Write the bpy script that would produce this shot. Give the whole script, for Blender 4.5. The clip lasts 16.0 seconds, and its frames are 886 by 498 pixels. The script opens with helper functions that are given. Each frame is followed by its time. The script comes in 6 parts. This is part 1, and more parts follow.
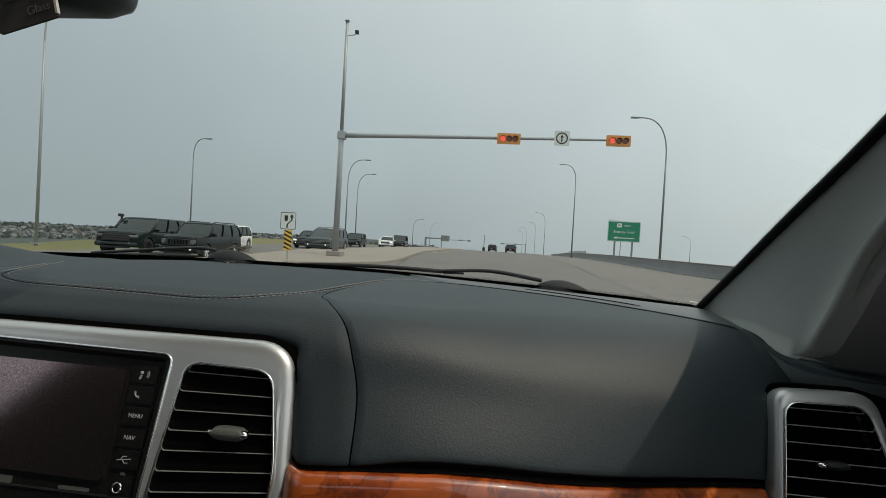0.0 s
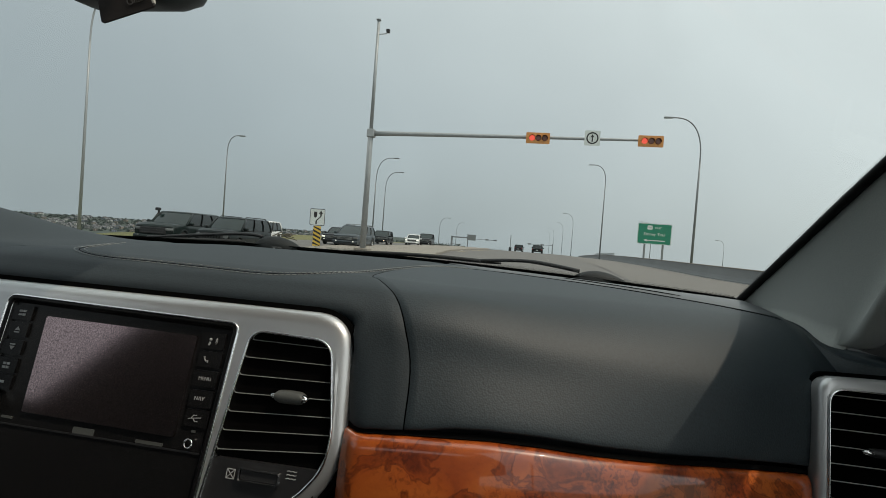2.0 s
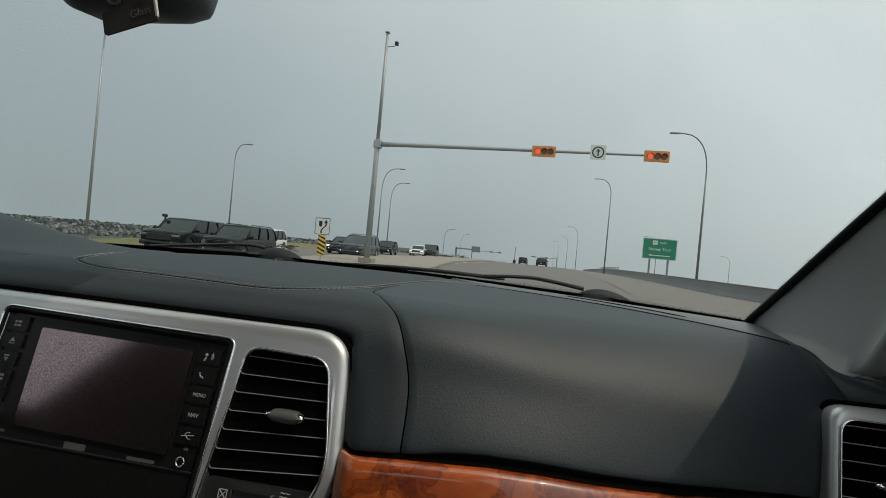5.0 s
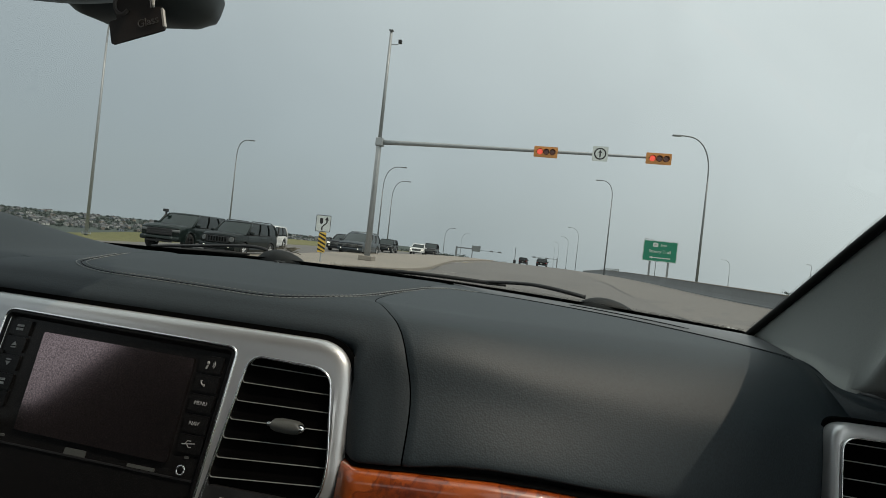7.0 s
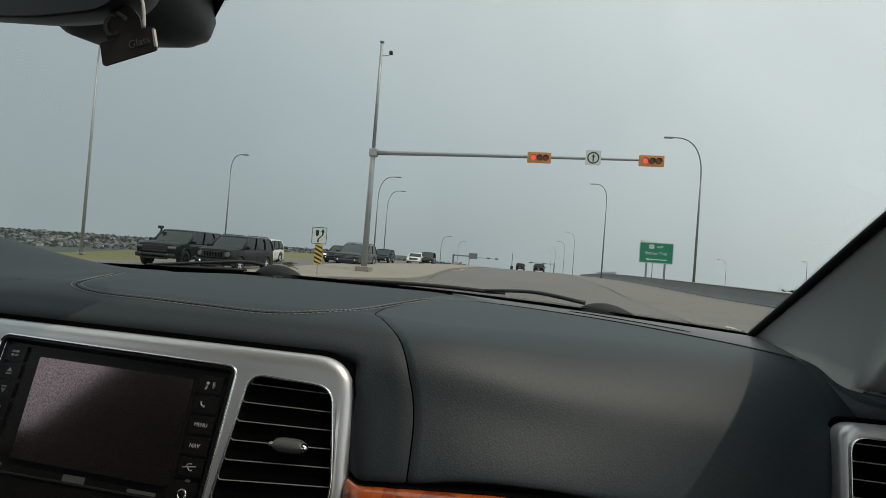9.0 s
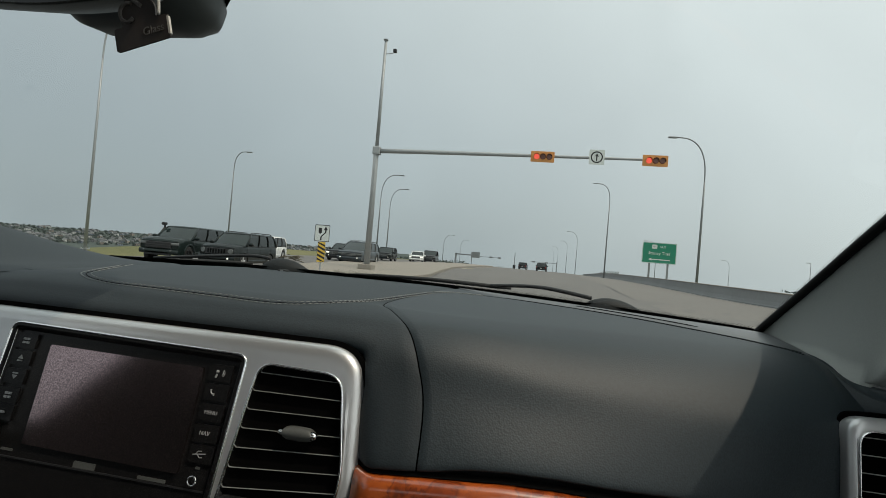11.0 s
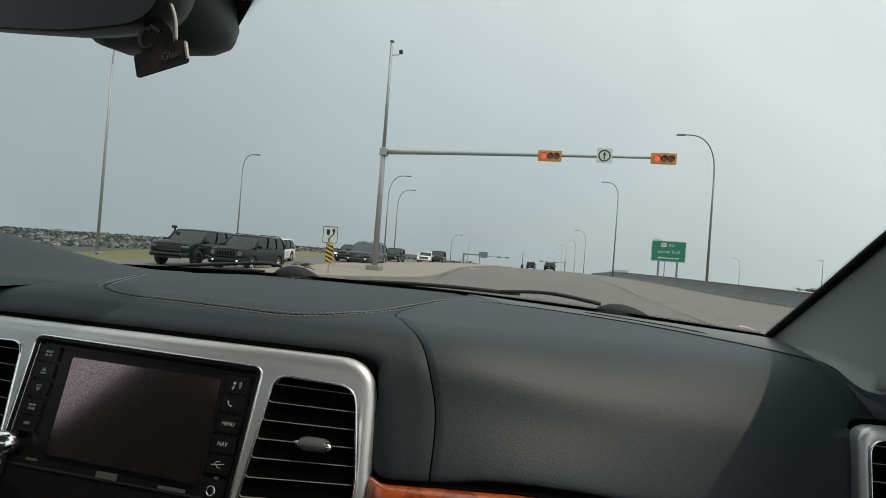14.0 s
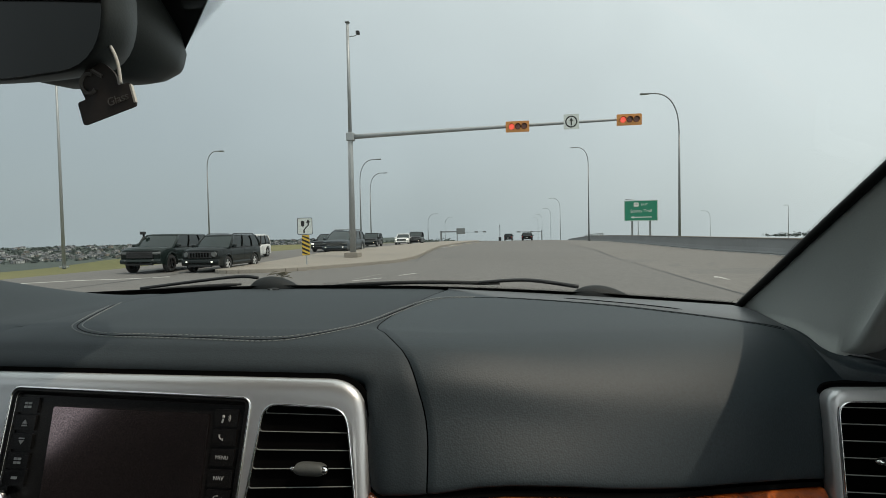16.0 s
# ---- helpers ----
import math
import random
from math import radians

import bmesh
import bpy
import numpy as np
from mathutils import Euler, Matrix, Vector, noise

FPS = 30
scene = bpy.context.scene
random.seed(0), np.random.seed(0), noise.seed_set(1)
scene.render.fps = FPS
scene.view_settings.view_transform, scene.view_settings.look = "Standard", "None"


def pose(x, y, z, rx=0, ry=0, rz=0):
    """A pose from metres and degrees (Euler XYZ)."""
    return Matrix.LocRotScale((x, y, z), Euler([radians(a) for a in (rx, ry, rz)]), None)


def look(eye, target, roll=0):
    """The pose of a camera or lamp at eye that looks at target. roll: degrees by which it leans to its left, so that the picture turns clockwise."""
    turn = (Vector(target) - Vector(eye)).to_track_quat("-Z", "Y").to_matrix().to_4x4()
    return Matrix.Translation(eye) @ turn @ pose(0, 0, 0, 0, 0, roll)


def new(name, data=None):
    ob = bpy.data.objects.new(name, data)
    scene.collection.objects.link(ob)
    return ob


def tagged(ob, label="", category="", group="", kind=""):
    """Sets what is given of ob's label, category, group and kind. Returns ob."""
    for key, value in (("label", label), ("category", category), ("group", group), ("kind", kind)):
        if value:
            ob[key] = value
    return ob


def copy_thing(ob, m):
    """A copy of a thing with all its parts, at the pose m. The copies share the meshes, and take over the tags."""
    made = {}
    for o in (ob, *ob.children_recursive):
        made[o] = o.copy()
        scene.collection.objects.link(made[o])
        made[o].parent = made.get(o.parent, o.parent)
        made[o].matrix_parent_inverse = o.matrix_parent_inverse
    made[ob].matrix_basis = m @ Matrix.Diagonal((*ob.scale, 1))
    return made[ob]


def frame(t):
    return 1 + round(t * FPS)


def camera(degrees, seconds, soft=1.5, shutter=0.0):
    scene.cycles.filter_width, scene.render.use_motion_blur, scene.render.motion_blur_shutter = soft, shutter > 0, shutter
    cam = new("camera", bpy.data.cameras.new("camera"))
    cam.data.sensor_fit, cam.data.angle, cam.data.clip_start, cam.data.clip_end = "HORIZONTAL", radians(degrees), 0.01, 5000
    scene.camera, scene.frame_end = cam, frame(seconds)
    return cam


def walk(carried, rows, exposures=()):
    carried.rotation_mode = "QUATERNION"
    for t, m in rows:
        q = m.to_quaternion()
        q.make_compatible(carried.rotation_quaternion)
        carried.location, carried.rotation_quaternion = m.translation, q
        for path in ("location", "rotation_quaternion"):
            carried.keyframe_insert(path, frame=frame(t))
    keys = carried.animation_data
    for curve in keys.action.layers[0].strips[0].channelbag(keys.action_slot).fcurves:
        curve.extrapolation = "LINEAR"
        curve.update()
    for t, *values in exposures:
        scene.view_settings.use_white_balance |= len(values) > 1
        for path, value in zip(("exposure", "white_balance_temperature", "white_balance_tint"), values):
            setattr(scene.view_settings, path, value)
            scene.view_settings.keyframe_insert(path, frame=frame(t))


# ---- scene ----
# All places are told from the standing car; the camera is held by its passenger.
cam = camera(83.9, 16.0, 0.3)
# seconds, eye, yaw to the left, pitch up, roll to the left
PATH = [
    (0, 0.0323, -0.0139, 1.3147, 6.20, -0.97, 3.27),
    (0.5, 0.0215, -0.0341, 1.3249, 8.59, -0.01, 2.67),
    (1, 0.0181, -0.0319, 1.3112, 8.41, -0.03, 2.79),
    (1.5, 0.0153, -0.0390, 1.3077, 9.14, -0.71, 3.60),
    (2, 0.0149, -0.0359, 1.2975, 9.20, -1.29, 4.35),
    (2.5, 0.0167, -0.0344, 1.3039, 9.23, -1.58, 4.85),
    (3, 0.0152, -0.0347, 1.2973, 9.29, -1.50, 5.12),
    (3.5, 0.0196, -0.0297, 1.3085, 9.15, -0.98, 5.07),
    (4, 0.0164, -0.0414, 1.3224, 11.36, 0.77, 4.94),
    (4.5, 0.0154, -0.0283, 1.3022, 10.03, 0.02, 5.05),
    (7, 0.0112, -0.0281, 1.3140, 9.83, -0.17, 6.26),
    (7.5, 0.0096, -0.0244, 1.3090, 9.16, -0.48, 6.31),
    (8, 0.0099, -0.0228, 1.3140, 9.29, -0.18, 5.88),
    (8.5, 0.0096, -0.0310, 1.3266, 9.66, 0.73, 4.54),
    (9, 0.0087, -0.0257, 1.3166, 9.54, 0.82, 4.49),
    (11.5, 0.0021, -0.0285, 1.3082, 10.09, 0.57, 5.29),
    (12, 0.0016, -0.0309, 1.3071, 10.20, 0.48, 5.78),
    (12.5, 0.0023, -0.0323, 1.3166, 10.10, -0.24, 5.45),
    (13, 0.0043, -0.0272, 1.3155, 10.10, -0.17, 5.49),
    (13.5, 0.0004, -0.0405, 1.3185, 10.72, 0.50, 4.51),
    (14, 0.0013, -0.0351, 1.3199, 10.71, 0.59, 4.39),
    (14.5, 0.0046, -0.0290, 1.3332, 10.42, 0.16, 3.59),
    (15, 0.0138, -0.0060, 1.3487, 7.26, -1.04, -0.13),
    (15.5, 0.0094, -0.0167, 1.3510, 6.62, -2.14, -1.06),
    (16, 0.0036, -0.0363, 1.3492, 8.09, -1.78, -1.11),
]


def gaze(x, y, z, yaw, pitch, roll):
    a, b = radians(yaw), radians(pitch)
    ahead = Vector((-math.sin(a) * math.cos(b), math.cos(a) * math.cos(b), math.sin(b)))
    return look((x, y, z), Vector((x, y, z)) + ahead, roll)


walk(cam, [(t, gaze(*row)) for t, *row in PATH], [(0, -0.04), (3.5, -0.04), (4.5, -0.1), (7, -0.14), (9, -0.14), (11.5, 0.02), (16, 0.06)])
# ---- world and sun ----
SUN = Vector((0.452, -0.165, 0.87)).normalized()
world = bpy.data.worlds.new("hazy_sky")
scene.world = world
world.use_nodes = True
wn, wl = world.node_tree.nodes, world.node_tree.links
sky = wn.new("ShaderNodeTexSky")
sky.sky_type, sky.sun_disc = "NISHITA", False
sky.sun_elevation, sky.sun_rotation = math.asin(SUN.z), math.atan2(SUN.x, SUN.y)
sky.air_density, sky.dust_density, sky.ozone_density = 1.0, 6.0, 1.5
# summer smoke: a milky veil, brighter round the sun
aim = wn.new("ShaderNodeVectorMath")
aim.operation = "DOT_PRODUCT"
aim.inputs[1].default_value = SUN
around = wn.new("ShaderNodeTexCoord").outputs["Generated"]
wl.new(around, aim.inputs[0])
glow = wn.new("ShaderNodeMapRange")
glow.interpolation_type = "SMOOTHSTEP"
glow.inputs[1].default_value, glow.inputs[2].default_value = -0.45, 0.95
wl.new(aim.outputs["Value"], glow.inputs[0])
veil = wn.new("ShaderNodeMix")
veil.data_type = "RGBA"
veil.inputs["A"].default_value = (4.1, 4.7, 4.92, 1)
veil.inputs["B"].default_value = (11.2, 11.8, 11.5, 1)
wl.new(glow.outputs[0], veil.inputs["Factor"])
haze = wn.new("ShaderNodeMix")
haze.data_type = "RGBA"
haze.inputs["Factor"].default_value = 0.85
wl.new(sky.outputs[0], haze.inputs["A"])
# faint thin cloud in the smoke
drifts = wn.new("ShaderNodeTexNoise")
drifts.inputs["Scale"].default_value, drifts.inputs["Detail"].default_value, drifts.inputs["Distortion"].default_value = 2.6, 3.0, 0.6
wl.new(around, drifts.inputs["Vector"])
thin = wn.new("ShaderNodeMapRange")
thin.inputs[1].default_value, thin.inputs[2].default_value, thin.inputs[3].default_value, thin.inputs[4].default_value = 0.35, 0.68, 0.97, 1.06
wl.new(drifts.outputs["Fac"], thin.inputs[0])
cloudy = wn.new("ShaderNodeVectorMath")
cloudy.operation = "SCALE"
wl.new(veil.outputs["Result"], cloudy.inputs[0])
wl.new(thin.outputs[0], cloudy.inputs["Scale"])
wl.new(cloudy.outputs[0], haze.inputs["B"])
back = wn["Background"]
back.inputs[1].default_value = 0.1
wl.new(haze.outputs["Result"], back.inputs[0])

sun_data = bpy.data.lights.new("sun", "SUN")
sun_data.energy, sun_data.angle, sun_data.color = 1.85, radians(0.6), (1.0, 0.86, 0.69)
sun = new("sun", sun_data)
sun.matrix_world = look((0, 0, 60), Vector((0, 0, 60)) - SUN)


# ---- materials ----
def mat(name, color, rough=0.5, metal=0.0, spec=0.5, grain=0.0, scale=20.0, bump=0.0, bscale=None, kind="noise",
        big=0.0, bigscale=1.0, bigrange=(0.3, 0.7), coat=0.0, tint=None, emit=None, objvar=0.0, stretch=None, sheen=0.0):
    """A procedural surface: colour varied at two scales, fine relief, wear in the roughness."""
    m = bpy.data.materials.new(name)
    m.use_nodes = True
    nt = m.node_tree
    n, l = nt.nodes, nt.links
    b = n["Principled BSDF"]
    b.inputs["Roughness"].default_value, b.inputs["Metallic"].default_value = rough, metal
    b.inputs["Specular IOR Level"].default_value, b.inputs["Coat Weight"].default_value = spec, coat
    b.inputs["Coat Roughness"].default_value = 0.05
    b.inputs["Sheen Weight"].default_value = sheen
    c = (*color, 1)
    b.inputs["Base Color"].default_value = c
    co = n.new("ShaderNodeTexCoord").outputs["Object"]
    if stretch:
        mp = n.new("ShaderNodeMapping")
        mp.inputs["Scale"].default_value = stretch
        l.new(co, mp.inputs["Vector"])
        co = mp.outputs[0]

    def tex(sc, detail=4.0, k="noise"):
        if k == "voronoi":
            t = n.new("ShaderNodeTexVoronoi")
            t.inputs["Scale"].default_value = sc
            l.new(co, t.inputs["Vector"])
            return t.outputs["Distance"]
        t = n.new("ShaderNodeTexNoise")
        t.inputs["Scale"].default_value, t.inputs["Detail"].default_value = sc, detail
        l.new(co, t.inputs["Vector"])
        return t.outputs["Fac"]

    def blend(fac, a, bb, strength, lo=0.3, hi=0.7):
        mr = n.new("ShaderNodeMapRange")
        mr.inputs[1].default_value, mr.inputs[2].default_value = lo, hi
        mr.inputs[3].default_value, mr.inputs[4].default_value = 0.0, strength
        l.new(fac, mr.inputs[0])
        mx = n.new("ShaderNodeMix")
        mx.data_type = "RGBA"
        l.new(mr.outputs[0], mx.inputs["Factor"])
        for key, v in (("A", a), ("B", bb)):
            if isinstance(v, tuple):
                mx.inputs[key].default_value = v
            else:
                l.new(v, mx.inputs[key])
        return mx.outputs["Result"]

    col = c
    dark = tuple(0.45 * v for v in color) + (1,)
    if grain:
        col = blend(tex(scale), col, dark, grain)
    if big:
        col = blend(tex(bigscale, 5.0), col, (*(tint or tuple(0.55 * v for v in color)), 1), big, *bigrange)
    if objvar:
        hsv = n.new("ShaderNodeHueSaturation")
        mr = n.new("ShaderNodeMapRange")
        mr.inputs[3].default_value, mr.inputs[4].default_value = 1 - objvar, 1 + objvar
        l.new(n.new("ShaderNodeObjectInfo").outputs["Random"], mr.inputs[0])
        l.new(mr.outputs[0], hsv.inputs["Value"])
        if isinstance(col, tuple):
            hsv.inputs["Color"].default_value = col
        else:
            l.new(col, hsv.inputs["Color"])
        col = hsv.outputs[0]
    if not isinstance(col, tuple):
        l.new(col, b.inputs["Base Color"])
    if bump:
        bp = n.new("ShaderNodeBump")
        bp.inputs["Strength"].default_value, bp.inputs["Distance"].default_value = bump, 0.4 / (bscale or scale)
        l.new(tex(bscale or scale, 3.0, kind), bp.inputs["Height"])
        l.new(bp.outputs[0], b.inputs["Normal"])
    if emit:
        b.inputs["Emission Color"].default_value, b.inputs["Emission Strength"].default_value = (*emit[0], 1), emit[1]
    return m


def glass_mat(name, tint=(0.93, 0.97, 0.96), gloss=0.05):
    """A thin pane: clear with a slight tint, a mirror towards grazing angles."""
    m = bpy.data.materials.new(name)
    m.use_nodes = True
    n, l = m.node_tree.nodes, m.node_tree.links
    n.remove(n["Principled BSDF"])
    tr, gl, mx = n.new("ShaderNodeBsdfTransparent"), n.new("ShaderNodeBsdfGlossy"), n.new("ShaderNodeMixShader")
    tr.inputs[0].default_value, gl.inputs["Roughness"].default_value = (*tint, 1), 0.02
    mx.inputs[0].default_value = gloss
    l.new(tr.outputs[0], mx.inputs[1])
    l.new(gl.outputs[0], mx.inputs[2])
    l.new(mx.outputs[0], n["Material Output"].inputs[0])
    return m


def burl_mat():
    m = bpy.data.materials.new("burl_wood")
    m.use_nodes = True
    n, l = m.node_tree.nodes, m.node_tree.links
    b = n["Principled BSDF"]
    b.inputs["Roughness"].default_value, b.inputs["Coat Weight"].default_value, b.inputs["Coat Roughness"].default_value = 0.35, 1.0, 0.03
    co = n.new("ShaderNodeTexCoord").outputs["Object"]

    def cloud(scale, detail, twist=0.0):
        t = n.new("ShaderNodeTexNoise")
        t.inputs["Scale"].default_value, t.inputs["Detail"].default_value, t.inputs["Distortion"].default_value = scale, detail, twist
        l.new(co, t.inputs["Vector"])
        return t.outputs["Fac"]

    def ramp(fac, *stops):
        r = n.new("ShaderNodeValToRGB")
        e = r.color_ramp.elements
        while len(e) < len(stops):
            e.new(0.5)
        for q, (at, c) in zip(e, stops):
            q.position, q.color = at, (*c, 1)
        l.new(fac, r.inputs[0])
        return r.outputs[0]

    def mixed(kind, fac, a, bb):
        x = n.new("ShaderNodeMix")
        x.data_type, x.blend_type = "RGBA", kind
        if isinstance(fac, float):
            x.inputs["Factor"].default_value = fac
        else:
            l.new(fac, x.inputs["Factor"])
        l.new(a, x.inputs["A"])
        l.new(bb, x.inputs["B"])
        return x.outputs["Result"]

    ground = ramp(cloud(16.0, 4.0, 1.0), (0.32, (0.27, 0.048, 0.008)), (0.5, (0.39, 0.080, 0.011)), (0.68, (0.47, 0.115, 0.017)))
    figure = ramp(cloud(30.0, 8.0, 0.9), (0.50, (1.0, 1.0, 1.0)), (0.535, (0.42, 0.32, 0.28)), (0.57, (0.75, 0.66, 0.6)), (0.66, (0.40, 0.30, 0.26)))
    eyes = ramp(cloud(260.0, 6.0, 0.5), (0.40, (0.42, 0.34, 0.3)), (0.52, (1.0, 1.0, 1.0)))
    spotted = ramp(cloud(26.0, 5.0), (0.42, (0.1, 0.1, 0.1)), (0.6, (0.9, 0.9, 0.9)))
    l.new(mixed("MULTIPLY", spotted, mixed("MULTIPLY", 1.0, ground, figure), eyes), b.inputs["Base Color"])
    return m


def display_mat():
    """An anti-glare display: almost black, with a dull, slightly rosy, blurred gloss and fine dust."""
    m = bpy.data.materials.new("display_glass")
    m.use_nodes = True
    n, l = m.node_tree.nodes, m.node_tree.links
    b = n["Principled BSDF"]
    b.inputs["Base Color"].default_value, b.inputs["Roughness"].default_value, b.inputs["Specular IOR Level"].default_value = (0.007, 0.0065, 0.0065, 1), 0.7, 0.05
    co = n.new("ShaderNodeTexCoord").outputs["Object"]
    dust = n.new("ShaderNodeTexNoise")
    dust.inputs["Scale"].default_value, dust.inputs["Detail"].default_value = 900.0, 3.0
    l.new(co, dust.inputs["Vector"])
    gl = n.new("ShaderNodeBsdfGlossy")
    speck = n.new("ShaderNodeMapRange")
    speck.inputs[1].default_value, speck.inputs[2].default_value, speck.inputs[3].default_value, speck.inputs[4].default_value = 0.3, 0.7, 0.55, 1.45
    l.new(dust.outputs["Fac"], speck.inputs[0])
    tone = n.new("ShaderNodeVectorMath")
    tone.operation = "SCALE"
    tone.inputs[0].default_value = (0.30, 0.225, 0.232)
    l.new(speck.outputs[0], tone.inputs["Scale"])
    l.new(tone.outputs[0], gl.inputs["Color"])
    gl.inputs["Roughness"].default_value = 0.11
    add = n.new("ShaderNodeAddShader")
    l.new(b.outputs[0], add.inputs[0])
    l.new(gl.outputs[0], add.inputs[1])
    l.new(add.outputs[0], n["Material Output"].inputs[0])
    return m


LEATHER = mat("black_grained_vinyl", (0.0228, 0.0345, 0.0410), 0.55, spec=0.46, grain=0.7, scale=520, bump=0.2, bscale=640, kind="voronoi", big=0.3, bigscale=7)
LEATHER_TOP = mat("black_grained_vinyl_top", (0.0215, 0.0312, 0.0370), 0.62, spec=0.40, grain=0.6, scale=560, bump=0.18, bscale=640, kind="voronoi", big=0.3, bigscale=9)
# paler grey that holds the sky sheen of the pad's far edge
EDGESHEEN = mat("pad_sky_sheen_grey", (0.085, 0.093, 0.098), 0.42, spec=0.6, grain=0.3, scale=500, bump=0.2, bscale=700)
THREAD = mat("grey_thread", (0.30, 0.31, 0.30), 0.8, grain=0.4, scale=2000)
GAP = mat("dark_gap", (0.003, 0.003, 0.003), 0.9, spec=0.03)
SILVER = mat("satin_silver_plastic", (0.60, 0.61, 0.61), 0.36, 0.74, grain=0.08, scale=1500, bump=0.05, bscale=1800, big=0.1, bigscale=18)
CHROME = mat("chrome", (0.86, 0.87, 0.88), 0.17, 1.0, grain=0.05, scale=300)
PIANO = mat("gloss_black_plastic", (0.006, 0.006, 0.0065), 0.3, spec=0.16, grain=0.3, scale=900, bump=0.05, bscale=900, big=0.9, bigscale=1300, bigrange=(0.48, 0.72), tint=(0.032, 0.031, 0.030))
BLACK = mat("matt_black_plastic", (0.012, 0.012, 0.013), 0.55, grain=0.3, scale=700, bump=0.15, bscale=900)
# pale colour that paints the sky highlight on the slats
SLATGLINT = mat("slat_edge_highlight", (0.27, 0.28, 0.27), 0.3, grain=0.4, scale=400)
COVERGREY = mat("dark_grey_textured_plastic", (0.030, 0.036, 0.035), 0.5, grain=0.4, scale=700, bump=0.25, bscale=700)
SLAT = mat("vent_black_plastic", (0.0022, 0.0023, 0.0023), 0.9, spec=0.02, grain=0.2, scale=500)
SCREEN = display_mat()
ICON = mat("printed_icon_grey", (0.34, 0.35, 0.35), 0.6)
BURL = burl_mat()
FABRIC = mat("grey_woven_pillar_trim", (0.42, 0.44, 0.415), 0.92, spec=0.2, grain=0.25, scale=900, bump=0.2, bscale=1300, big=0.12, bigscale=9, sheen=0.2)
HEADLINER = mat("beige_headliner_cloth", (0.42, 0.36, 0.32), 0.95, grain=0.15, scale=400, bump=0.1, bscale=700)
# for the added unseen walls that the display and mirror reflect
CLOSING_BROWN = mat("dark_brown_closing", (0.082, 0.071, 0.070), 0.9, grain=0.2, scale=40, big=0.5, bigscale=4.5, tint=(0.040, 0.034, 0.034))
TRIMDARK = mat("dark_door_trim", (0.02, 0.02, 0.02), 0.7, grain=0.3, scale=500, bump=0.2, bscale=600)
HUBGREY = mat("weathered_grey_plastic", (0.011, 0.013, 0.0135), 0.65, spec=0.3, grain=0.3, scale=200, bump=0.15, bscale=500)
STRAW = mat("dry_straw", (0.19, 0.17, 0.13), 0.9, grain=0.3, scale=200)
RUBBER = mat("black_rubber", (0.012, 0.012, 0.012), 0.7, grain=0.3, scale=300, bump=0.15, bscale=600)
FRIT = mat("black_glass_border", (0.0045, 0.0045, 0.0045), 0.6, spec=0.15, grain=0.1, scale=200)
CLEAR = glass_mat("windscreen_glass")
MIRRORG = mat("dimmed_mirror_silvering", (0.03, 0.031, 0.03), 0.03, 1.0)
KNOBGREY = mat("soft_grey_plastic", (0.09, 0.095, 0.09), 0.4, grain=0.3, scale=700, bump=0.1, bscale=900)
TAGCARD = mat("dark_brown_card", (0.035, 0.028, 0.025), 0.6, grain=0.3, scale=300)
TAGINK = mat("grey_card_print", (0.11, 0.105, 0.10), 0.7)
CORD = mat("pale_cord", (0.62, 0.6, 0.55), 0.8, grain=0.3, scale=1500)

ASPHALT = mat("worn_pale_asphalt", (0.158, 0.153, 0.146), 0.85, spec=0.3, grain=0.35, scale=9, bump=0.3, bscale=70, big=0.45, bigscale=0.25, tint=(0.118, 0.115, 0.111), stretch=(1, 0.25, 1))
CONCRETE = mat("pale_concrete", (0.275, 0.252, 0.218), 0.85, spec=0.3, grain=0.3, scale=6, bump=0.25, bscale=50, big=0.4, bigscale=0.5, tint=(0.205, 0.191, 0.168))
BARRIER = mat("grey_barrier_concrete", (0.235, 0.24, 0.24), 0.85, grain=0.3, scale=5, bump=0.2, bscale=40, big=0.4, bigscale=0.35)
GRASS = mat("dry_summer_grass", (0.145, 0.15, 0.072), 0.95, spec=0.1, grain=0.5, scale=3.0, bump=0.6, bscale=14, big=0.7, bigscale=0.05, tint=(0.195, 0.185, 0.10))
TAR = mat("sealed_crack_tar", (0.035, 0.035, 0.036), 0.6, grain=0.3, scale=8)
PAINTW = mat("worn_white_road_paint", (0.52, 0.515, 0.49), 0.8, grain=0.4, scale=12, big=0.4, bigscale=2, tint=(0.33, 0.32, 0.3))
PAINTF = mat("faded_lane_paint", (0.24, 0.232, 0.215), 0.85, grain=0.5, scale=10, big=0.6, bigscale=1.5, tint=(0.16, 0.153, 0.14))
PAINTY = mat("worn_yellow_road_paint", (0.42, 0.31, 0.12), 0.8, grain=0.5, scale=10, big=0.5, bigscale=2, tint=(0.26, 0.24, 0.2))
GALV = mat("galvanised_steel", (0.37, 0.39, 0.40), 0.5, 0.35, grain=0.25, scale=14, big=0.3, bigscale=3)
POLEDARK = mat("weathered_steel_pole", (0.22, 0.235, 0.24), 0.55, 0.3, grain=0.25, scale=14)
SIGYEL = mat("amber_backplate", (0.62, 0.27, 0.07), 0.5, grain=0.2, scale=9, big=0.2, bigscale=3)
SIGBLK = mat("signal_visor", (0.30, 0.12, 0.04), 0.6, grain=0.2, scale=30)
LENS_OFF = mat("unlit_lens", (0.16, 0.05, 0.03), 0.25)
LENS_RED = mat("lit_red_lens", (0.5, 0.05, 0.03), 0.3, emit=((1.0, 0.12, 0.07), 0.75))
SIGNW = mat("white_sign_sheet", (0.62, 0.66, 0.64), 0.45, grain=0.1, scale=6)
SIGNBACK = mat("sign_back_aluminium", (0.20, 0.215, 0.215), 0.5, 0.3, grain=0.2, scale=4)
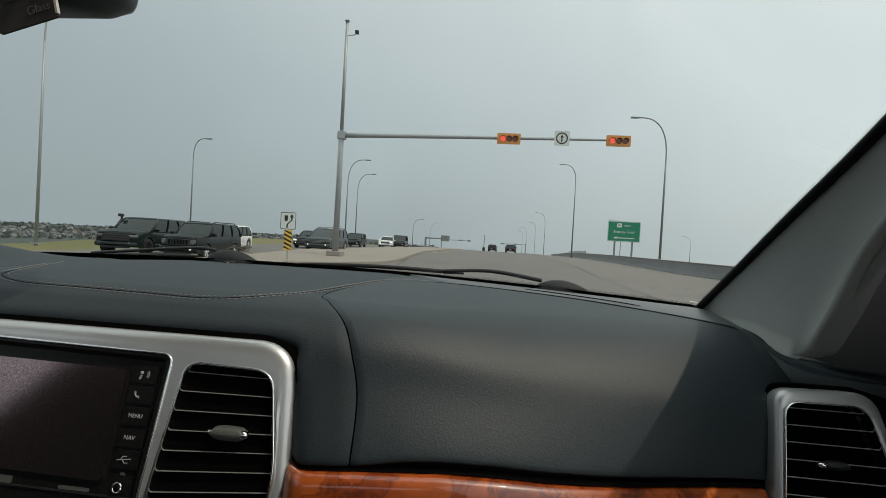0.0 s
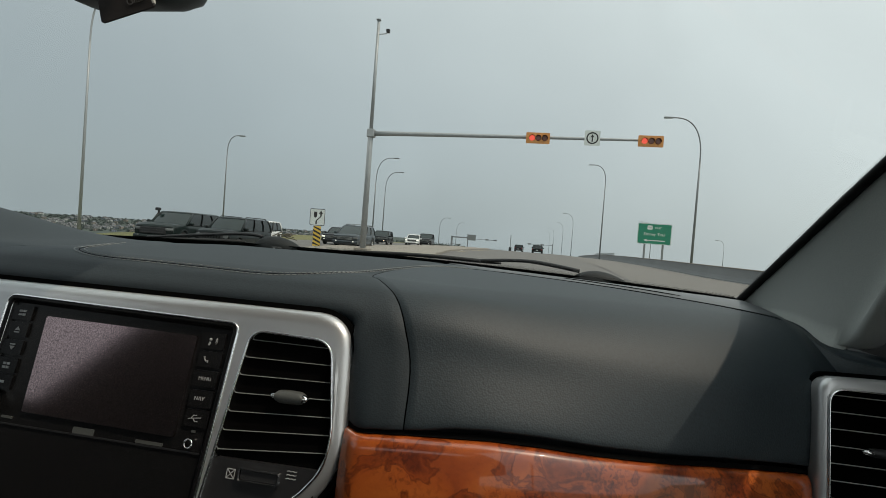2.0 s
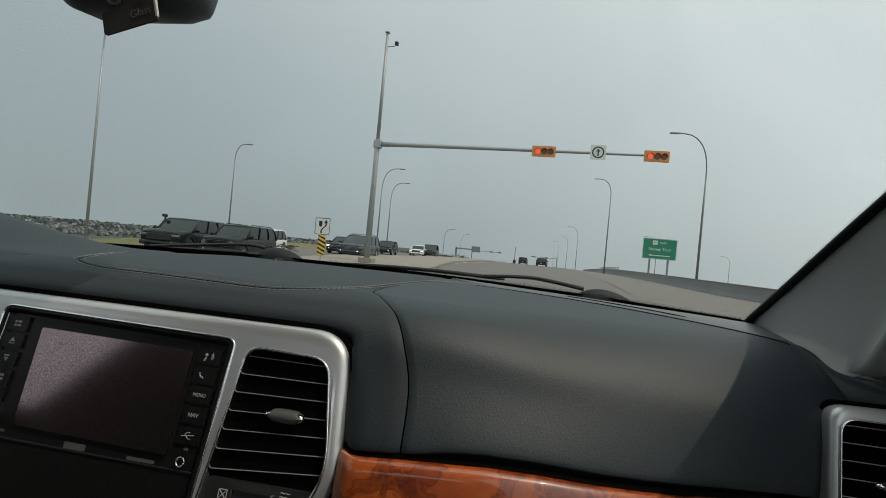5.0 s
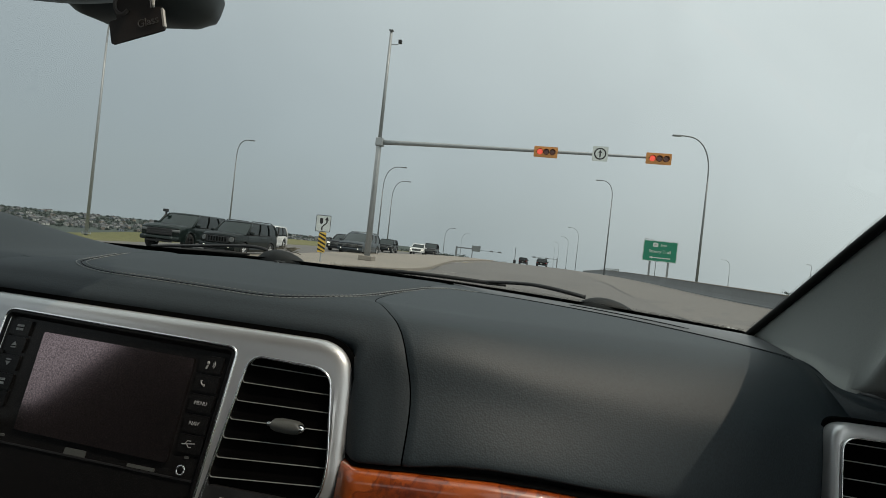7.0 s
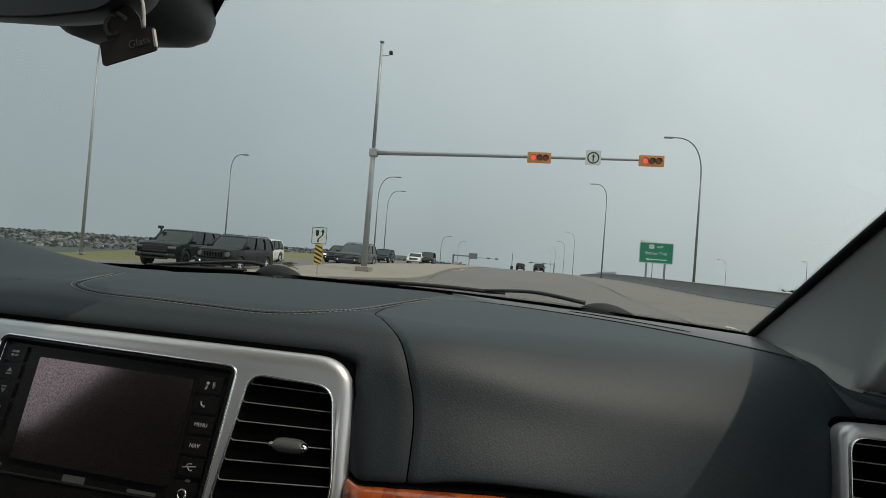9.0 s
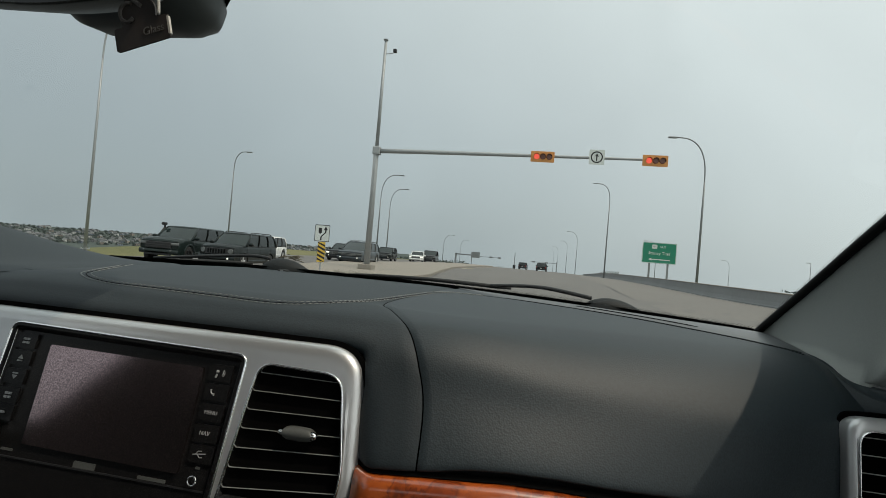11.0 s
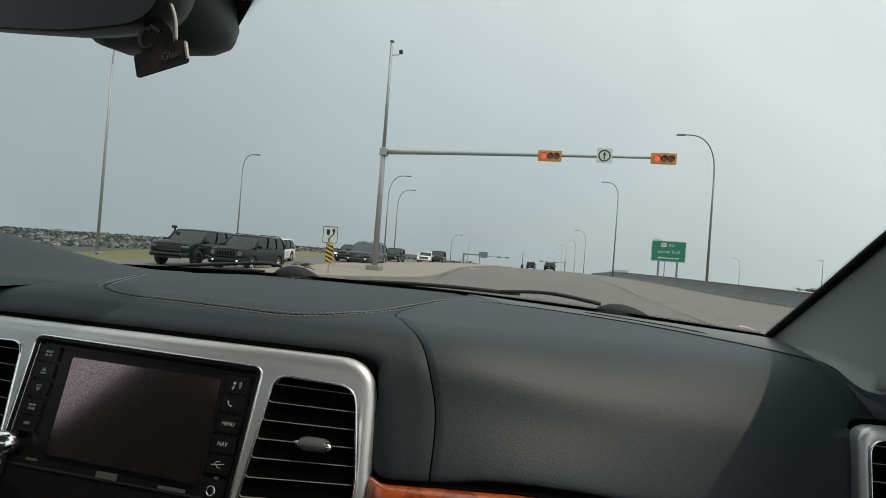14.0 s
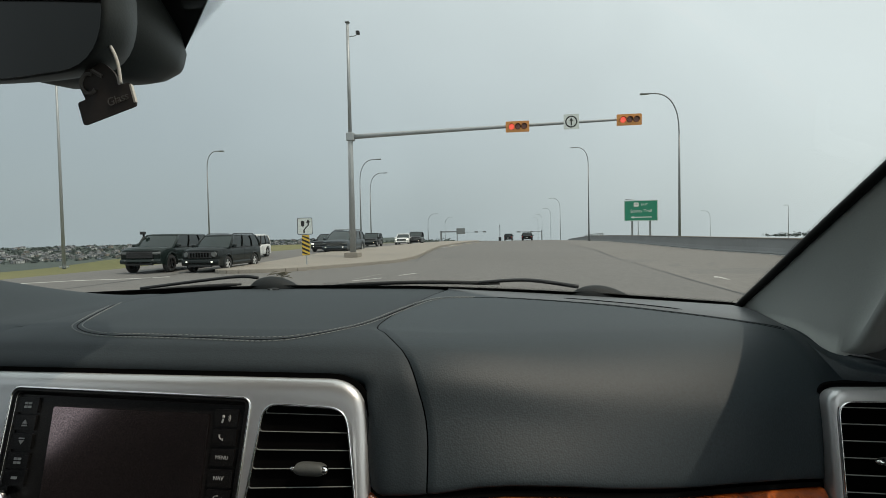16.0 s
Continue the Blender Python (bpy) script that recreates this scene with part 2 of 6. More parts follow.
SIGNG = mat("green_sign_sheet", (0.006, 0.2, 0.12), 0.45, grain=0.12, scale=3)
SIGNINK = mat("black_sign_print", (0.012, 0.012, 0.012), 0.5)
SIGNYEL = mat("yellow_marker_sheet", (0.66, 0.44, 0.06), 0.45, grain=0.15, scale=6)
WOODPOLE = mat("weathered_wood_pole", (0.09, 0.075, 0.06), 0.9, grain=0.5, scale=6, bump=0.4, bscale=20)
TYRE = mat("tyre_rubber", (0.014, 0.014, 0.014), 0.8, grain=0.3, scale=30)
ALLOY = mat("alloy_wheel", (0.58, 0.59, 0.6), 0.4, 0.25, grain=0.2, scale=20)
CARGLASS = mat("tinted_car_glass", (0.008, 0.013, 0.014), 0.04, spec=0.42, grain=0.2, scale=3)
WINDGLASS = mat("reflecting_windscreen", (0.014, 0.024, 0.023), 0.04, spec=0.6, grain=0.5, scale=2.5)
LAMPGLASS = mat("headlamp_glass", (0.10, 0.108, 0.108), 0.12, spec=0.8, grain=0.2, scale=30)
LAMPLIT = mat("lit_lamp", (0.7, 0.68, 0.6), 0.3, emit=((1.0, 0.95, 0.85), 0.8))
TAIL = mat("red_tail_lamp", (0.25, 0.012, 0.012), 0.2)
PLATE = mat("pale_plate", (0.5, 0.5, 0.5), 0.5)
# foliage lightened and greyed: distance haze put into the base colour
HAZED_LEAF = mat("hazed_foliage", (0.095, 0.115, 0.108), 0.95, spec=0.1, grain=0.5, scale=0.4, big=0.4, bigscale=0.05)


def paint(name, c, rough=0.4):
    return mat(name, c, rough, 0.0, spec=0.1, grain=0.12, scale=5, coat=0.45, big=0.25, bigscale=1.2)


CHARCOAL = paint("charcoal_paint", (0.0095, 0.0165, 0.0152), 0.42)
DARKGREY = paint("dark_grey_paint", (0.0042, 0.0078, 0.0076), 0.42)
WHITECAR = paint("white_paint", (0.68, 0.69, 0.68))
BLUEGREY = paint("blue_grey_paint", (0.045, 0.056, 0.064))
BLACKCAR = paint("black_paint", (0.016, 0.018, 0.02))


# ---- mesh helpers ----
def part(name, bm, material, parent=None, label="", smooth=False):
    me = bpy.data.meshes.new(name)
    bm.normal_update()
    bm.to_mesh(me)
    bm.free()
    if smooth:
        for p in me.polygons:
            p.use_smooth = True
    me.materials.append(material)
    ob = new(name, me)
    if parent is not None:
        ob.parent = parent
    if label:
        ob["label"] = label
    return ob


def thing(name, label, category, group="", kind="", at=(0, 0, 0), turn=0.0):
    ob = new(name)
    ob.empty_display_size = 0.1
    ob.matrix_basis = pose(*at, 0, 0, turn)
    return tagged(ob, label, category, group, kind)


def box(bm, x0, x1, y0, y1, z0, z1, bevel=0.0, seg=2):
    made = bmesh.ops.create_cube(bm, size=1.0, matrix=Matrix.LocRotScale(((x0 + x1) / 2, (y0 + y1) / 2, (z0 + z1) / 2), None, (x1 - x0, y1 - y0, z1 - z0)))
    if bevel:
        edges = list({e for v in made["verts"] for e in v.link_edges})
        bmesh.ops.bevel(bm, geom=edges, offset=bevel, segments=seg, affect="EDGES", profile=0.5)
    return bm


def boxed(*dims, bevel=0.0, seg=2):
    return box(bmesh.new(), *dims, bevel=bevel, seg=seg)


def grid(bm, rows, closed=False):
    """A sheet through rows of points."""
    vs = [[bm.verts.new(p) for p in row] for row in rows]
    for a, b in zip(vs, vs[1:]):
        n = len(a)
        for i in range(n if closed else n - 1):
            j = (i + 1) % n
            bm.faces.new((a[i], a[j], b[j], b[i]))
    return vs


def tube(bm, pts, radii, n=10, cap=True):
    """A round tube along points."""
    pts = [Vector(p) for p in pts]
    if not isinstance(radii, (list, tuple)):
        radii = [radii] * len(pts)
    rows, side = [], None
    for i, p in enumerate(pts):
        d = (pts[min(i + 1, len(pts) - 1)] - pts[max(i - 1, 0)]).normalized()
        if side is None:
            side = d.orthogonal().normalized()
        side = (side - d * side.dot(d)).normalized()
        up = d.cross(side)
        rows.append([p + radii[i] * (math.cos(a) * side + math.sin(a) * up) for a in (2 * math.pi * k / n for k in range(n))])
    vs = grid(bm, rows, True)
    if cap:
        bm.faces.new(list(reversed(vs[0])))
        bm.faces.new(vs[-1])
    return bm


def prism(bm, outline, depth, place=None):
    """A plate with an outline in x, z and a depth along y, moved by place."""
    m = place or Matrix()
    a = [bm.verts.new(m @ Vector((x, 0, z))) for x, z in outline]
    b = [bm.verts.new(m @ Vector((x, depth, z))) for x, z in outline]
    bm.faces.new(a)
    bm.faces.new(list(reversed(b)))
    n = len(a)
    for i in range(n):
        j = (i + 1) % n
        bm.faces.new((a[j], a[i], b[i], b[j]))
    return bm


def round_rect(x0, x1, z0, z1, r, n=6):
    out = []
    for cx, cz, a0 in ((x1 - r, z1 - r, 0), (x0 + r, z1 - r, 90), (x0 + r, z0 + r, 180), (x1 - r, z0 + r, 270)):
        for k in range(n + 1):
            a = radians(a0 + 90 * k / n)
            out.append((cx + r * math.cos(a), cz + r * math.sin(a)))
    return out


def round_poly(corners, r, n=6):
    """A polygon with rounded corners, through its corner points."""
    out = []
    m = len(corners)
    for i in range(m):
        p, a, b = (Vector(corners[k % m]) for k in (i, i - 1, i + 1))
        rr = r[i] if isinstance(r, (list, tuple)) else r
        u, v = (a - p).normalized(), (b - p).normalized()
        p0, p1 = p + u * rr, p + v * rr
        for k in range(n + 1):
            s = k / n
            out.append(tuple((1 - s) ** 2 * p0 + 2 * s * (1 - s) * p + s * s * p1))
    return out


def ring(bm, outer, inner, place, profile):
    """A frame between two outlines of equal count. profile: rows of (share from outer to inner, height along the normal)."""
    rows = []
    for s, h in profile:
        rows.append([place @ Vector(((1 - s) * a[0] + s * b[0], -h, (1 - s) * a[1] + s * b[1])) for a, b in zip(outer, inner)])
    grid(bm, rows, True)
    return bm


def catmull(pts, n):
    """A smooth curve through points, n steps a span."""
    pts = [Vector(p) for p in pts]
    out = []
    for i in range(len(pts) - 1):
        p0, p1, p2, p3 = pts[max(i - 1, 0)], pts[i], pts[i + 1], pts[min(i + 2, len(pts) - 1)]
        for k in range(n):
            t = k / n
            out.append(0.5 * (2 * p1 + (p2 - p0) * t + (2 * p0 - 5 * p1 + 4 * p2 - p3) * t * t + (3 * p1 - p0 - 3 * p2 + p3) * t ** 3))
    out.append(pts[-1])
    return out


def lettering(name, body, size, material, parent, place, label="", depth=0.0005):
    """Raised print, with Blender's own font, centred on place (x right, y up in its plane)."""
    cu = bpy.data.curves.new(name, "FONT")
    cu.body, cu.size, cu.align_x, cu.align_y, cu.extrude = body, size, "CENTER", "CENTER", depth
    tmp = bpy.data.objects.new(name, cu)
    scene.collection.objects.link(tmp)
    me = bpy.data.meshes.new_from_object(tmp.evaluated_get(bpy.context.evaluated_depsgraph_get()))
    bpy.data.objects.remove(tmp)
    me.materials.clear()
    me.materials.append(material)
    me.transform(place)
    ob = new(name, me)
    ob.parent = parent
    if label:
        ob["label"] = label
    return ob


def smooth(a, b, x):
    t = min(1.0, max(0.0, (x - a) / (b - a)))
    return t * t * (3 - 2 * t)


UPRIGHT = Matrix.Rotation(radians(90), 4, "X")
# ---- the car that carries the camera ----
CX = -0.346  # the car's middle


def back_y(x):
    return 0.79 - 0.12 * ((x - CX) / 0.65) ** 2


def top_z(x):
    return 1.2535 - 0.03 * max(0.0, x + 0.145) - 0.05 * max(0.0, -0.5 - x) - 0.3 * max(0.0, x - 0.300)


def face_y(x):
    return 0.360 + 0.113 * max(0.0, min(1.5, (x + 0.07) / 0.35)) ** 1.3


SECTION = [(0.06, -0.235), (0.03, -0.138), (0.003, -0.116), (-0.0055, -0.092), (-0.003, -0.0565), (0.007, -0.028), (0.030, -0.011), (0.05, -0.004), (0.08, -0.0005), (0.112, 0.0)]


SOFTER = [(0.06, -0.235), (0.03, -0.138), (0.003, -0.116), (-0.006, -0.092), (-0.001, -0.063), (0.009, -0.040), (0.026, -0.0225), (0.049, -0.0105), (0.078, -0.003), (0.112, 0.0)]


def wood_z(x):
    """Height of the wood strip's top edge."""
    return float(np.interp(x, (-0.113, -0.062, 0.0, 0.041, 0.085, 0.182, 0.285), (1.137, 1.141, 1.141, 1.138, 1.1325, 1.122, 1.108)))


def wood_y(x):
    """How far ahead the wood strip's face stands."""
    return face_y(x) - 0.008 - 0.085 * (0.25 * smooth(-0.125, -0.10, x) + 0.09 * smooth(-0.075, 0.10, x) - 0.14 * smooth(0.12, 0.28, x))


def face_lean(x):
    """How far the pad's face leans back; it stands upright beside the centre frame."""
    return 0.25 * smooth(-0.155, -0.127, x) + 0.09 * smooth(-0.075, 0.10, x) - 0.14 * smooth(0.19, 0.285, x)


def dash_section(x):
    """The pad's section at x, from under the wood, over the roll, to the windscreen's foot."""
    y, z, yb = face_y(x), top_z(x), back_y(x)
    sunk = smooth(-0.1205, -0.129, x) if x < -0.1205 else 0.0
    pts = []
    wide = smooth(-0.06, 0.06, x)
    hem = wood_z(x) - z + 0.004 + 0.004 * smooth(-0.068, -0.02, x)
    tucked = {1: (0.050, hem - 0.012), 2: (0.014, hem - 0.001), 3: (0.0065, hem + 0.006)}
    for k, ((dy, dz), (ey, ez)) in enumerate(zip(SECTION, SOFTER)):
        dy, dz = dy + (ey - dy) * wide, dz + (ez - dz) * wide
        dy, dz = tucked.get(k, (dy, dz))
        dy += {4: 0.013, 5: 0.009, 6: 0.003}.get(k, 0.0) * (1 - smooth(-0.06, 0.24, x))
        if k in tucked:
            pts.append(Vector((x, wood_y(x) + dy + 0.035 * sunk, z + dz)))
        else:
            pts.append(Vector((x, y + dy + 0.035 * sunk * smooth(-0.027, -0.035, dz) - face_lean(x) * max(0.0, min(0.10, -dz - 0.02)), z + dz)))
    for k in (0.35, 0.7, 1.0):
        pts.append(Vector((x, y + 0.11 + (yb + 0.012 - y - 0.11) * k, z + 0.006 * k - (0.004 if k == 1.0 else 0))))
    return catmull(pts, 5)


def seam_x(y):
    """The joint between the two pads runs aslant over the top."""
    table = ((0.30, -0.0655), (0.357, -0.0665), (0.367, -0.0752), (0.39, -0.091), (0.432, -0.12), (0.476, -0.147))
    for (a, p), (b, q) in zip(table, table[1:]):
        if y <= b:
            return p + (q - p) * max(0.0, y - a) / (b - a)
    return table[-1][1]


def seam_raw(i):
    y = dash_section(-0.09)[i].y
    return (seam_x(y) if i > 8 else -0.0655) if y < 0.476 else -0.147 + 0.12 * (y - 0.476)


SEAM = [seam_raw(i) for i in range(len(dash_section(0.0)))]
for _ in range(6):
    SEAM = [SEAM[0]] + [(a + 2 * b + c) / 4 for a, b, c in zip(SEAM, SEAM[1:], SEAM[2:])] + [SEAM[-1]]


dashboard = thing("dashboard", "black grained vinyl car dashboard with stitched seams", "dashboard")
N_SEC = len(dash_section(0.0))


def pad(x_from, x_to, steps, sink_left, sink_right):
    bm = bmesh.new()
    rows = []
    for k in range(steps + 1):
        u = k / steps
        row = []
        for i in range(N_SEC):
            xa = SEAM[i] + 0.0006 if x_from is None else x_from
            xb = SEAM[i] - 0.0006 if x_to is None else x_to
            x = xa + (xb - xa) * u
            p = dash_section(x)[i].copy()
            edge = min((x - xa) if sink_left else 9, (xb - x) if sink_right else 9)
            if edge < 0.0026:
                p.y += 0.0017 * (1 - edge / 0.0026) ** 2 * (1.0 if i < 30 else 0.2)
                p.z -= 0.0015 * (1 - edge / 0.0026) ** 2 * (1.0 if i > 22 else 0.3)
            row.append(p)
        rows.append(row)
    grid(bm, rows)
    bmesh.ops.recalc_face_normals(bm, faces=bm.faces)
    return bm


part("centre_pad", pad(-1.08, None, 150, False, True), LEATHER_TOP, dashboard, smooth=True)
part("passenger_pad", pad(None, 0.43, 130, True, False), LEATHER, dashboard, "grained black pad with an airbag cover", smooth=True)
gap = bmesh.new()
under = [dash_section(SEAM[i])[i] + Vector((0, 0.004, -0.0035)) for i in range(N_SEC)]
grid(gap, [[p + Vector((-0.006, 0, 0)) for p in under], [p + Vector((0.006, 0, 0)) for p in under]])
part("seam_gap", gap, GAP, dashboard)


def on_top(x, y, lift=0.0):
    """The place on the pad above x, y."""
    sec = dash_section(x)
    for a, b in zip(sec[20:], sec[21:]):
        if a.y <= y <= b.y and b.y > a.y:
            return Vector((x, y, a.z + (b.z - a.z) * (y - a.y) / (b.y - a.y) + lift))
    return Vector((x, y, top_z(x) + lift))


# the double row of stitches round the centre pad and along the windscreen
SEW = [(-0.655, 0.765), (-0.638, 0.715), (-0.568, 0.585), (-0.510, 0.490), (-0.476, 0.445), (-0.427, 0.420), (-0.357, 0.416), (-0.29, 0.413), (-0.235, 0.411), (-0.20, 0.421), (-0.169, 0.451),
       (-0.15, 0.497), (-0.133, 0.575), (-0.113, 0.645), (-0.082, 0.676), (-0.02, 0.684), (0.05, 0.67), (0.13, 0.643), (0.19, 0.614), (0.245, 0.583), (0.30, 0.551)]
line = catmull([(x, y, 0) for x, y in SEW], 40)
SEWN = line
for shift, name in ((-0.0046, "stitching"), (0.0046, "stitching")):
    bm = bmesh.new()
    side_pts = []
    for i in range(len(SEWN) - 1):
        d = (SEWN[i + 1] - SEWN[i]).normalized()
        side_pts.append(SEWN[i] + Vector((-d.y, d.x, 0)) * shift)
    acc, start = 0.0, side_pts[0]
    for a, b in zip(side_pts, side_pts[1:]):
        if b.x > -0.05:
            break
        acc += (b - a).length
        if acc >= 0.0052:
            p, q = on_top(start.x, start.y, 0.0004), on_top(b.x, b.y, 0.0004)
            p, q = p.lerp(q, 0.14), p.lerp(q, 0.86)
            tube(bm, [p, p.lerp(q, 0.5) + Vector((0, 0, 0.0004)), q], [0.0003, 0.00046, 0.0003], 5)
            acc, start = 0.0, b
    part(name, bm, THREAD, dashboard, "pale grey thread")
bm = bmesh.new()
for shift in (0.0, 0.006):
    pts = [on_top(p.x, p.y + shift, 0.0001) for p in (line if shift == 0 else line[40 * 15:])[::6]]
    tube(bm, pts, 0.00045, 6)
part("pad_joint", bm, GAP, dashboard)
# smooth strip between the seam and the windscreen, its sky sheen painted as paler grey
bm = bmesh.new()
rows = []
for k in range(61):
    x = -0.105 + 0.415 * k / 60
    near = min(line, key=lambda p: abs(p.x - x) + (9 if p.y < 0.6 and p.x < 0.2 else 0))
    yb = back_y(x) + 0.010
    ya = yb + (near.y + 0.0105 - yb) * smooth(-0.112, -0.01, x)
    rows.append([on_top(x, ya + (yb - ya) * s, h) for s, h in ((0, -0.0004), (0.08, 0.0012), (0.3, 0.0022), (0.7, 0.0024), (1.0, 0.002))])
grid(bm, rows)
bmesh.ops.recalc_face_normals(bm, faces=bm.faces)
part("edge_strip", bm, EDGESHEEN, dashboard, "pad strip along the windscreen, coloured paler for its sky sheen", smooth=True)
slot = [on_top(x, float(np.interp(x, (0.04, 0.10, 0.18, 0.25), (0.674, 0.657, 0.619, 0.579))) + 0.024, 0.0022) for x in np.linspace(0.075, 0.215, 15)]
bm = bmesh.new()
tube(bm, slot, [0.0003] + [0.0006] * 13 + [0.0003], 6)
part("defroster_slot", bm, GAP, dashboard, "thin black slot", smooth=True)

# the hood over the driver's dials
rows = []
for k in range(29):
    u = k / 28
    x = -1.06 + 0.50 * u
    h = 0.064 * (1 - smooth(-0.87, -0.60, x))
    row = []
    for j, (y, s) in enumerate(((0.37, -0.9), (0.355, -0.35), (0.36, 0.25), (0.385, 0.72), (0.43, 0.97), (0.50, 1.0), (0.58, 0.86), (0.66, 0.55), (0.73, 0.12), (0.77, -0.3))):
        row.append((x, y + 0.03 * smooth(-0.75, -0.56, x) * (1 if j < 5 else -1), top_z(-0.5) + h * s - 0.004 * (1 - smooth(-0.56, -0.6, x)) ))
    rows.append(catmull(row, 4))
bm = bmesh.new()
grid(bm, rows)
part("instrument_hood", bm, LEATHER_TOP, dashboard, smooth=True)

# wood strip under the passenger's pad
rows = []
for k in range(61):
    x = -0.1165 + 0.3995 * k / 60
    y, z = wood_y(x), wood_z(x)
    row = [(x, y + 0.024, z - 0.006), (x, y + 0.010, z - 0.0005), (x, y + 0.003, z), (x, y - 0.0025, z - 0.004), (x, y - 0.006, z - 0.014), (x, y - 0.011, z - 0.035), (x, y - 0.014, z - 0.062), (x, y - 0.012, z - 0.088), (x, y + 0.012, z - 0.10)]
    rows.append(catmull(row, 5))
bm = bmesh.new()
grid(bm, rows)
bmesh.ops.recalc_face_normals(bm, faces=bm.faces)
part("wood_strip", bm, BURL, dashboard, "orange-brown lacquered burl wood", smooth=True)
# near-black strip painting in the shade between the pad and the wood
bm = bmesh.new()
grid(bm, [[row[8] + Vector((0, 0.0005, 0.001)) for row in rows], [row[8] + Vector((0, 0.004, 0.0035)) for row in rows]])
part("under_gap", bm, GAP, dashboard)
part("lower_panel", boxed(-0.115, 0.43, 0.385, 0.5, 0.72, 1.06, bevel=0.01), TRIMDARK, dashboard)

# ---- centre stack ----
LEAN_BACK = math.atan(0.27)
FACE = Matrix.Translation((0, 0.352, 1.17)) @ Matrix.Rotation(-LEAN_BACK, 4, "X") @ Matrix.Translation((0, 0, -1.17))


def fz(z):
    """Height along the leaning face for a height in the room."""
    return 1.17 + (z - 1.17) / math.cos(LEAN_BACK)


def mirrored(pts):
    return [(2 * CX - x, z) for x, z in reversed(pts)]


stack = thing("centre_stack", "satin silver framed centre console face between dashboard vents", "console")
OUT = round_poly([(-0.5680, fz(1.2262)), (-0.5785, fz(1.122)), (-0.5685, fz(1.092)), (-0.527, fz(1.05)), (-0.49, fz(0.93)), (-0.202, fz(0.93)), (-0.165, fz(1.05)), (-0.1235, fz(1.092)), (-0.1135, fz(1.122)), (-0.1240, fz(1.2262))], [0.034, 0.012, 0.018, 0.02, 0.02, 0.02, 0.02, 0.018, 0.012, 0.034], 10)
RADIO_HOLE = round_poly([(-0.464, fz(1.2115)), (-0.464, fz(0.99)), (-0.238, fz(0.99)), (-0.226, fz(1.2075))], [0.008, 0.004, 0.004, 0.008], 8)
VENT_R = round_poly([(-0.2115, fz(1.2035)), (-0.2285, fz(1.062)), (-0.152, fz(1.079)), (-0.1293, fz(1.107)), (-0.1273, fz(1.132)), (-0.1393, fz(1.2015))], [0.012, 0.011, 0.016, 0.012, 0.012, 0.015], 8)


def offset_loop(loop, d):
    """A counter-clockwise loop moved inwards by d."""
    out, n = [], len(loop)
    for i in range(n):
        t = (Vector(loop[(i + 1) % n]) - Vector(loop[i - 1])).normalized()
        out.append((loop[i][0] - t.y * d, loop[i][1] + t.x * d))
    return out


def ccw(pts):
    area = sum(a[0] * b[1] - b[0] * a[1] for a, b in zip(pts, pts[1:] + pts[:1]))
    return pts if area > 0 else list(reversed(pts))


def cut_plate(outline, holes, depth, wide=0.0122, narrow=0.0024):
    """A plate with holes and rounded edges, in x, z of the leaning face."""
    bm = bmesh.new()
    edges = []
    for loop, inward, soft in [(ccw(outline), 1, wide)] + [(ccw(h), -1, narrow) for h in holes]:
        rows = []
        for k in range(7):
            ang = math.pi / 2 * k / 6
            rows.append([(x, 0.75 * soft * (1 - math.cos(ang)), z) for x, z in offset_loop(loop, inward * soft * (1 - math.sin(ang)))])
        rows.append([(x, depth, z) for x, z in loop])
        vs = grid(bm, rows, True)
        n = len(vs[0])
        edges += [bm.edges.get((vs[0][i], vs[0][(i + 1) % n])) for i in range(n)]
    bmesh.ops.triangle_fill(bm, edges=edges, use_beauty=True)
    bmesh.ops.recalc_face_normals(bm, faces=bm.faces)
    bm.transform(FACE)
    return bm


part("silver_frame", cut_plate(OUT, [RADIO_HOLE, VENT_R, mirrored(VENT_R)], 0.02), SILVER, stack, smooth=True)


bm = bmesh.new()
prism(bm, offset_loop(ccw(OUT), -0.0042), 0.006, FACE @ Matrix.Translation((0, 0.0075, 0)))
part("shadow_gap", bm, GAP, stack)


def rim(outline, high, name, parent, material, width=0.0025):
    inner = [(x, z) for x, z in outline]
    outer = []
    n = len(inner)
    for i in range(n):
        a, b = Vector(inner[i - 1]), Vector(inner[(i + 1) % n])
        d = (b - a).normalized()
        outer.append((inner[i][0] + d.y * width, inner[i][1] - d.x * width))
    bm = bmesh.new()
    ring(bm, outer, inner, FACE, [(0, -0.002), (0.15, high * 0.8), (0.5, high), (0.85, high * 0.8), (1.0, 0.0), (1.1, -0.012)])
    return part(name, bm, material, parent, smooth=True)


rim(ccw(RADIO_HOLE), 0.0015, "chrome_rim", stack, CHROME)


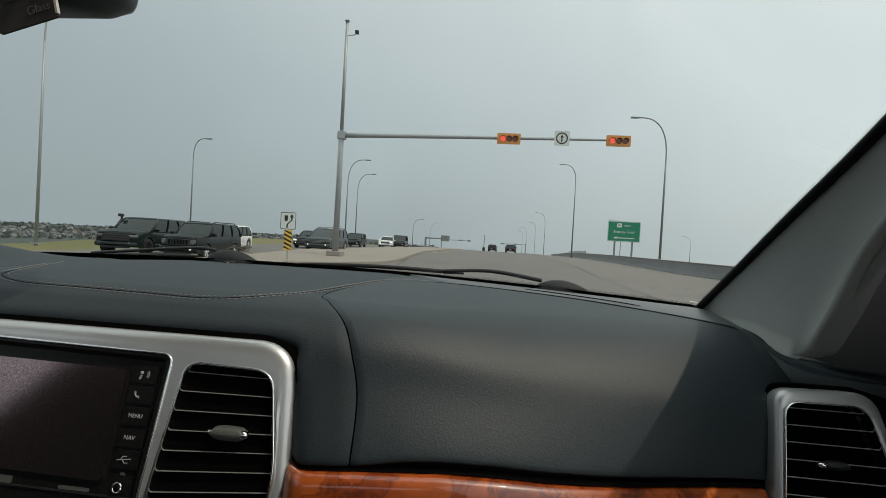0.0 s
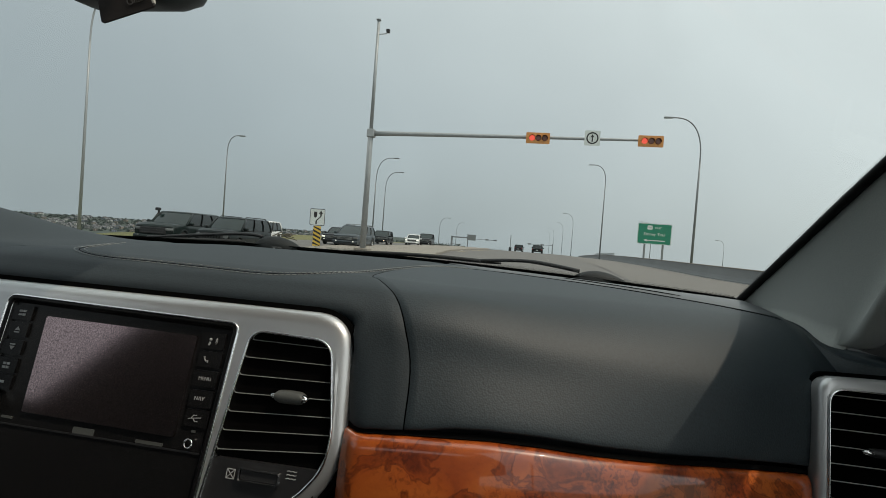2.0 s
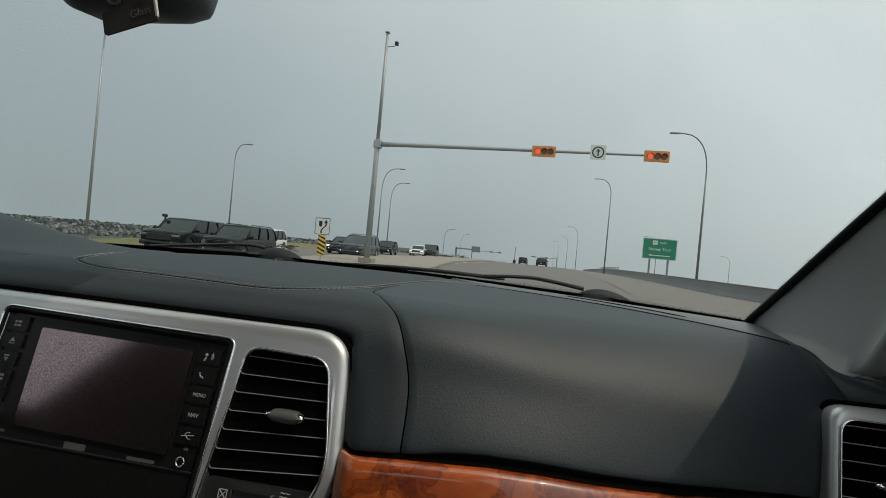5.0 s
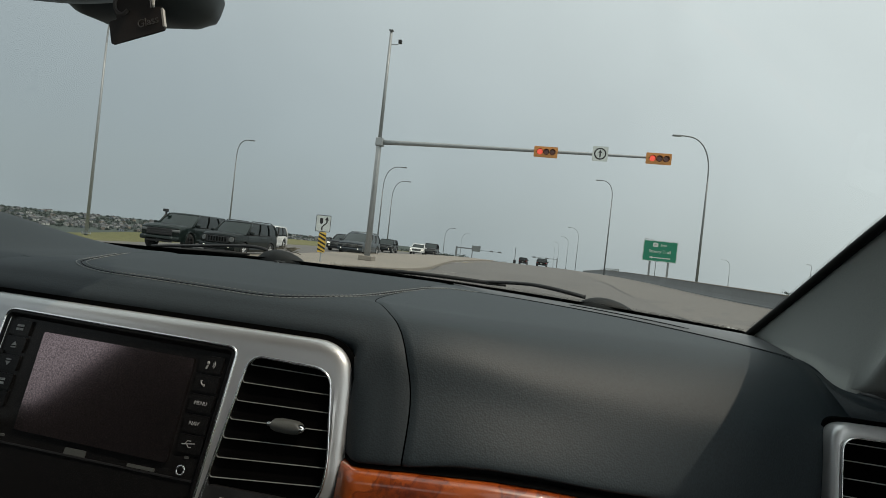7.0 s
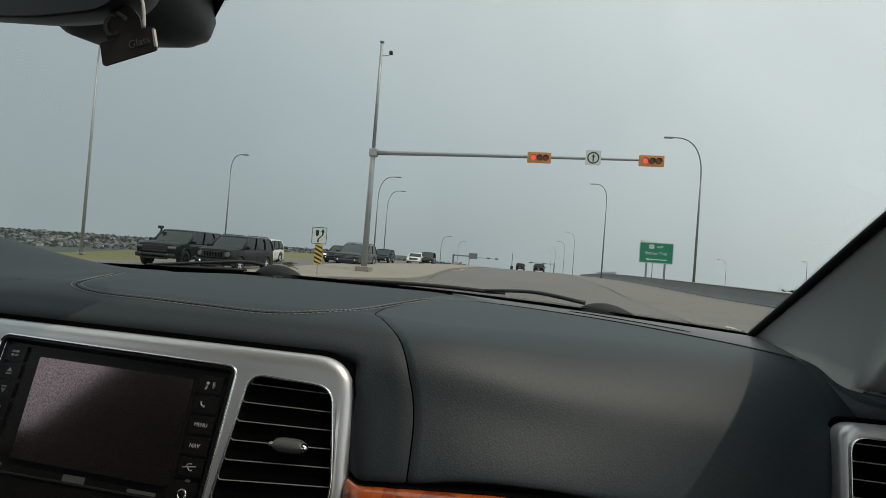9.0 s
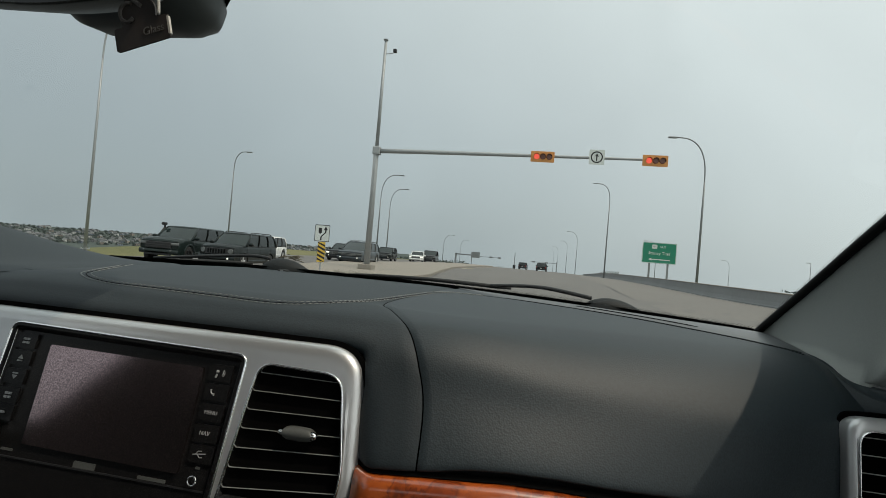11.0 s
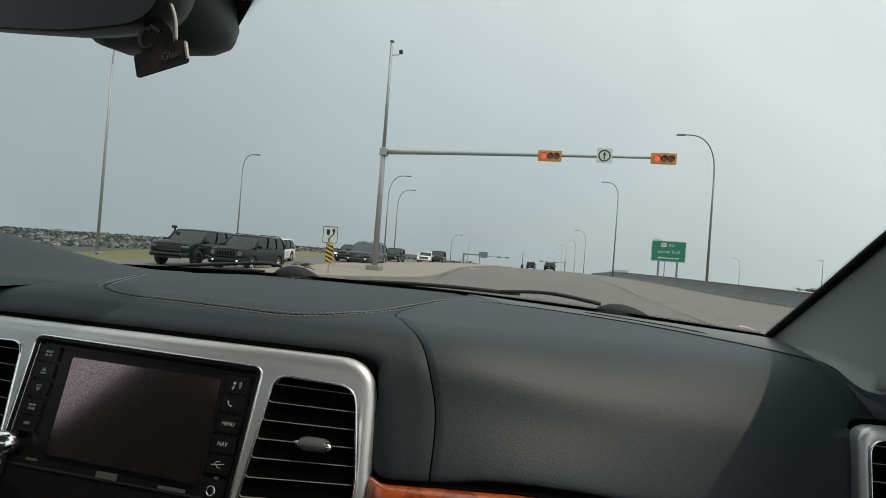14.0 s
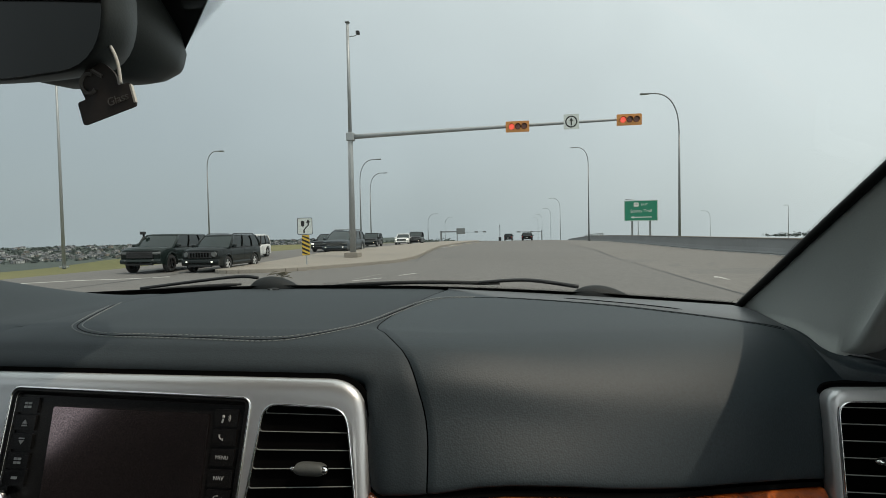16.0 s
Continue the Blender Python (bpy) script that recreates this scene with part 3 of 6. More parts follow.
def vent(outline, knob_x, knob_z, parent_label, name="air_vent"):
    v = thing(name, parent_label, "air vent", "dashboard vents")
    rim(ccw(outline), 0.001, "rim", v, CHROME, 0.0024)
    xs, zs = [p[0] for p in outline], [p[1] for p in outline]
    x0, x1, z0, z1 = min(xs), max(xs), min(zs), max(zs)
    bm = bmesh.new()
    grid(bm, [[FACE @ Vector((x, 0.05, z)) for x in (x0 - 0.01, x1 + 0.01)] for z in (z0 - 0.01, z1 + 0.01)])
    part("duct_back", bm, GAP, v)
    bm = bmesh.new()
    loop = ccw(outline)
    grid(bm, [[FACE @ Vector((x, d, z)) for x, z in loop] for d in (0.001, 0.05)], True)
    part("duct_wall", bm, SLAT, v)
    # the slats fan out towards the radio
    fan = -1 if (x0 + x1) / 2 > CX else 1
    for k in range(7):
        z, drop = fz(1.1945 - 0.0133 * k), 0.0095 * k / 6
        ends = [(x, z - (drop if fan * (x - (x0 + x1) / 2) > 0 else 0)) for x in (x0 - 0.001, x1 + 0.001)]
        sl = bmesh.new()
        grid(sl, [[FACE @ Vector((x, 0.0035 + 0.017 * d, zz + 0.0015 + 0.0042 * d + h)) for d, h in ((0, 0), (0, 0.0011), (1, 0.0011), (1, 0))] for x, zz in ends], True)
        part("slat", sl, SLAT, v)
        # thin pale tube: the highlight along the slat's front edge
        sl = bmesh.new()
        tube(sl, [FACE @ Vector((x, 0.0038, zz + 0.0024)) for x, zz in ends], 0.00045, 5)
        part("slat_edge", sl, SLATGLINT, v, "pale strip for the highlight on a slat's edge")
    kb = bmesh.new()
    outline_k = catmull([(-0.0125, 0, 0.002), (-0.0115, 0, 0.0045), (-0.006, 0, 0.0056), (0.004, 0, 0.0056), (0.0095, 0, 0.005), (0.0125, 0, 0.0025)], 4)
    rows = []
    for p in outline_k:
        rows.append([FACE @ Vector((knob_x + p.x, 0.003 - 0.007 * math.cos(a), knob_z + max(p.z, 0.0006) * math.sin(a))) for a in (2 * math.pi * q / 14 for q in range(14))])
    vs = grid(kb, rows, True)
    kb.faces.new(vs[0])
    kb.faces.new(vs[-1])
    bmesh.ops.recalc_face_normals(kb, faces=kb.faces)
    knob = part("knob", kb, KNOBGREY, v, "dark oval knob with a chrome tip", smooth=True)
    for sx, r in ((0.0125, 0.0034), (-0.0145, 0.0022)):
        tip = bmesh.new()
        bmesh.ops.create_uvsphere(tip, u_segments=12, v_segments=8, radius=1.0, matrix=FACE @ Matrix.Translation((knob_x + sx, 0.0, knob_z)) @ Matrix.Diagonal((r * 1.3, r, r, 1)))
        part("knob_tip", tip, CHROME, knob, "chrome", smooth=True)
    return v


vent(VENT_R, -0.167, fz(1.155), "black louvred centre air vent with chrome-tipped knob")
vent(mirrored(VENT_R), 2 * CX + 0.167, fz(1.155), "black louvred centre air vent beside the radio")

# ---- radio ----
radio = thing("car_radio", "gloss black car radio with a dark touch screen", "car radio")
bm = bmesh.new()
prism(bm, round_poly([(-0.466, fz(1.213)), (-0.466, fz(0.98)), (-0.235, fz(0.98)), (-0.224, fz(1.209))], 0.006), 0.02, FACE @ Matrix.Translation((0, 0.004, 0)))
part("faceplate", bm, PIANO, radio)
bm = bmesh.new()
ring(bm, ccw(RADIO_HOLE), offset_loop(ccw(RADIO_HOLE), 0.0055), FACE, [(0, 0.0006), (0.25, 0.0012), (0.6, 0.0002), (1.0, -0.0038)])
part("bezel", bm, PIANO, radio, "gloss black sloping bezel", smooth=True)
# chrome thread added as the bright highlight on the bezel's slope
bm = bmesh.new()
edge = offset_loop(ccw(RADIO_HOLE), 0.0034)
tube(bm, [FACE @ Vector((x, 0.0009, z)) for x, z in edge + edge[:1]], 0.00055, 5)
part("bezel_line", bm, CHROME, radio, "fine chrome line for the bezel's highlight", smooth=True)
bm = bmesh.new()
scr = round_poly([(-0.420, fz(1.1965)), (-0.417, fz(1.114)), (-0.2645, fz(1.112)), (-0.2635, fz(1.1945))], 0.002, 3)
prism(bm, scr, 0.004, FACE @ Matrix.Translation((0, 0.0012, 0)))
part("screen", bm, SCREEN, radio, "dark display showing dull pinkish reflections")


def plate_on_face(name, x, z, w, h, material, parent, lift=0.0022, r=0.001, label=""):
    bm = bmesh.new()
    prism(bm, round_rect(x - w / 2, x + w / 2, fz(z) - h / 2, fz(z) + h / 2, r, 3), 0.004, FACE @ Matrix.Translation((0, -lift + 0.004, 0)))
    return part(name, bm, material, parent, label)


def print_on_face(body, x, z, size, parent, material=ICON, lift=0.0026):
    place = FACE @ Matrix.Translation((x, -lift + 0.004, fz(z))) @ UPRIGHT
    return lettering("print", body, size, material, parent, place, depth=0.0002)


for k, z in enumerate((1.192, 1.1765, 1.1605, 1.1445, 1.129)):
    key = plate_on_face("button", -0.2475, z, 0.022, 0.0138, PIANO, radio)
    if k == 2:
        print_on_face("MENU", -0.2475, z, 0.0044, key)
    elif k == 3:
        print_on_face("NAV", -0.2485, z, 0.0047, key)
    elif k == 1:
        hs = bmesh.new()
        pts = [(-0.2505 + 0.0034 * math.cos(a) + 0.002, 0, fz(z) + 0.0034 * math.sin(a) + 0.0015) for a in (radians(v) for v in range(170, 281, 15))]
        tube(hs, [FACE @ Vector((p[0], 0.0012, p[2])) for p in pts], [0.0011, 0.0008, 0.0006, 0.0006, 0.0006, 0.0006, 0.0008, 0.0011], 6)
        part("phone_icon", hs, ICON, key)
    elif k == 0:
        hs = bmesh.new()
        for r in (0.0022, 0.0036):
            pts = [FACE @ Vector((-0.2465 + r * math.cos(a), 0.0012, fz(z) + r * math.sin(a))) for a in (radians(v) for v in range(-50, 51, 20))]
            tube(hs, pts, 0.00035, 5)
        bmesh.ops.create_uvsphere(hs, u_segments=8, v_segments=6, radius=0.0014, matrix=FACE @ Matrix.Translation((-0.2497, 0.0012, fz(z) + 0.001)))
        tube(hs, [FACE @ Vector((-0.2497, 0.0012, fz(z) - 0.001)), FACE @ Vector((-0.2507, 0.0012, fz(z) - 0.004))], 0.0009, 6)
        part("voice_icon", hs, ICON, key)
    else:
        hs = bmesh.new()
        tube(hs, [FACE @ Vector((-0.2545, 0.0012, fz(z) - 0.0008)), FACE @ Vector((-0.243, 0.0012, fz(z) + 0.0008))], 0.0004, 5)
        tube(hs, [FACE @ Vector((-0.252, 0.0012, fz(z) - 0.0006)), FACE @ Vector((-0.250, 0.0012, fz(z) + 0.0022)), FACE @ Vector((-0.247, 0.0012, fz(z) + 0.0024))], 0.0004, 5)
        tube(hs, [FACE @ Vector((-0.250, 0.0012, fz(z) - 0.0004)), FACE @ Vector((-0.248, 0.0012, fz(z) - 0.0026)), FACE @ Vector((-0.2455, 0.0012, fz(z) - 0.0024))], 0.0004, 5)
        part("usb_icon", hs, ICON, key)
for k, z in enumerate((1.197, 1.182, 1.166, 1.150, 1.136)):
    key = plate_on_face("button", -0.448, z, 0.022, 0.0135, PIANO, radio)
    if k in (1, 2):
        bm = bmesh.new()
        up = 1 if k == 1 else -1
        prism(bm, [(-0.4475 + px, fz(z) + up * pz) for px, pz in ((-0.0028, -0.001), (0.0028, -0.001), (0, 0.0026))][::up], 0.001, FACE @ Matrix.Translation((0, 0.0014, 0)))
        part("printed_triangle", bm, ICON, key)
        plate_on_face("printed_bar", -0.4475, z - up * 0.0026, 0.0056, 0.0012, ICON, key, 0.0028, 0.0003)
    elif k == 4:
        plate_on_face("printed_bar", -0.4475, z, 0.0058, 0.0022, ICON, key, 0.0028, 0.0003)
    else:
        for dx in (-0.002, 0.002):
            for dz in (0.0016, -0.0016):
                plate_on_face("printed_bar", -0.4475 + dx, z + dz, 0.0032, 0.0021, ICON, key, 0.0028, 0.0003)
bm = bmesh.new()
bmesh.ops.create_cone(bm, cap_ends=True, segments=28, radius1=0.011, radius2=0.0095, depth=0.018, matrix=FACE @ Matrix.Translation((-0.4535, -0.006, fz(1.119))) @ Matrix.Rotation(radians(90), 4, "X"))
part("volume_knob", bm, CHROME, radio, "chrome-ringed dial", smooth=True)
bm = bmesh.new()
pts = [FACE @ Vector((-0.2495 + 0.0036 * math.cos(a), 0.0012, fz(1.109) + 0.0036 * math.sin(a))) for a in (2 * math.pi * q / 20 for q in range(21))]
tube(bm, pts, 0.0009, 6)
part("aux_socket", bm, CHROME, radio, smooth=True)
for x, z, w, h in ((-0.352, 1.1055, 0.021, 0.0052), (-0.287, 1.1045, 0.026, 0.0026), (-0.432, 1.1075, 0.012, 0.002), (-0.2485, 1.1185, 0.004, 0.002)):
    plate_on_face("printed_bar", x, z, w, h, KNOBGREY, radio, 0.0008, 0.0006)
bm = bmesh.new()
prism(bm, round_rect(-0.458, -0.238, fz(1.1015), fz(1.1027), 0.0005, 2), 0.002, FACE @ Matrix.Translation((0, 0.0025, 0)))
part("slot_edge", bm, BLACK, radio)

# the air-flow slider in the vent's foot
slider = thing("vent_slider", "black air-flow slider under the centre vent", "slider")
bm = bmesh.new()
prism(bm, round_poly([(-0.2235, fz(1.103)), (-0.230, fz(1.066)), (-0.138, fz(1.066)), (-0.1305, fz(1.104))], [0.003, 0.006, 0.014, 0.004], 5), 0.012, FACE @ Matrix.Translation((0, 0.003, 0)))
part("plate", bm, BLACK, slider)
plate_on_face("slider_tab", -0.181, 1.0935, 0.032, 0.0072, BLACK, slider, 0.004, 0.001)
bm = bmesh.new()
ring(bm, round_rect(-0.1990, -0.1630, fz(1.0935) - 0.0052, fz(1.0935) + 0.0052, 0.0015, 4), round_rect(-0.1972, -0.1648, fz(1.0935) - 0.0036, fz(1.0935) + 0.0036, 0.001, 4), FACE, [(0, -0.0025), (0.5, 0.0022), (1, -0.001)])
part("slider_rim", bm, CHROME, slider)
bm = bmesh.new()
for dz in (-0.0028, 0.0, 0.0028):
    tube(bm, [FACE @ Vector((-0.159 + 0.0017 * k, 0.0026, fz(1.0975) + dz + 0.0006 * (k % 2))) for k in range(6)], 0.0004, 5)
part("airflow_icon", bm, ICON, slider)
bm = bmesh.new()
q = [(-0.2105, 1.0955), (-0.2035, 1.0955), (-0.2035, 1.0885), (-0.2105, 1.0885)]
for a, b in ((0, 1), (1, 2), (2, 3), (3, 0), (0, 2), (1, 3)):
    tube(bm, [FACE @ Vector((q[a][0], 0.0026, fz(q[a][1]))), FACE @ Vector((q[b][0], 0.0026, fz(q[b][1])))], 0.0004, 5)
part("closed_icon", bm, ICON, slider)

# ---- the vent at the passenger's door ----
FACE_KEPT = FACE
FACE = Matrix.Translation((0, 0.455, 1.19)) @ Matrix.Rotation(-math.atan(0.2), 4, "X") @ Matrix.Translation((0, 0, -1.19))
VOUT = round_poly([(0.2880, 1.2000), (0.2835, 1.06), (0.41, 1.06), (0.372, 1.202)], [0.018, 0.015, 0.02, 0.02], 8)
VIN = round_poly([(0.2965, 1.1885), (0.2925, 1.072), (0.398, 1.072), (0.3625, 1.189)], [0.013, 0.01, 0.012, 0.013], 8)
side_vent = thing("air_vent", "silver framed louvred air vent beside the door", "air vent", "dashboard vents")
part("silver_frame", cut_plate(VOUT, [VIN], 0.022, 0.0075, 0.003), SILVER, side_vent, smooth=True)
rim(ccw(VIN), 0.001, "rim", side_vent, CHROME, 0.0016)
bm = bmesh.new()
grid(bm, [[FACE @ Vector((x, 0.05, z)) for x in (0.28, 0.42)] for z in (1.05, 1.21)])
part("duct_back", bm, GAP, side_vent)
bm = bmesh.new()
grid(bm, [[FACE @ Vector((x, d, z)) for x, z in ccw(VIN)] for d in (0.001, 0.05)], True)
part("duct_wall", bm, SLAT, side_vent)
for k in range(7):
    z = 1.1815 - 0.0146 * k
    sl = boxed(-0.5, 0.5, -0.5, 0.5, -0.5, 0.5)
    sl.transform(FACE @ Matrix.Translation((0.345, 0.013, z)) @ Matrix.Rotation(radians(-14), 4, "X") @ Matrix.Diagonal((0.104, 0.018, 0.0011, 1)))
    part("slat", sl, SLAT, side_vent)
    # highlight tube along this slat as well
    sl = bmesh.new()
    tube(sl, [FACE @ Vector((0.296, 0.0035, z + 0.0022)), FACE @ Vector((0.362 + 0.036 * (1.189 - z) / 0.117, 0.0035, z + 0.0022))], 0.0005, 5)
    part("slat_edge", sl, SLATGLINT, side_vent, "pale strip for the highlight on a slat's edge")
kb = bmesh.new()
bmesh.ops.create_uvsphere(kb, u_segments=16, v_segments=10, radius=1.0, matrix=FACE @ Matrix.Translation((0.334, 0.001, 1.1385)) @ Matrix.Diagonal((0.013, 0.006, 0.004, 1)))
kn = part("knob", kb, BLACK, side_vent, "dark oval knob with a chrome tip", smooth=True)
kb = bmesh.new()
bmesh.ops.create_uvsphere(kb, u_segments=12, v_segments=8, radius=1.0, matrix=FACE @ Matrix.Translation((0.3225, -0.003, 1.1388)) @ Matrix.Diagonal((0.005, 0.003, 0.0026, 1)))
part("knob_tip", kb, CHROME, kn, "chrome", smooth=True)
# black surround on which the vent sits
bm = bmesh.new()
prism(bm, round_poly([(0.2855, 1.2035), (0.281, 1.03), (0.46, 1.03), (0.46, 1.20), (0.39, 1.2065)], 0.02), 0.03, FACE @ Matrix.Translation((0, 0.018, 0)))
part("surround", bm, SLAT, dashboard)
FACE = FACE_KEPT

# ---- windscreen pillar, roof and the rest of the body ----
EDGE = [(0.304, 0.682, 1.243), (0.3075, 0.58, 1.305), (0.310, 0.49, 1.360), (0.313, 0.40, 1.414), (0.311, 0.30, 1.474), (0.304, 0.20, 1.533), (0.29, 0.08, 1.604)]
FOOT = [(0.309, 0.683, 1.239), (0.322, 0.578, 1.2368), (0.331, 0.545, 1.2235), (0.3385, 0.52, 1.2195), (0.349, 0.495, 1.2195), (0.366, 0.47, 1.222), (0.42, 0.43, 1.224)]
# the pillar's inner ridge: along the dashboard first, then up towards the roof
RIDGE = [(0.309, 0.683, 1.239), (0.322, 0.578, 1.2368), (0.333, 0.538, 1.2215), (0.339, 0.512, 1.2255), (0.326, 0.455, 1.275), (0.310, 0.385, 1.345), (0.292, 0.25, 1.44)]


def pillar(flip):
    rows = []
    for i, (a, b) in enumerate(zip(catmull(EDGE, 6), catmull(RIDGE, 6))):
        row = []
        for k in range(9):
            u = k / 8
            p = a.lerp(b, u)
            p.x += 0.016 * math.sin(math.pi * u) * min(1, (a - b).length * 3)
            row.append(p)
        # past the ridge it rounds off downwards to the door
        turn = smooth(15, 20, i)
        for dx, dy, dz in ((0.004, 0.0, -0.006), (0.011, 0.003, -0.010), (0.022, 0.009, -0.012), (0.036, 0.016, -0.012)):
            row.append(b + Vector((dx, dy, dz)) * turn)
        rows.append([Vector((2 * CX - p.x, p.y, p.z)) if flip else p for p in row])
    bm = bmesh.new()
    grid(bm, rows)
    return bm


PILLAR_LABEL = "grey cloth-covered windscreen pillar above the dashboard"
a_pillar = part("trim_pillar_passenger", pillar(False), FABRIC, smooth=True)
tagged(a_pillar, PILLAR_LABEL, "car pillar", kind="structure")
other = part("trim_pillar_driver", pillar(True), FABRIC, smooth=True)
tagged(other, PILLAR_LABEL, "car pillar", kind="structure")
for ob in (a_pillar, other):
    mod = ob.modifiers.new("thick", "SOLIDIFY")
    mod.thickness, mod.offset = 0.012, -1.0 if ob is a_pillar else 1.0
seal_pts = [Vector(p) + Vector((0.0, 0.001, -0.003)) for p in catmull(EDGE, 6)]
for flip, nm in ((False, "trim_seal_passenger"), (True, "trim_seal_driver")):
    pts = [Vector((2 * CX - p.x, p.y, p.z)) if flip else p for p in seal_pts]
    bm = bmesh.new()
    tube(bm, pts, [0.0046] * len(pts), 8)
    tagged(part(nm, bm, FRIT, smooth=True), "black rubber seal along the windscreen edge", "seal", kind="structure")


SIDE = catmull(EDGE, 6)


def screen_at(x, s):
    """The windscreen: s from its foot to the roof."""
    u = (x - CX) / 0.655
    k = max(0.0, min(0.9999, s)) * (len(SIDE) - 1)
    e = SIDE[int(k)].lerp(SIDE[int(k) + 1], k - int(k)) + Vector((0, 0.004, 0.001)) + (SIDE[1] - SIDE[0]) * min(0.0, s) * (len(SIDE) - 1)
    mid = Vector((CX, 0.80 - 0.61 * s, 1.2585 + 0.405 * s + 0.012 * math.sin(math.pi * s)))
    return Vector((CX + u * (e.x - CX), mid.y + (e.y - mid.y) * u * u, mid.z + (e.z - mid.z) * u * u))


def screen_sheet(x0, x1, s0, s1, nx, ns, lift=0.0):
    bm = bmesh.new()
    grid(bm, [[screen_at(x0 + (x1 - x0) * i / nx, s0 + (s1 - s0) * j / ns) + Vector((0, lift, lift)) for i in range(nx + 1)] for j in range(ns + 1)])
    return bm


windscreen = part("window_1", screen_sheet(CX - 0.672, CX + 0.672, -0.03, 1.0, 30, 14), CLEAR, smooth=True)
tagged(windscreen, "clear curved windscreen with a black dotted border", "windscreen", kind="structure")
windscreen.visible_shadow = False
part("border", screen_sheet(CX - 0.67, CX + 0.67, -0.06, 0.003, 40, 2, 0.002), FRIT, windscreen)
# dotted border: along the foot, along the pillar, round the mirror's foot
bm = bmesh.new()


def dot(p, n, r):
    a = n.orthogonal().normalized()
    b = n.cross(a)
    bm.faces.new([bm.verts.new(p + r * (math.cos(k * math.pi / 3) * a + math.sin(k * math.pi / 3) * b)) for k in range(6)])


def screen_dot(x, s, r):
    p = screen_at(x, s)
    n = (screen_at(x + 0.01, s) - p).cross(screen_at(x, s + 0.01) - p).normalized()
    dot(p + Vector((0, 0.002, 0.002)), n, r)


for row in range(5):
    for k in range(430):
        screen_dot(-0.33 + 0.00148 * (k + 0.5 * (row % 2)), 0.0045 + 0.0030 * row, 0.00066 - 0.00011 * row)
for row in range(4):
    for k in range(300):
        s = 0.02 + 0.0026 * (k + 0.5 * (row % 2))
        screen_dot(CX + 0.655 + 0.0025 - 0.0011 * row, s, 0.0006 - 0.0001 * row)
for i in range(60):
    for j in range(70):
        x, s = -0.315 + 0.0018 * (i + 0.5 * (j % 2)), 0.625 + 0.0026 * j
        lim, low = -0.299 + 1.13 * (s - 0.656), -0.306 + 0.8 * (s - 0.656)
        if low < x < lim and x < -0.2:
            screen_dot(x, s, 0.00078 * min(1.0, 0.5 + (lim - x) / 0.016))
part("dotted_border", bm, FRIT, windscreen)


def shell(name, bm, material, label, category):
    return tagged(part(name, bm, material), label, category, kind="structure")


rows = []
for k in range(13):
    y = 0.19 - 1.1 * k / 12
    rows.append([(CX + u * 0.62, y - 0.10 * u * u * (1 - k / 12), 1.668 - 0.05 * u * u + 0.03 * math.sin(math.pi * k / 12)) for u in (v / 8 for v in range(-8, 9))])
bm = bmesh.new()
grid(bm, rows)
roof = shell("ceiling", bm, HEADLINER, "beige cloth headliner of the car", "headliner")
roof.modifiers.new("thick", "SOLIDIFY").thickness = 0.04
shell("floor", boxed(CX - 0.76, CX + 0.76, -0.9, 0.85, 0.30, 0.36), TRIMDARK, "dark carpeted car floor", "floor")
shell("wall_front", boxed(CX - 0.76, CX + 0.76, 0.80, 0.85, -0.16, 1.20), TRIMDARK, "dark bulkhead below the dashboard", "bulkhead")
# plain wall added behind the camera, high enough to keep bright reflections out
shell("wall_rear", boxed(CX - 0.72, CX + 0.72, -0.90, -0.80, -0.16, 1.42), CLOSING_BROWN, "unseen brown wall added to close the car and darken reflections", "lining")
bm = bmesh.new()
LIP = catmull([(0.285, 0.66, 1.239), (0.308, 0.56, 1.232), (0.322, 0.505, 1.213), (0.345, 0.478, 1.208), (0.39, 0.466, 1.207), (0.44, 0.455, 1.207), (0.49, 0.44, 1.207)], 6)
FOOT_PTS = [Vector(p) for p in catmull(FOOT, 6)]
foot_line = [p + Vector((0.002, 0.002, -0.003)) for p in FOOT_PTS]
grid(bm, [[p + Vector((0.03, 0.004, -0.006)) for p in FOOT_PTS]] + [[a.lerp(b, u) - Vector((0, 0, 0.003 * math.sin(math.pi * u))) for a, b in zip(foot_line, LIP)] for u in (0, 0.15, 0.3, 0.5, 0.7, 0.85, 1)] + [[p + Vector((0.0, 0.02, -0.03)) for p in LIP]])
shell("trim_dash_end", bm, LEATHER, "black dashboard end beside the door", "dashboard end").data.shade_smooth()
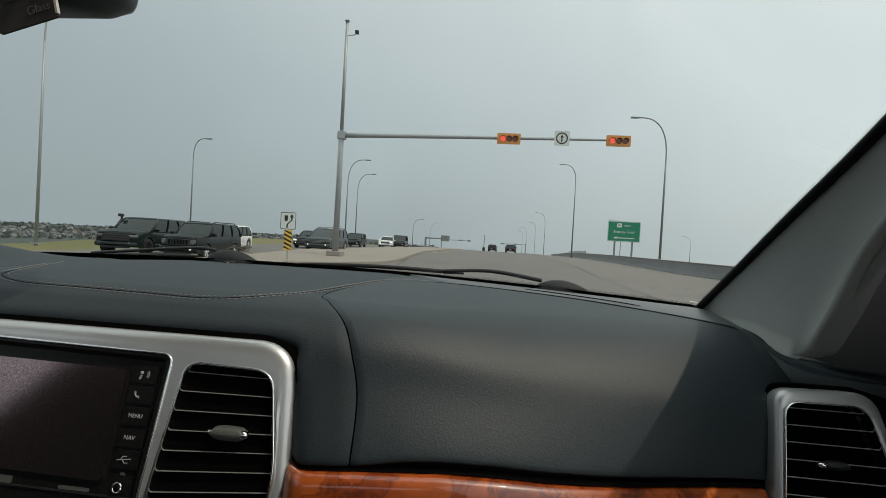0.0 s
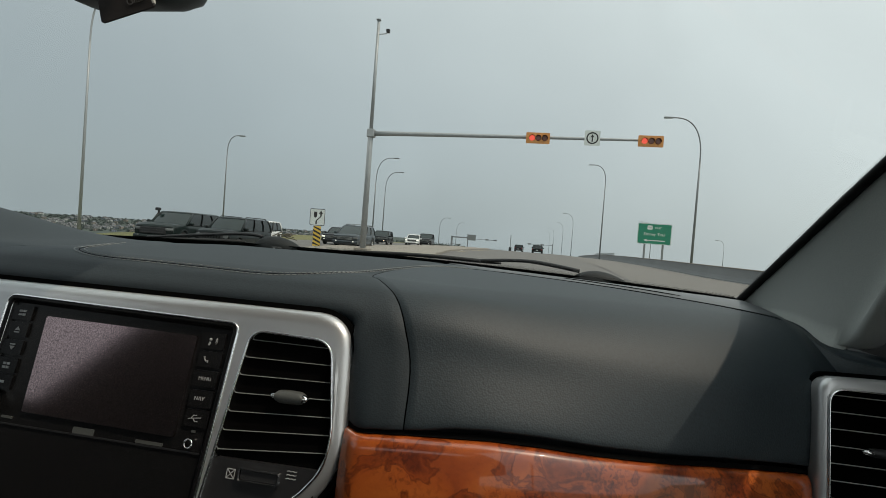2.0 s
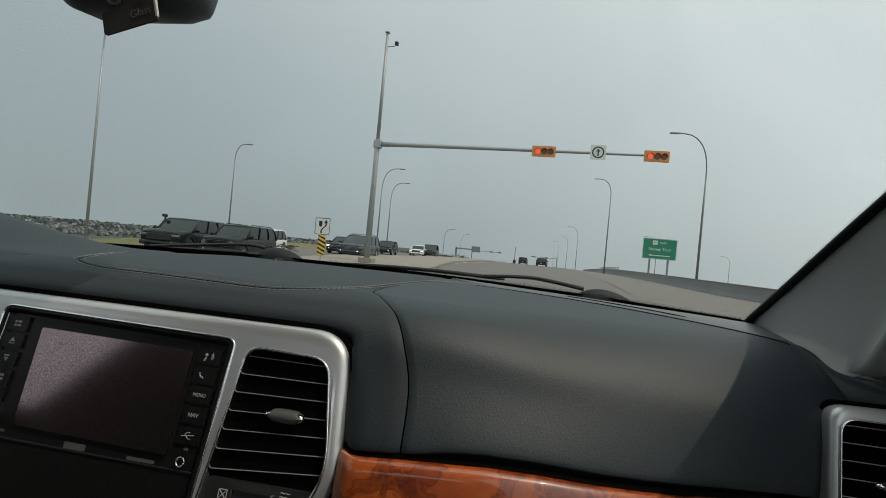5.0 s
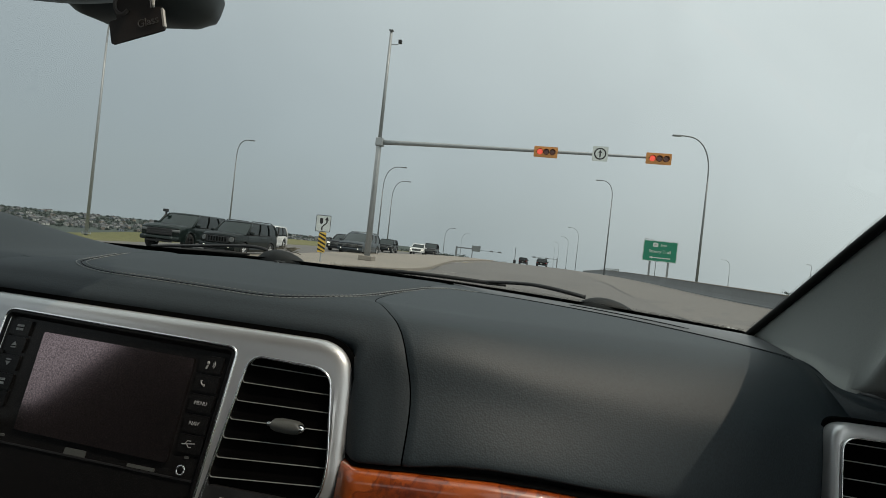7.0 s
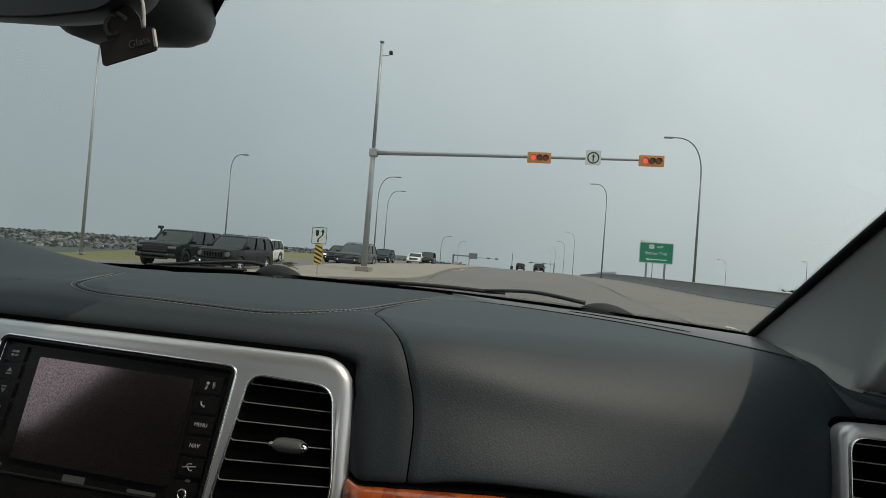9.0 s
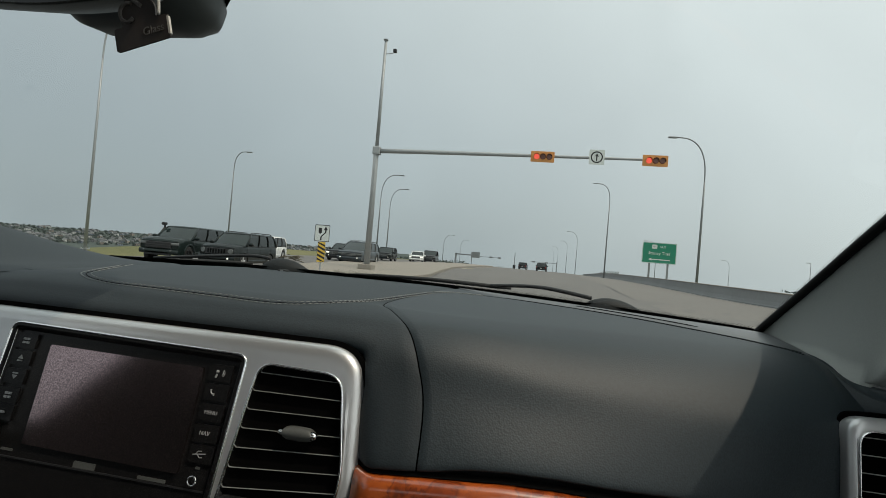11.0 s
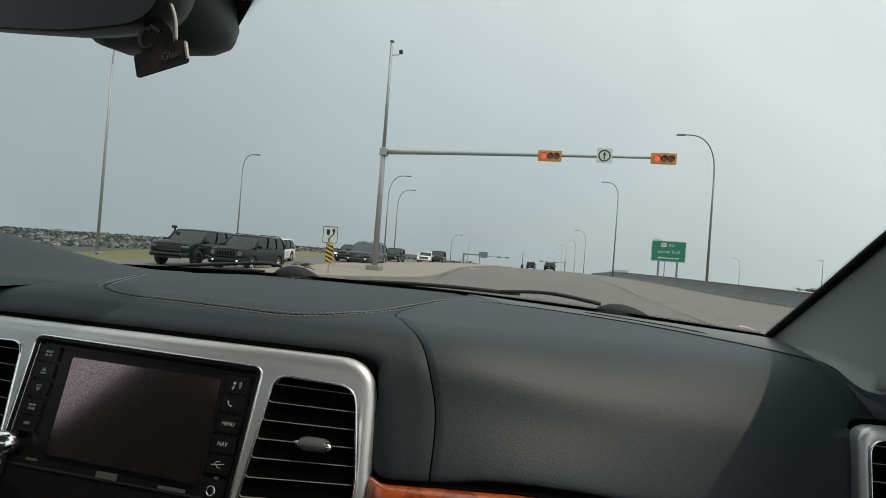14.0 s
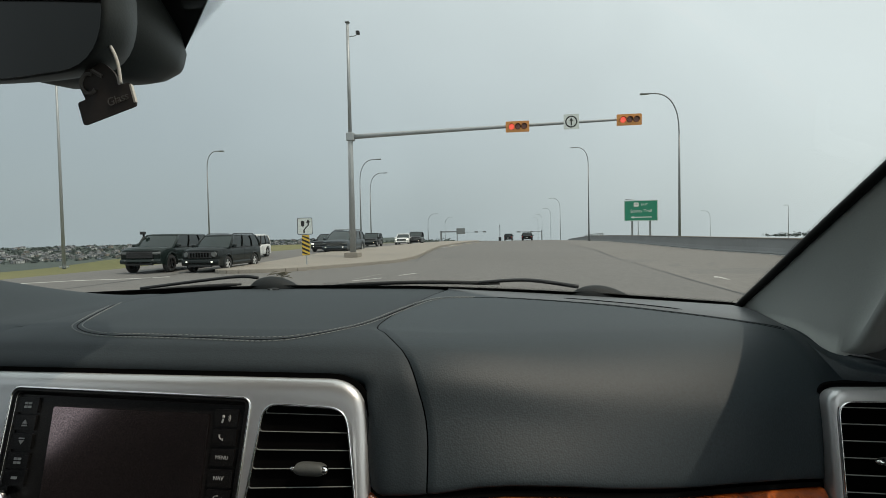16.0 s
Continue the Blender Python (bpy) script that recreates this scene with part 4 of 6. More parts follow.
for side, nm in ((1, "passenger"), (-1, "driver")):
    x0 = CX + side * 0.775
    a, b = sorted((x0, x0 + side * 0.05))
    if side < 0:
        # added, out of view: its slanted edge shapes the display's window reflection
        rows = [[(x0 + 0.06 + 0.09 * max(0.0, (z - 1.19) / 0.45), y, z) for y in (-0.85, -0.33 - 0.55 * max(0.0, min(z, 1.5) - 1.19))] for z in (0.95, 1.19, 1.25, 1.32, 1.4, 1.5, 1.64)]
        bm = bmesh.new()
        grid(bm, rows)
        shell("wall_driver_upper", bm, CLOSING_BROWN, "unseen brown panel added to cut the window's reflection in the display", "lining").modifiers.new("thick", "SOLIDIFY").thickness = 0.03
    bm = boxed(a, b, -0.9, 0.30, -0.16, 1.19 if side < 0 else 1.06, bevel=0.01)
    box(bm, a, b, 0.302, 0.80, -0.16, 1.19, bevel=0.01)
    shell("wall_" + nm, bm, TRIMDARK, "dark vinyl door lining below the side windows", "door lining")
    # corner panel added to block side light from the pillar and side vent
    bm = bmesh.new()
    prism(bm, [(0.66, 1.19), (0.30, 1.19), (0.24, 1.30), (0.24, 1.49), (0.33, 1.47), (0.45, 1.405), (0.64, 1.28)], 0.03, Matrix.Translation((x0 + 0.006 if side > 0 else x0 + 0.03, 0, 0)) @ Matrix.Rotation(radians(90), 4, "Z"))
    shell("wall_sail_" + nm, bm, TRIMDARK, "black corner panel ahead of the door window, raised to block side light", "door lining")
    for y0, y1 in ((-0.85, -0.55),):
        rows = [[(x0 + side * (0.0 - 0.14 * s), y, 1.19 + 0.45 * s) for y in (y0, y1)] for s in (0, 0.5, 1)]
        bm = bmesh.new()
        grid(bm, rows)
        ob = shell("trim_post_" + nm, bm, TRIMDARK, "dark door post between side windows", "door post")
        ob.modifiers.new("thick", "SOLIDIFY").thickness = 0.03

# ---- mirror, its foot and the hanging card ----
mirror = thing("rear_view_mirror", "black framed rear-view mirror under the windscreen top", "mirror")
MP = Matrix.Translation((CX - 0.003, 0.262, 1.503)) @ Matrix.Rotation(radians(-8), 4, "Z") @ Matrix.Rotation(radians(9), 4, "X") @ Matrix.Rotation(radians(3.5), 4, "Y")
shape = round_poly([(-0.122, 0.033), (-0.118, -0.036), (0.0, -0.0415), (0.100, -0.035), (0.104, 0.033), (0.0, 0.038)], [0.022, 0.022, 0.03, 0.042, 0.022, 0.03], 8)
rows = []
for sc, y in ((0.955, -0.001), (0.985, -0.004), (1.0, 0.0), (1.0, 0.012), (0.93, 0.028), (0.72, 0.042), (0.4, 0.05), (0.02, 0.053)):
    rows.append([MP @ Vector((x * sc, y, z * sc)) for x, z in shape])
bm = bmesh.new()
grid(bm, rows, True)
bmesh.ops.recalc_face_normals(bm, faces=bm.faces)
part("housing", bm, COVERGREY, mirror, smooth=True)
bm = bmesh.new()
prism(bm, [(x * 0.955, z * 0.955) for x, z in shape], 0.003, MP)
part("mirror_glass", bm, MIRRORG, mirror)
bm = bmesh.new()
tube(bm, [MP @ Vector((0, 0.05, 0.0)), (CX, 0.33, 1.545), (CX, 0.36, 1.555)], 0.013, 12)
part("stem", bm, BLACK, mirror, smooth=True)

cover = thing("sensor_cover", "dark grey sensor housing behind the rear-view mirror", "sensor housing")
rows = []
for y, z0, z1, w in ((0.300, 1.535, 1.588, 0.056), (0.315, 1.505, 1.584, 0.076), (0.340, 1.488, 1.568, 0.089), (0.365, 1.482, 1.553, 0.093), (0.395, 1.486, 1.534, 0.089), (0.415, 1.494, 1.522, 0.078), (0.43, 1.503, 1.513, 0.06)):
    h = z1 - z0
    w *= 0.85
    rows.append([Vector((CX - 0.031 + x, y, z + 0.011)) for x, z in round_poly([(-w, z1), (-w * 0.92, z0 + 0.32 * h), (-w * 0.62, z0), (w * 0.62, z0), (w * 0.92, z0 + 0.32 * h), (w, z1)], [0.15 * h, 0.22 * h, 0.22 * h, 0.22 * h, 0.22 * h, 0.15 * h], 5)])
bm = bmesh.new()
vs = grid(bm, rows, True)
bm.faces.new(vs[0])
bm.faces.new(vs[-1])
bmesh.ops.recalc_face_normals(bm, faces=bm.faces)
part("housing", bm, COVERGREY, cover, smooth=True)
bm = bmesh.new()
patch = []
for k in range(12):
    s = 0.645 + 0.34 * k / 11
    half = min(0.046 + 0.8 * (s - 0.656), 0.12)
    patch.append([screen_at(CX + half * u, s) + Vector((0, 0.003, 0.003)) for u in (-1, -0.5, 0, 0.5, 1)])
grid(bm, patch)
part("frit_patch", bm, FRIT, cover)

card = thing("hanging_card", "dark brown air freshener card hanging from the mirror", "air freshener")
CP = Matrix.Translation((-0.2635, 0.262, 1.449)) @ Matrix.Scale(0.74, 4) @ Matrix.Rotation(radians(-2), 4, "Z") @ Matrix.Rotation(radians(-15), 4, "Y")
outline = round_poly([(-0.033, 0.0), (-0.033, -0.022), (0.0245, -0.022), (0.0245, 0.0), (0.012, 0.001), (0.013, 0.012), (0.002, 0.028), (-0.014, 0.029), (-0.027, 0.014), (-0.024, 0.0)], [0.003, 0.003, 0.003, 0.003, 0.002, 0.006, 0.008, 0.008, 0.006, 0.001], 4)
bm = bmesh.new()
prism(bm, outline, 0.002, CP)
part("card", bm, TAGCARD, card)
bm = bmesh.new()
prism(bm, round_rect(0.0230, 0.0250, -0.019, -0.002, 0.0008, 3), 0.0026, CP @ Matrix.Translation((0, -0.0003, 0)))
part("card_edge", bm, CORD, card, "pale edge")
bm = bmesh.new()
tube(bm, [CP @ Vector((-0.016 + 0.008 * math.cos(a), -0.0006, 0.012 + 0.009 * math.sin(a))) for a in (radians(v) for v in range(50, 311, 20))], 0.0013, 6)
part("printed_arc", bm, TAGINK, card)
bm = bmesh.new()
tube(bm, [CP @ Vector((-0.009, -0.0006, 0.022)), CP @ Vector((-0.001, -0.0006, 0.014))], 0.0015, 6)
part("printed_stroke", bm, TAGINK, card)
lettering("print", "Glass", 0.0105, TAGINK, card, CP @ Matrix.Translation((0.0085, -0.0006, -0.011)) @ UPRIGHT, depth=0.0002)
bm = bmesh.new()
tube(bm, catmull([CP @ Vector((-0.006, -0.001, 0.042)), CP @ Vector((0.006, -0.003, 0.047)), CP @ Vector((0.017, -0.004, 0.037)), CP @ Vector((0.020, -0.003, 0.020)), CP @ Vector((0.016, -0.001, 0.001))], 6), 0.0011, 6)
part("cord", bm, CORD, card, "pale cord", smooth=True)

# ---- wipers and cowl ----
bm = bmesh.new()
grid(bm, [[Vector((CX + u * 0.70, back_y(CX + u * 0.66) + d, z - 0.02 * u * u)) for u in (v / 20 for v in range(-20, 21))] for d, z in ((0.004, 1.240), (0.03, 1.236), (0.10, 1.222), (0.24, 1.17))])
cowl = part("trim_cowl", bm, RUBBER, smooth=True)
tagged(cowl, "black plastic cowl at the foot of the windscreen", "cowl", kind="structure")
cowl.modifiers.new("thick", "SOLIDIFY").thickness = 0.02


def wiper(hub, knee, tip, blade0, blade1):
    w = thing("windscreen_wiper", "black windscreen wiper resting above the cowl", "wiper", "windscreen wipers")
    h = Vector(hub)
    rows = []
    for k in range(11):
        u = k / 10
        x = -0.046 + 0.088 * u
        hh = 0.021 * math.sin(math.pi * min(1, 0.05 + 0.92 * u ** 0.85)) ** 0.7
        rows.append([h + Vector((x, 0.022 * math.cos(a) * (0.5 + math.sin(math.pi * u) * 0.5), -0.004 + hh * math.sin(a))) for a in (math.pi * q / 10 for q in range(11))])
    bm = bmesh.new()
    grid(bm, rows)
    part("hub_cover", bm, HUBGREY, w, "dark grey domed cover", smooth=True)
    bm = bmesh.new()
    tube(bm, catmull([h + Vector((-0.034, 0, 0.0145)), Vector(knee), Vector(tip)], 8), [0.0032] * 8 + [0.0030] * 8 + [0.0028], 8)
    part("arm", bm, BLACK, w, smooth=True)
    bm = bmesh.new()
    a, b = Vector(blade0), Vector(blade1)
    pts = [a.lerp(b, k / 10) + Vector((0, 0, 0.004 * math.sin(math.pi * k / 10))) for k in range(11)]
    tube(bm, pts, [0.002] + [0.0036] * 9 + [0.002], 6)
    part("blade", bm, RUBBER, w, smooth=True)
    return w


wiper((0.138, 0.757, 1.2475), (0.0258, 0.79, 1.2696), (-0.055, 0.815, 1.2635), (-0.02, 0.815, 1.2615), (-0.3213, 0.83, 1.2575))
wiper((-0.430, 0.815, 1.2600), (-0.5201, 0.82, 1.2755), (-0.70, 0.81, 1.256), (-0.50, 0.82, 1.262), (-0.80, 0.77, 1.240))
nozzle = thing("washer_nozzle", "small black washer nozzle on the cowl", "nozzle")
part("body", boxed(-0.424, -0.406, 0.770, 0.785, 1.252, 1.2595, bevel=0.0035, seg=3), HUBGREY, nozzle)
part("jet", boxed(-0.417, -0.413, 0.7685, 0.772, 1.256, 1.2578, bevel=0.0005), SIGNBACK, nozzle)
litter = thing("dry_twigs", "small tangle of dry straw caught behind the wiper", "debris")
rl = random.Random(3)
for k in range(16):
    a = Vector((-0.450 + 0.010 * rl.uniform(-1, 1) + 0.0017 * k, 0.835, 1.277 + 0.003 * rl.uniform(-1, 1)))
    b = a + Vector((0.022 * rl.uniform(0.4, 1.0), 0.004 * rl.uniform(-1, 1), 0.008 * rl.uniform(-1, 1)))
    bm = bmesh.new()
    tube(bm, [a, a.lerp(b, 0.5) + Vector((0, 0, 0.001)), b], 0.0008, 5)
    part("straw", bm, STRAW, litter)
# ---- ground, roads ----
INDOORS = set(bpy.data.objects)
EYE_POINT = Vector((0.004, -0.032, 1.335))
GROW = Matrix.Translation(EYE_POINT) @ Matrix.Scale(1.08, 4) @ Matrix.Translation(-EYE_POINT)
TRAFFIC = []
LOW, HIGH = -0.08, 0.2


def gz(y):
    return LOW + (HIGH - LOW) * smooth(22.0, 32.0, y) - 0.000135 * max(0.0, min(y, 220.0) - 40.0) ** 2 - 0.02 * max(0.0, y - 220.0)


def drift(y):
    """The road bears slightly to the passenger's side."""
    return 0.028 * max(y, -60.0) + 0.00008 * max(0.0, y - 40) ** 2


def parapet_foot(y):
    return float(np.interp(y, (8, 22, 26, 30, 35, 52, 71, 100, 150, 220), (0.18, 0.136, 0.10, 0.043, 0.006, -0.013, -0.13, -0.5, -1.8, -4.6)))


def road_z(x, y):
    """The road's surface: it falls off sideways to the parapet."""
    side = smooth(3.0, 10.5, x - drift(y))
    return gz(y) + (parapet_foot(y) - gz(y)) * side * smooth(16.0, 24.0, y)


def land(x, y):
    """Height of the open ground: it falls into a valley on the driver's side and rises to the town."""
    base = gz(min(y, 600.0)) if y > 0 else LOW
    d = -x - 23.0 - 0.28 * max(0.0, y - 25.0)
    base -= 0.5 * smooth(-17.0, -13.5, x)
    if d > 0:
        base -= min(0.11 * d, 75.0) * smooth(0.0, 8.0, d)
    if x > 13.0:
        base -= 0.22 * min(x - 13.0, 14.0)
    r = math.hypot(x, y)
    return base - 0.03 - 6.0 * smooth(150, 500, r) * (1 if x > -26 else 0) - 0.0175 * max(0.0, y - 600.0)


def span(a, b, n, power=1.0):
    return [a + (b - a) * (k / n) ** power for k in range(n + 1)]


xs = [-2500, -1600, -1000, -700, -450, -300, -200, -140, -100, -75, -60, -48, -38, -31, -26, -22, -19, -16, -13, -10, -7, -4, 0, 4, 8, 12, 13.5, 16, 22, 30, 45, 70, 110, 180, 300, 500, 900, 1500, 2500]
ys = [-400, -150, -60, -25, -10, -3, 3, 7, 11, 15, 18] + [20 + 0.7 * k for k in range(13)] + [32, 38, 46, 56, 66, 75, 82, 90, 100, 112, 125, 140, 160, 180, 200, 240, 300, 400, 550, 750, 1000, 1500, 2500, 4000]
bm = bmesh.new()
grid(bm, [[(x, y, land(x, y) + (0.05 * noise.noise((x * 0.13, y * 0.13, 0)) if x < -21 or x > 14 else 0)) for x in xs] for y in ys])
tagged(part("ground", bm, GRASS, smooth=True), "dry yellow-green summer grass beside the road", "ground", kind="structure")


def strip(name, left, right, y0, y1, lift, material, label, category, steps=80, kind="structure"):
    bm = bmesh.new()
    rows = []
    for k in range(steps + 1):
        y = y0 + (y1 - y0) * k / steps
        a, b = left(y), right(y)
        rows.append([(a + (b - a) * u, y, road_z(a + (b - a) * u, y) + lift) for u in (v / 24 for v in range(25))])
    grid(bm, rows)
    return tagged(part(name, bm, material), label, category, kind=kind)


SHOULDER = mat("pale_shoulder_asphalt", (0.172, 0.164, 0.153), 0.85, spec=0.3, grain=0.35, scale=9, bump=0.3, bscale=70, big=0.3, bigscale=0.25, tint=(0.14, 0.134, 0.126), stretch=(1, 0.25, 1))
strip("road_shoulder", lambda y: 4.95 if y < 40 else 4.95 + 0.00031 * (y - 40) ** 1.9 + 0.02 * (y - 40), lambda y: 11.2 + drift(y), 2, 150, 0.004, SHOULDER, "paler asphalt lane between a sealed joint and the parapet", "road", 100)
strip("road", lambda y: -19.5 + 0.3 * drift(max(y, -60.0)), lambda y: 11.6 + drift(y), -240, 215, 0.0, ASPHALT, "worn pale asphalt road with tar-sealed cracks", "road", 160)

# traffic island with its kerb
isle = [(-11.8, 18.0), (-9.1, 18.8), (-7.4, 21.8), (-5.8, 23.9), (-5.25, 26.5), (-5.4, 31.5), (-6.2, 41), (-6.0, 60), (-4.0, 110), (-10.0, 110), (-10.6, 60), (-11.2, 34), (-12.2, 26), (-12.6, 20)]
smooth_isle = round_poly(isle, 1.0, 4)
bm = bmesh.new()
dense = []
for a, b in zip(smooth_isle, smooth_isle[1:] + smooth_isle[:1]):
    n = max(1, int(math.hypot(b[0] - a[0], b[1] - a[1]) / 2.0))
    dense += [(a[0] + (b[0] - a[0]) * k / n, a[1] + (b[1] - a[1]) * k / n) for k in range(n)]
top = [bm.verts.new((x, y, gz(y) + 0.15)) for x, y in dense]
f0 = [bm.edges.new((top[i], top[(i + 1) % len(top)])) for i in range(len(top))]
bmesh.ops.triangle_fill(bm, edges=f0, use_beauty=True)
island = part("island", bm, CONCRETE)
tagged(island, "raised pale concrete traffic island with a kerb", "traffic island", kind="structure")
for i in range(len(dense)):
    a, b = Vector(dense[i]), Vector(dense[(i + 1) % len(dense)])
    if (b - a).length < 0.05 or min(a.y, b.y) > 75:
        continue
    d = (b - a).normalized()
    nrm = Vector((d.y, -d.x)) * 0.09
    e = d * 0.0015
    kb = bmesh.new()
    lo = [(a + e) + nrm, (b - e) + nrm, (b - e) - nrm, (a + e) - nrm]
    rows = [[(p.x, p.y, gz(p.y) + z) for p in lo] for z in (-0.02, 0.13)] + [[(p.x + s * nrm.x * 0.15, p.y + s * nrm.y * 0.15, gz(p.y) + 0.157) for p, s in zip(lo, (-1, -1, 1, 1))]]
    vs = grid(kb, rows, True)
    kb.faces.new(vs[-1])
    part("kerb_stone", kb, CONCRETE, island)

# painted lines and sealed cracks
def line_mark(name, pts, width, material, label, lift=0.006):
    bm = bmesh.new()
    dense = []
    for a, b in zip(pts, pts[1:]):
        n = max(1, int((Vector(b) - Vector(a)).length / 1.5))
        dense += [Vector(a).lerp(Vector(b), k / n) for k in range(n)]
    dense.append(Vector(pts[-1]))
    rows = []
    for i, p in enumerate(dense):
        d = (dense[min(i + 1, len(dense) - 1)] - dense[max(i - 1, 0)]).normalized()
        s = Vector((d.y, -d.x)) * width / 2
        if material is TAR:
            p = p + s.normalized() * 0.06 * noise.noise((p.x * 0.7, p.y * 0.7, 3.0))
            s = s * (0.8 + 0.5 * noise.noise((p.x * 1.9, p.y * 1.9, 7.0)))
        rows.append([(q.x, q.y, road_z(q.x, q.y) + lift) for q in (p - s, p + s)])
    grid(bm, rows)
    return tagged(part(name, bm, material), label, "road marking", kind="structure")


line_mark("marking_turn", [(-19.4, 13.1), (-16.53, 14.6), (-15.51, 15.5), (-13.76, 16.15), (-12.84, 16.9)], 0.26, PAINTW, "worn white painted line across the junction")
for k in range(9):
    y = 15.5 + 9.0 * k
    line_mark("marking_dash", [(-5.6 + 1.9 * smooth(14, 40, y) + drift(y), y), (-5.2 + 1.9 * smooth(14, 40, y) + drift(y + 2), y + 2.0)], 0.10, PAINTF, "worn white lane dash")
    if k > 1:
        line_mark("marking_dash", [(0.9 + drift(y + 4), y + 4), (0.9 + drift(y + 7), y + 7.0)], 0.10, PAINTF, "worn white lane dash")
line_mark("marking_edge", [(-5.5, 42.0), (-5.2, 52), (-4.3, 70), (-3.0, 100)], 0.13, PAINTY, "worn yellow edge line beside the island")
line_mark("marking_edge", [(10.9 + drift(v), v) for v in (4, 20, 40, 60, 90)], 0.12, PAINTW, "worn white edge line beside the barrier")
for a, b in (((-5.0, 14.8), (-4.3, 15.8)), ((-3.95, 16.7), (-3.5, 17.6)), ((-5.68, 39.3), (-5.5, 41.2)), ((-5.72, 44.0), (-5.84, 48.5))):
    line_mark("marking_dash", [a, b], 0.13, PAINTW, "worn white lane dash")
line_mark("crack", [(-4.6, 21.5), (-5.0, 26.0), (-5.35, 31.0), (-5.6, 36.0), (-5.5, 42.0)], 0.09, TAR, "dark tar-sealed crack beside the island")
line_mark("crack", [(4.95, 5.0), (4.88, 11.4), (4.9, 14.3), (5.0, 17.2), (5.1, 21.7), (4.95, 26.8), (5.14, 40), (6.1, 68), (7.6, 90)], 0.09, TAR, "dark tar-sealed crack along the lane")
line_mark("crack", [(-0.6, 21.0), (1.2, 21.4), (2.3, 21.2)], 0.07, TAR, "dark tar-sealed crack across the lane")
line_mark("crack", [(-15.5, 11.2), (-13.2, 12.5), (-13.3, 15.0), (-13.4, 17.5), (-13.6, 19.2)], 0.10, TAR, "dark tar-sealed crack across the junction")
bm = bmesh.new()
ax, ay = 5.9, 15.05
vs = [bm.verts.new((ax + 0.5 * px, ay + 0.6 * py, gz(ay) + 0.012)) for px, py in ((-0.08, -0.9), (0.08, -0.9), (0.08, 0.1), (0.3, 0.1), (0, 0.9), (-0.3, 0.1), (-0.08, 0.1))]
bm.faces.new(vs)
tagged(part("marking_arrow", bm, PAINTW), "worn white painted lane arrow", "road marking", kind="structure")

# bridge parapet on the passenger's side
rows, lit_cap = [], []
for k in range(61):
    y = 8.0 + 142.0 * k / 60
    x, low = 10.95 + drift(y), parapet_foot(y)
    top = float(np.interp(y, (8, 21, 35, 52, 71, 100, 150), (0.885, 0.876, 0.844, 0.80, 0.70, 0.33, -0.95)))
    rows.append([(x, y, low - 0.15), (x, y, low + 0.06), (x + 0.05, y, low + 0.12), (x + 0.12, y, low + 0.30), (x + 0.20, y, top - 0.05), (x + 0.44, y, top - 0.05), (x + 0.46, y, low - 0.4)])
    lit_cap.append([(x + 0.17, y, top - 0.055), (x + 0.165, y, top - 0.012), (x + 0.18, y, top), (x + 0.45, y, top), (x + 0.47, y, top - 0.055)])
bm = bmesh.new()
grid(bm, rows)
bridge_wall = part("wall_parapet", bm, BARRIER)
tagged(bridge_wall, "grey concrete bridge parapet along the road", "parapet", kind="structure")
# cap in paler concrete, painting the parapet's lit top
bm = bmesh.new()
grid(bm, lit_cap)
part("coping", bm, CONCRETE, bridge_wall, "parapet top coloured paler as if lit from above")
rail = thing("guard_rail", "pale steel guard rail beyond the parapet", "guard rail")
for k in range(9):
    y = 84 + 3.5 * k
    x = 12.2 + drift(y)
    bm = bmesh.new()
    box(bm, x - 0.06, x + 0.06, y - 0.06, y + 0.06, parapet_foot(y) + 0.6, parapet_foot(y) + 1.25)
    part("post", bm, GALV, rail)
for h in (1.05, 1.3):
    bm = bmesh.new()
    tube(bm, [(12.2 + drift(y), y, parapet_foot(y) + h - 0.1) for y in (84, 91, 98, 105, 112)], 0.07, 6)
    part("bar", bm, GALV, rail)


# ---- street furniture ----
def street_lamp(x, y, height, reach, turn=0.0, material=POLEDARK, base=None, radius=0.10, label="tall galvanised street lamp with a curved arm"):
    if base is not None:
        height += base - gz(y)
    ob = thing("street_lamp", label, "street lamp", "street lamps", at=(x, y, gz(y)), turn=turn)
    bm = bmesh.new()
    tube(bm, [(0, 0, -0.4), (0, 0, height * 0.5), (0, 0, height - 1.45 * abs(reach))], [radius, radius * 0.75, radius * 0.55], 10)
    R = abs(reach)
    pts = [(0, 0, height - 1.5 * R), (reach * 0.02, 0, height - 1.0 * R), (reach * 0.10, 0, height - 0.6 * R), (reach * 0.28, 0, height - 0.26 * R), (reach * 0.58, 0, height - 0.05 * R), (reach, 0, height)]
    part("pole", bm, material, ob, smooth=True)
    bm = bmesh.new()
    tube(bm, catmull(pts, 5), radius * 0.5, 8)
    part("arm", bm, material, ob, smooth=True)
    bm = bmesh.new()
    s = 1 if reach > 0 else -1
    a, b = sorted((reach - 0.1 * s, reach + 0.62 * s))
    box(bm, a, b, -0.12, 0.12, height - 0.10, height + 0.03, bevel=0.03)
    part("lamp_head", bm, material, ob)
    bm = bmesh.new()
    box(bm, -radius * 1.9, radius * 1.9, -radius * 1.9, radius * 1.9, 0, 0.05)
    for px in (-1, 1):
        for py in (-1, 1):
            box(bm, px * radius * 1.5 - 0.02, px * radius * 1.5 + 0.02, py * radius * 1.5 - 0.02, py * radius * 1.5 + 0.02, 0.05, 0.10)
    part("foot_plate", bm, material, ob)
    return ob


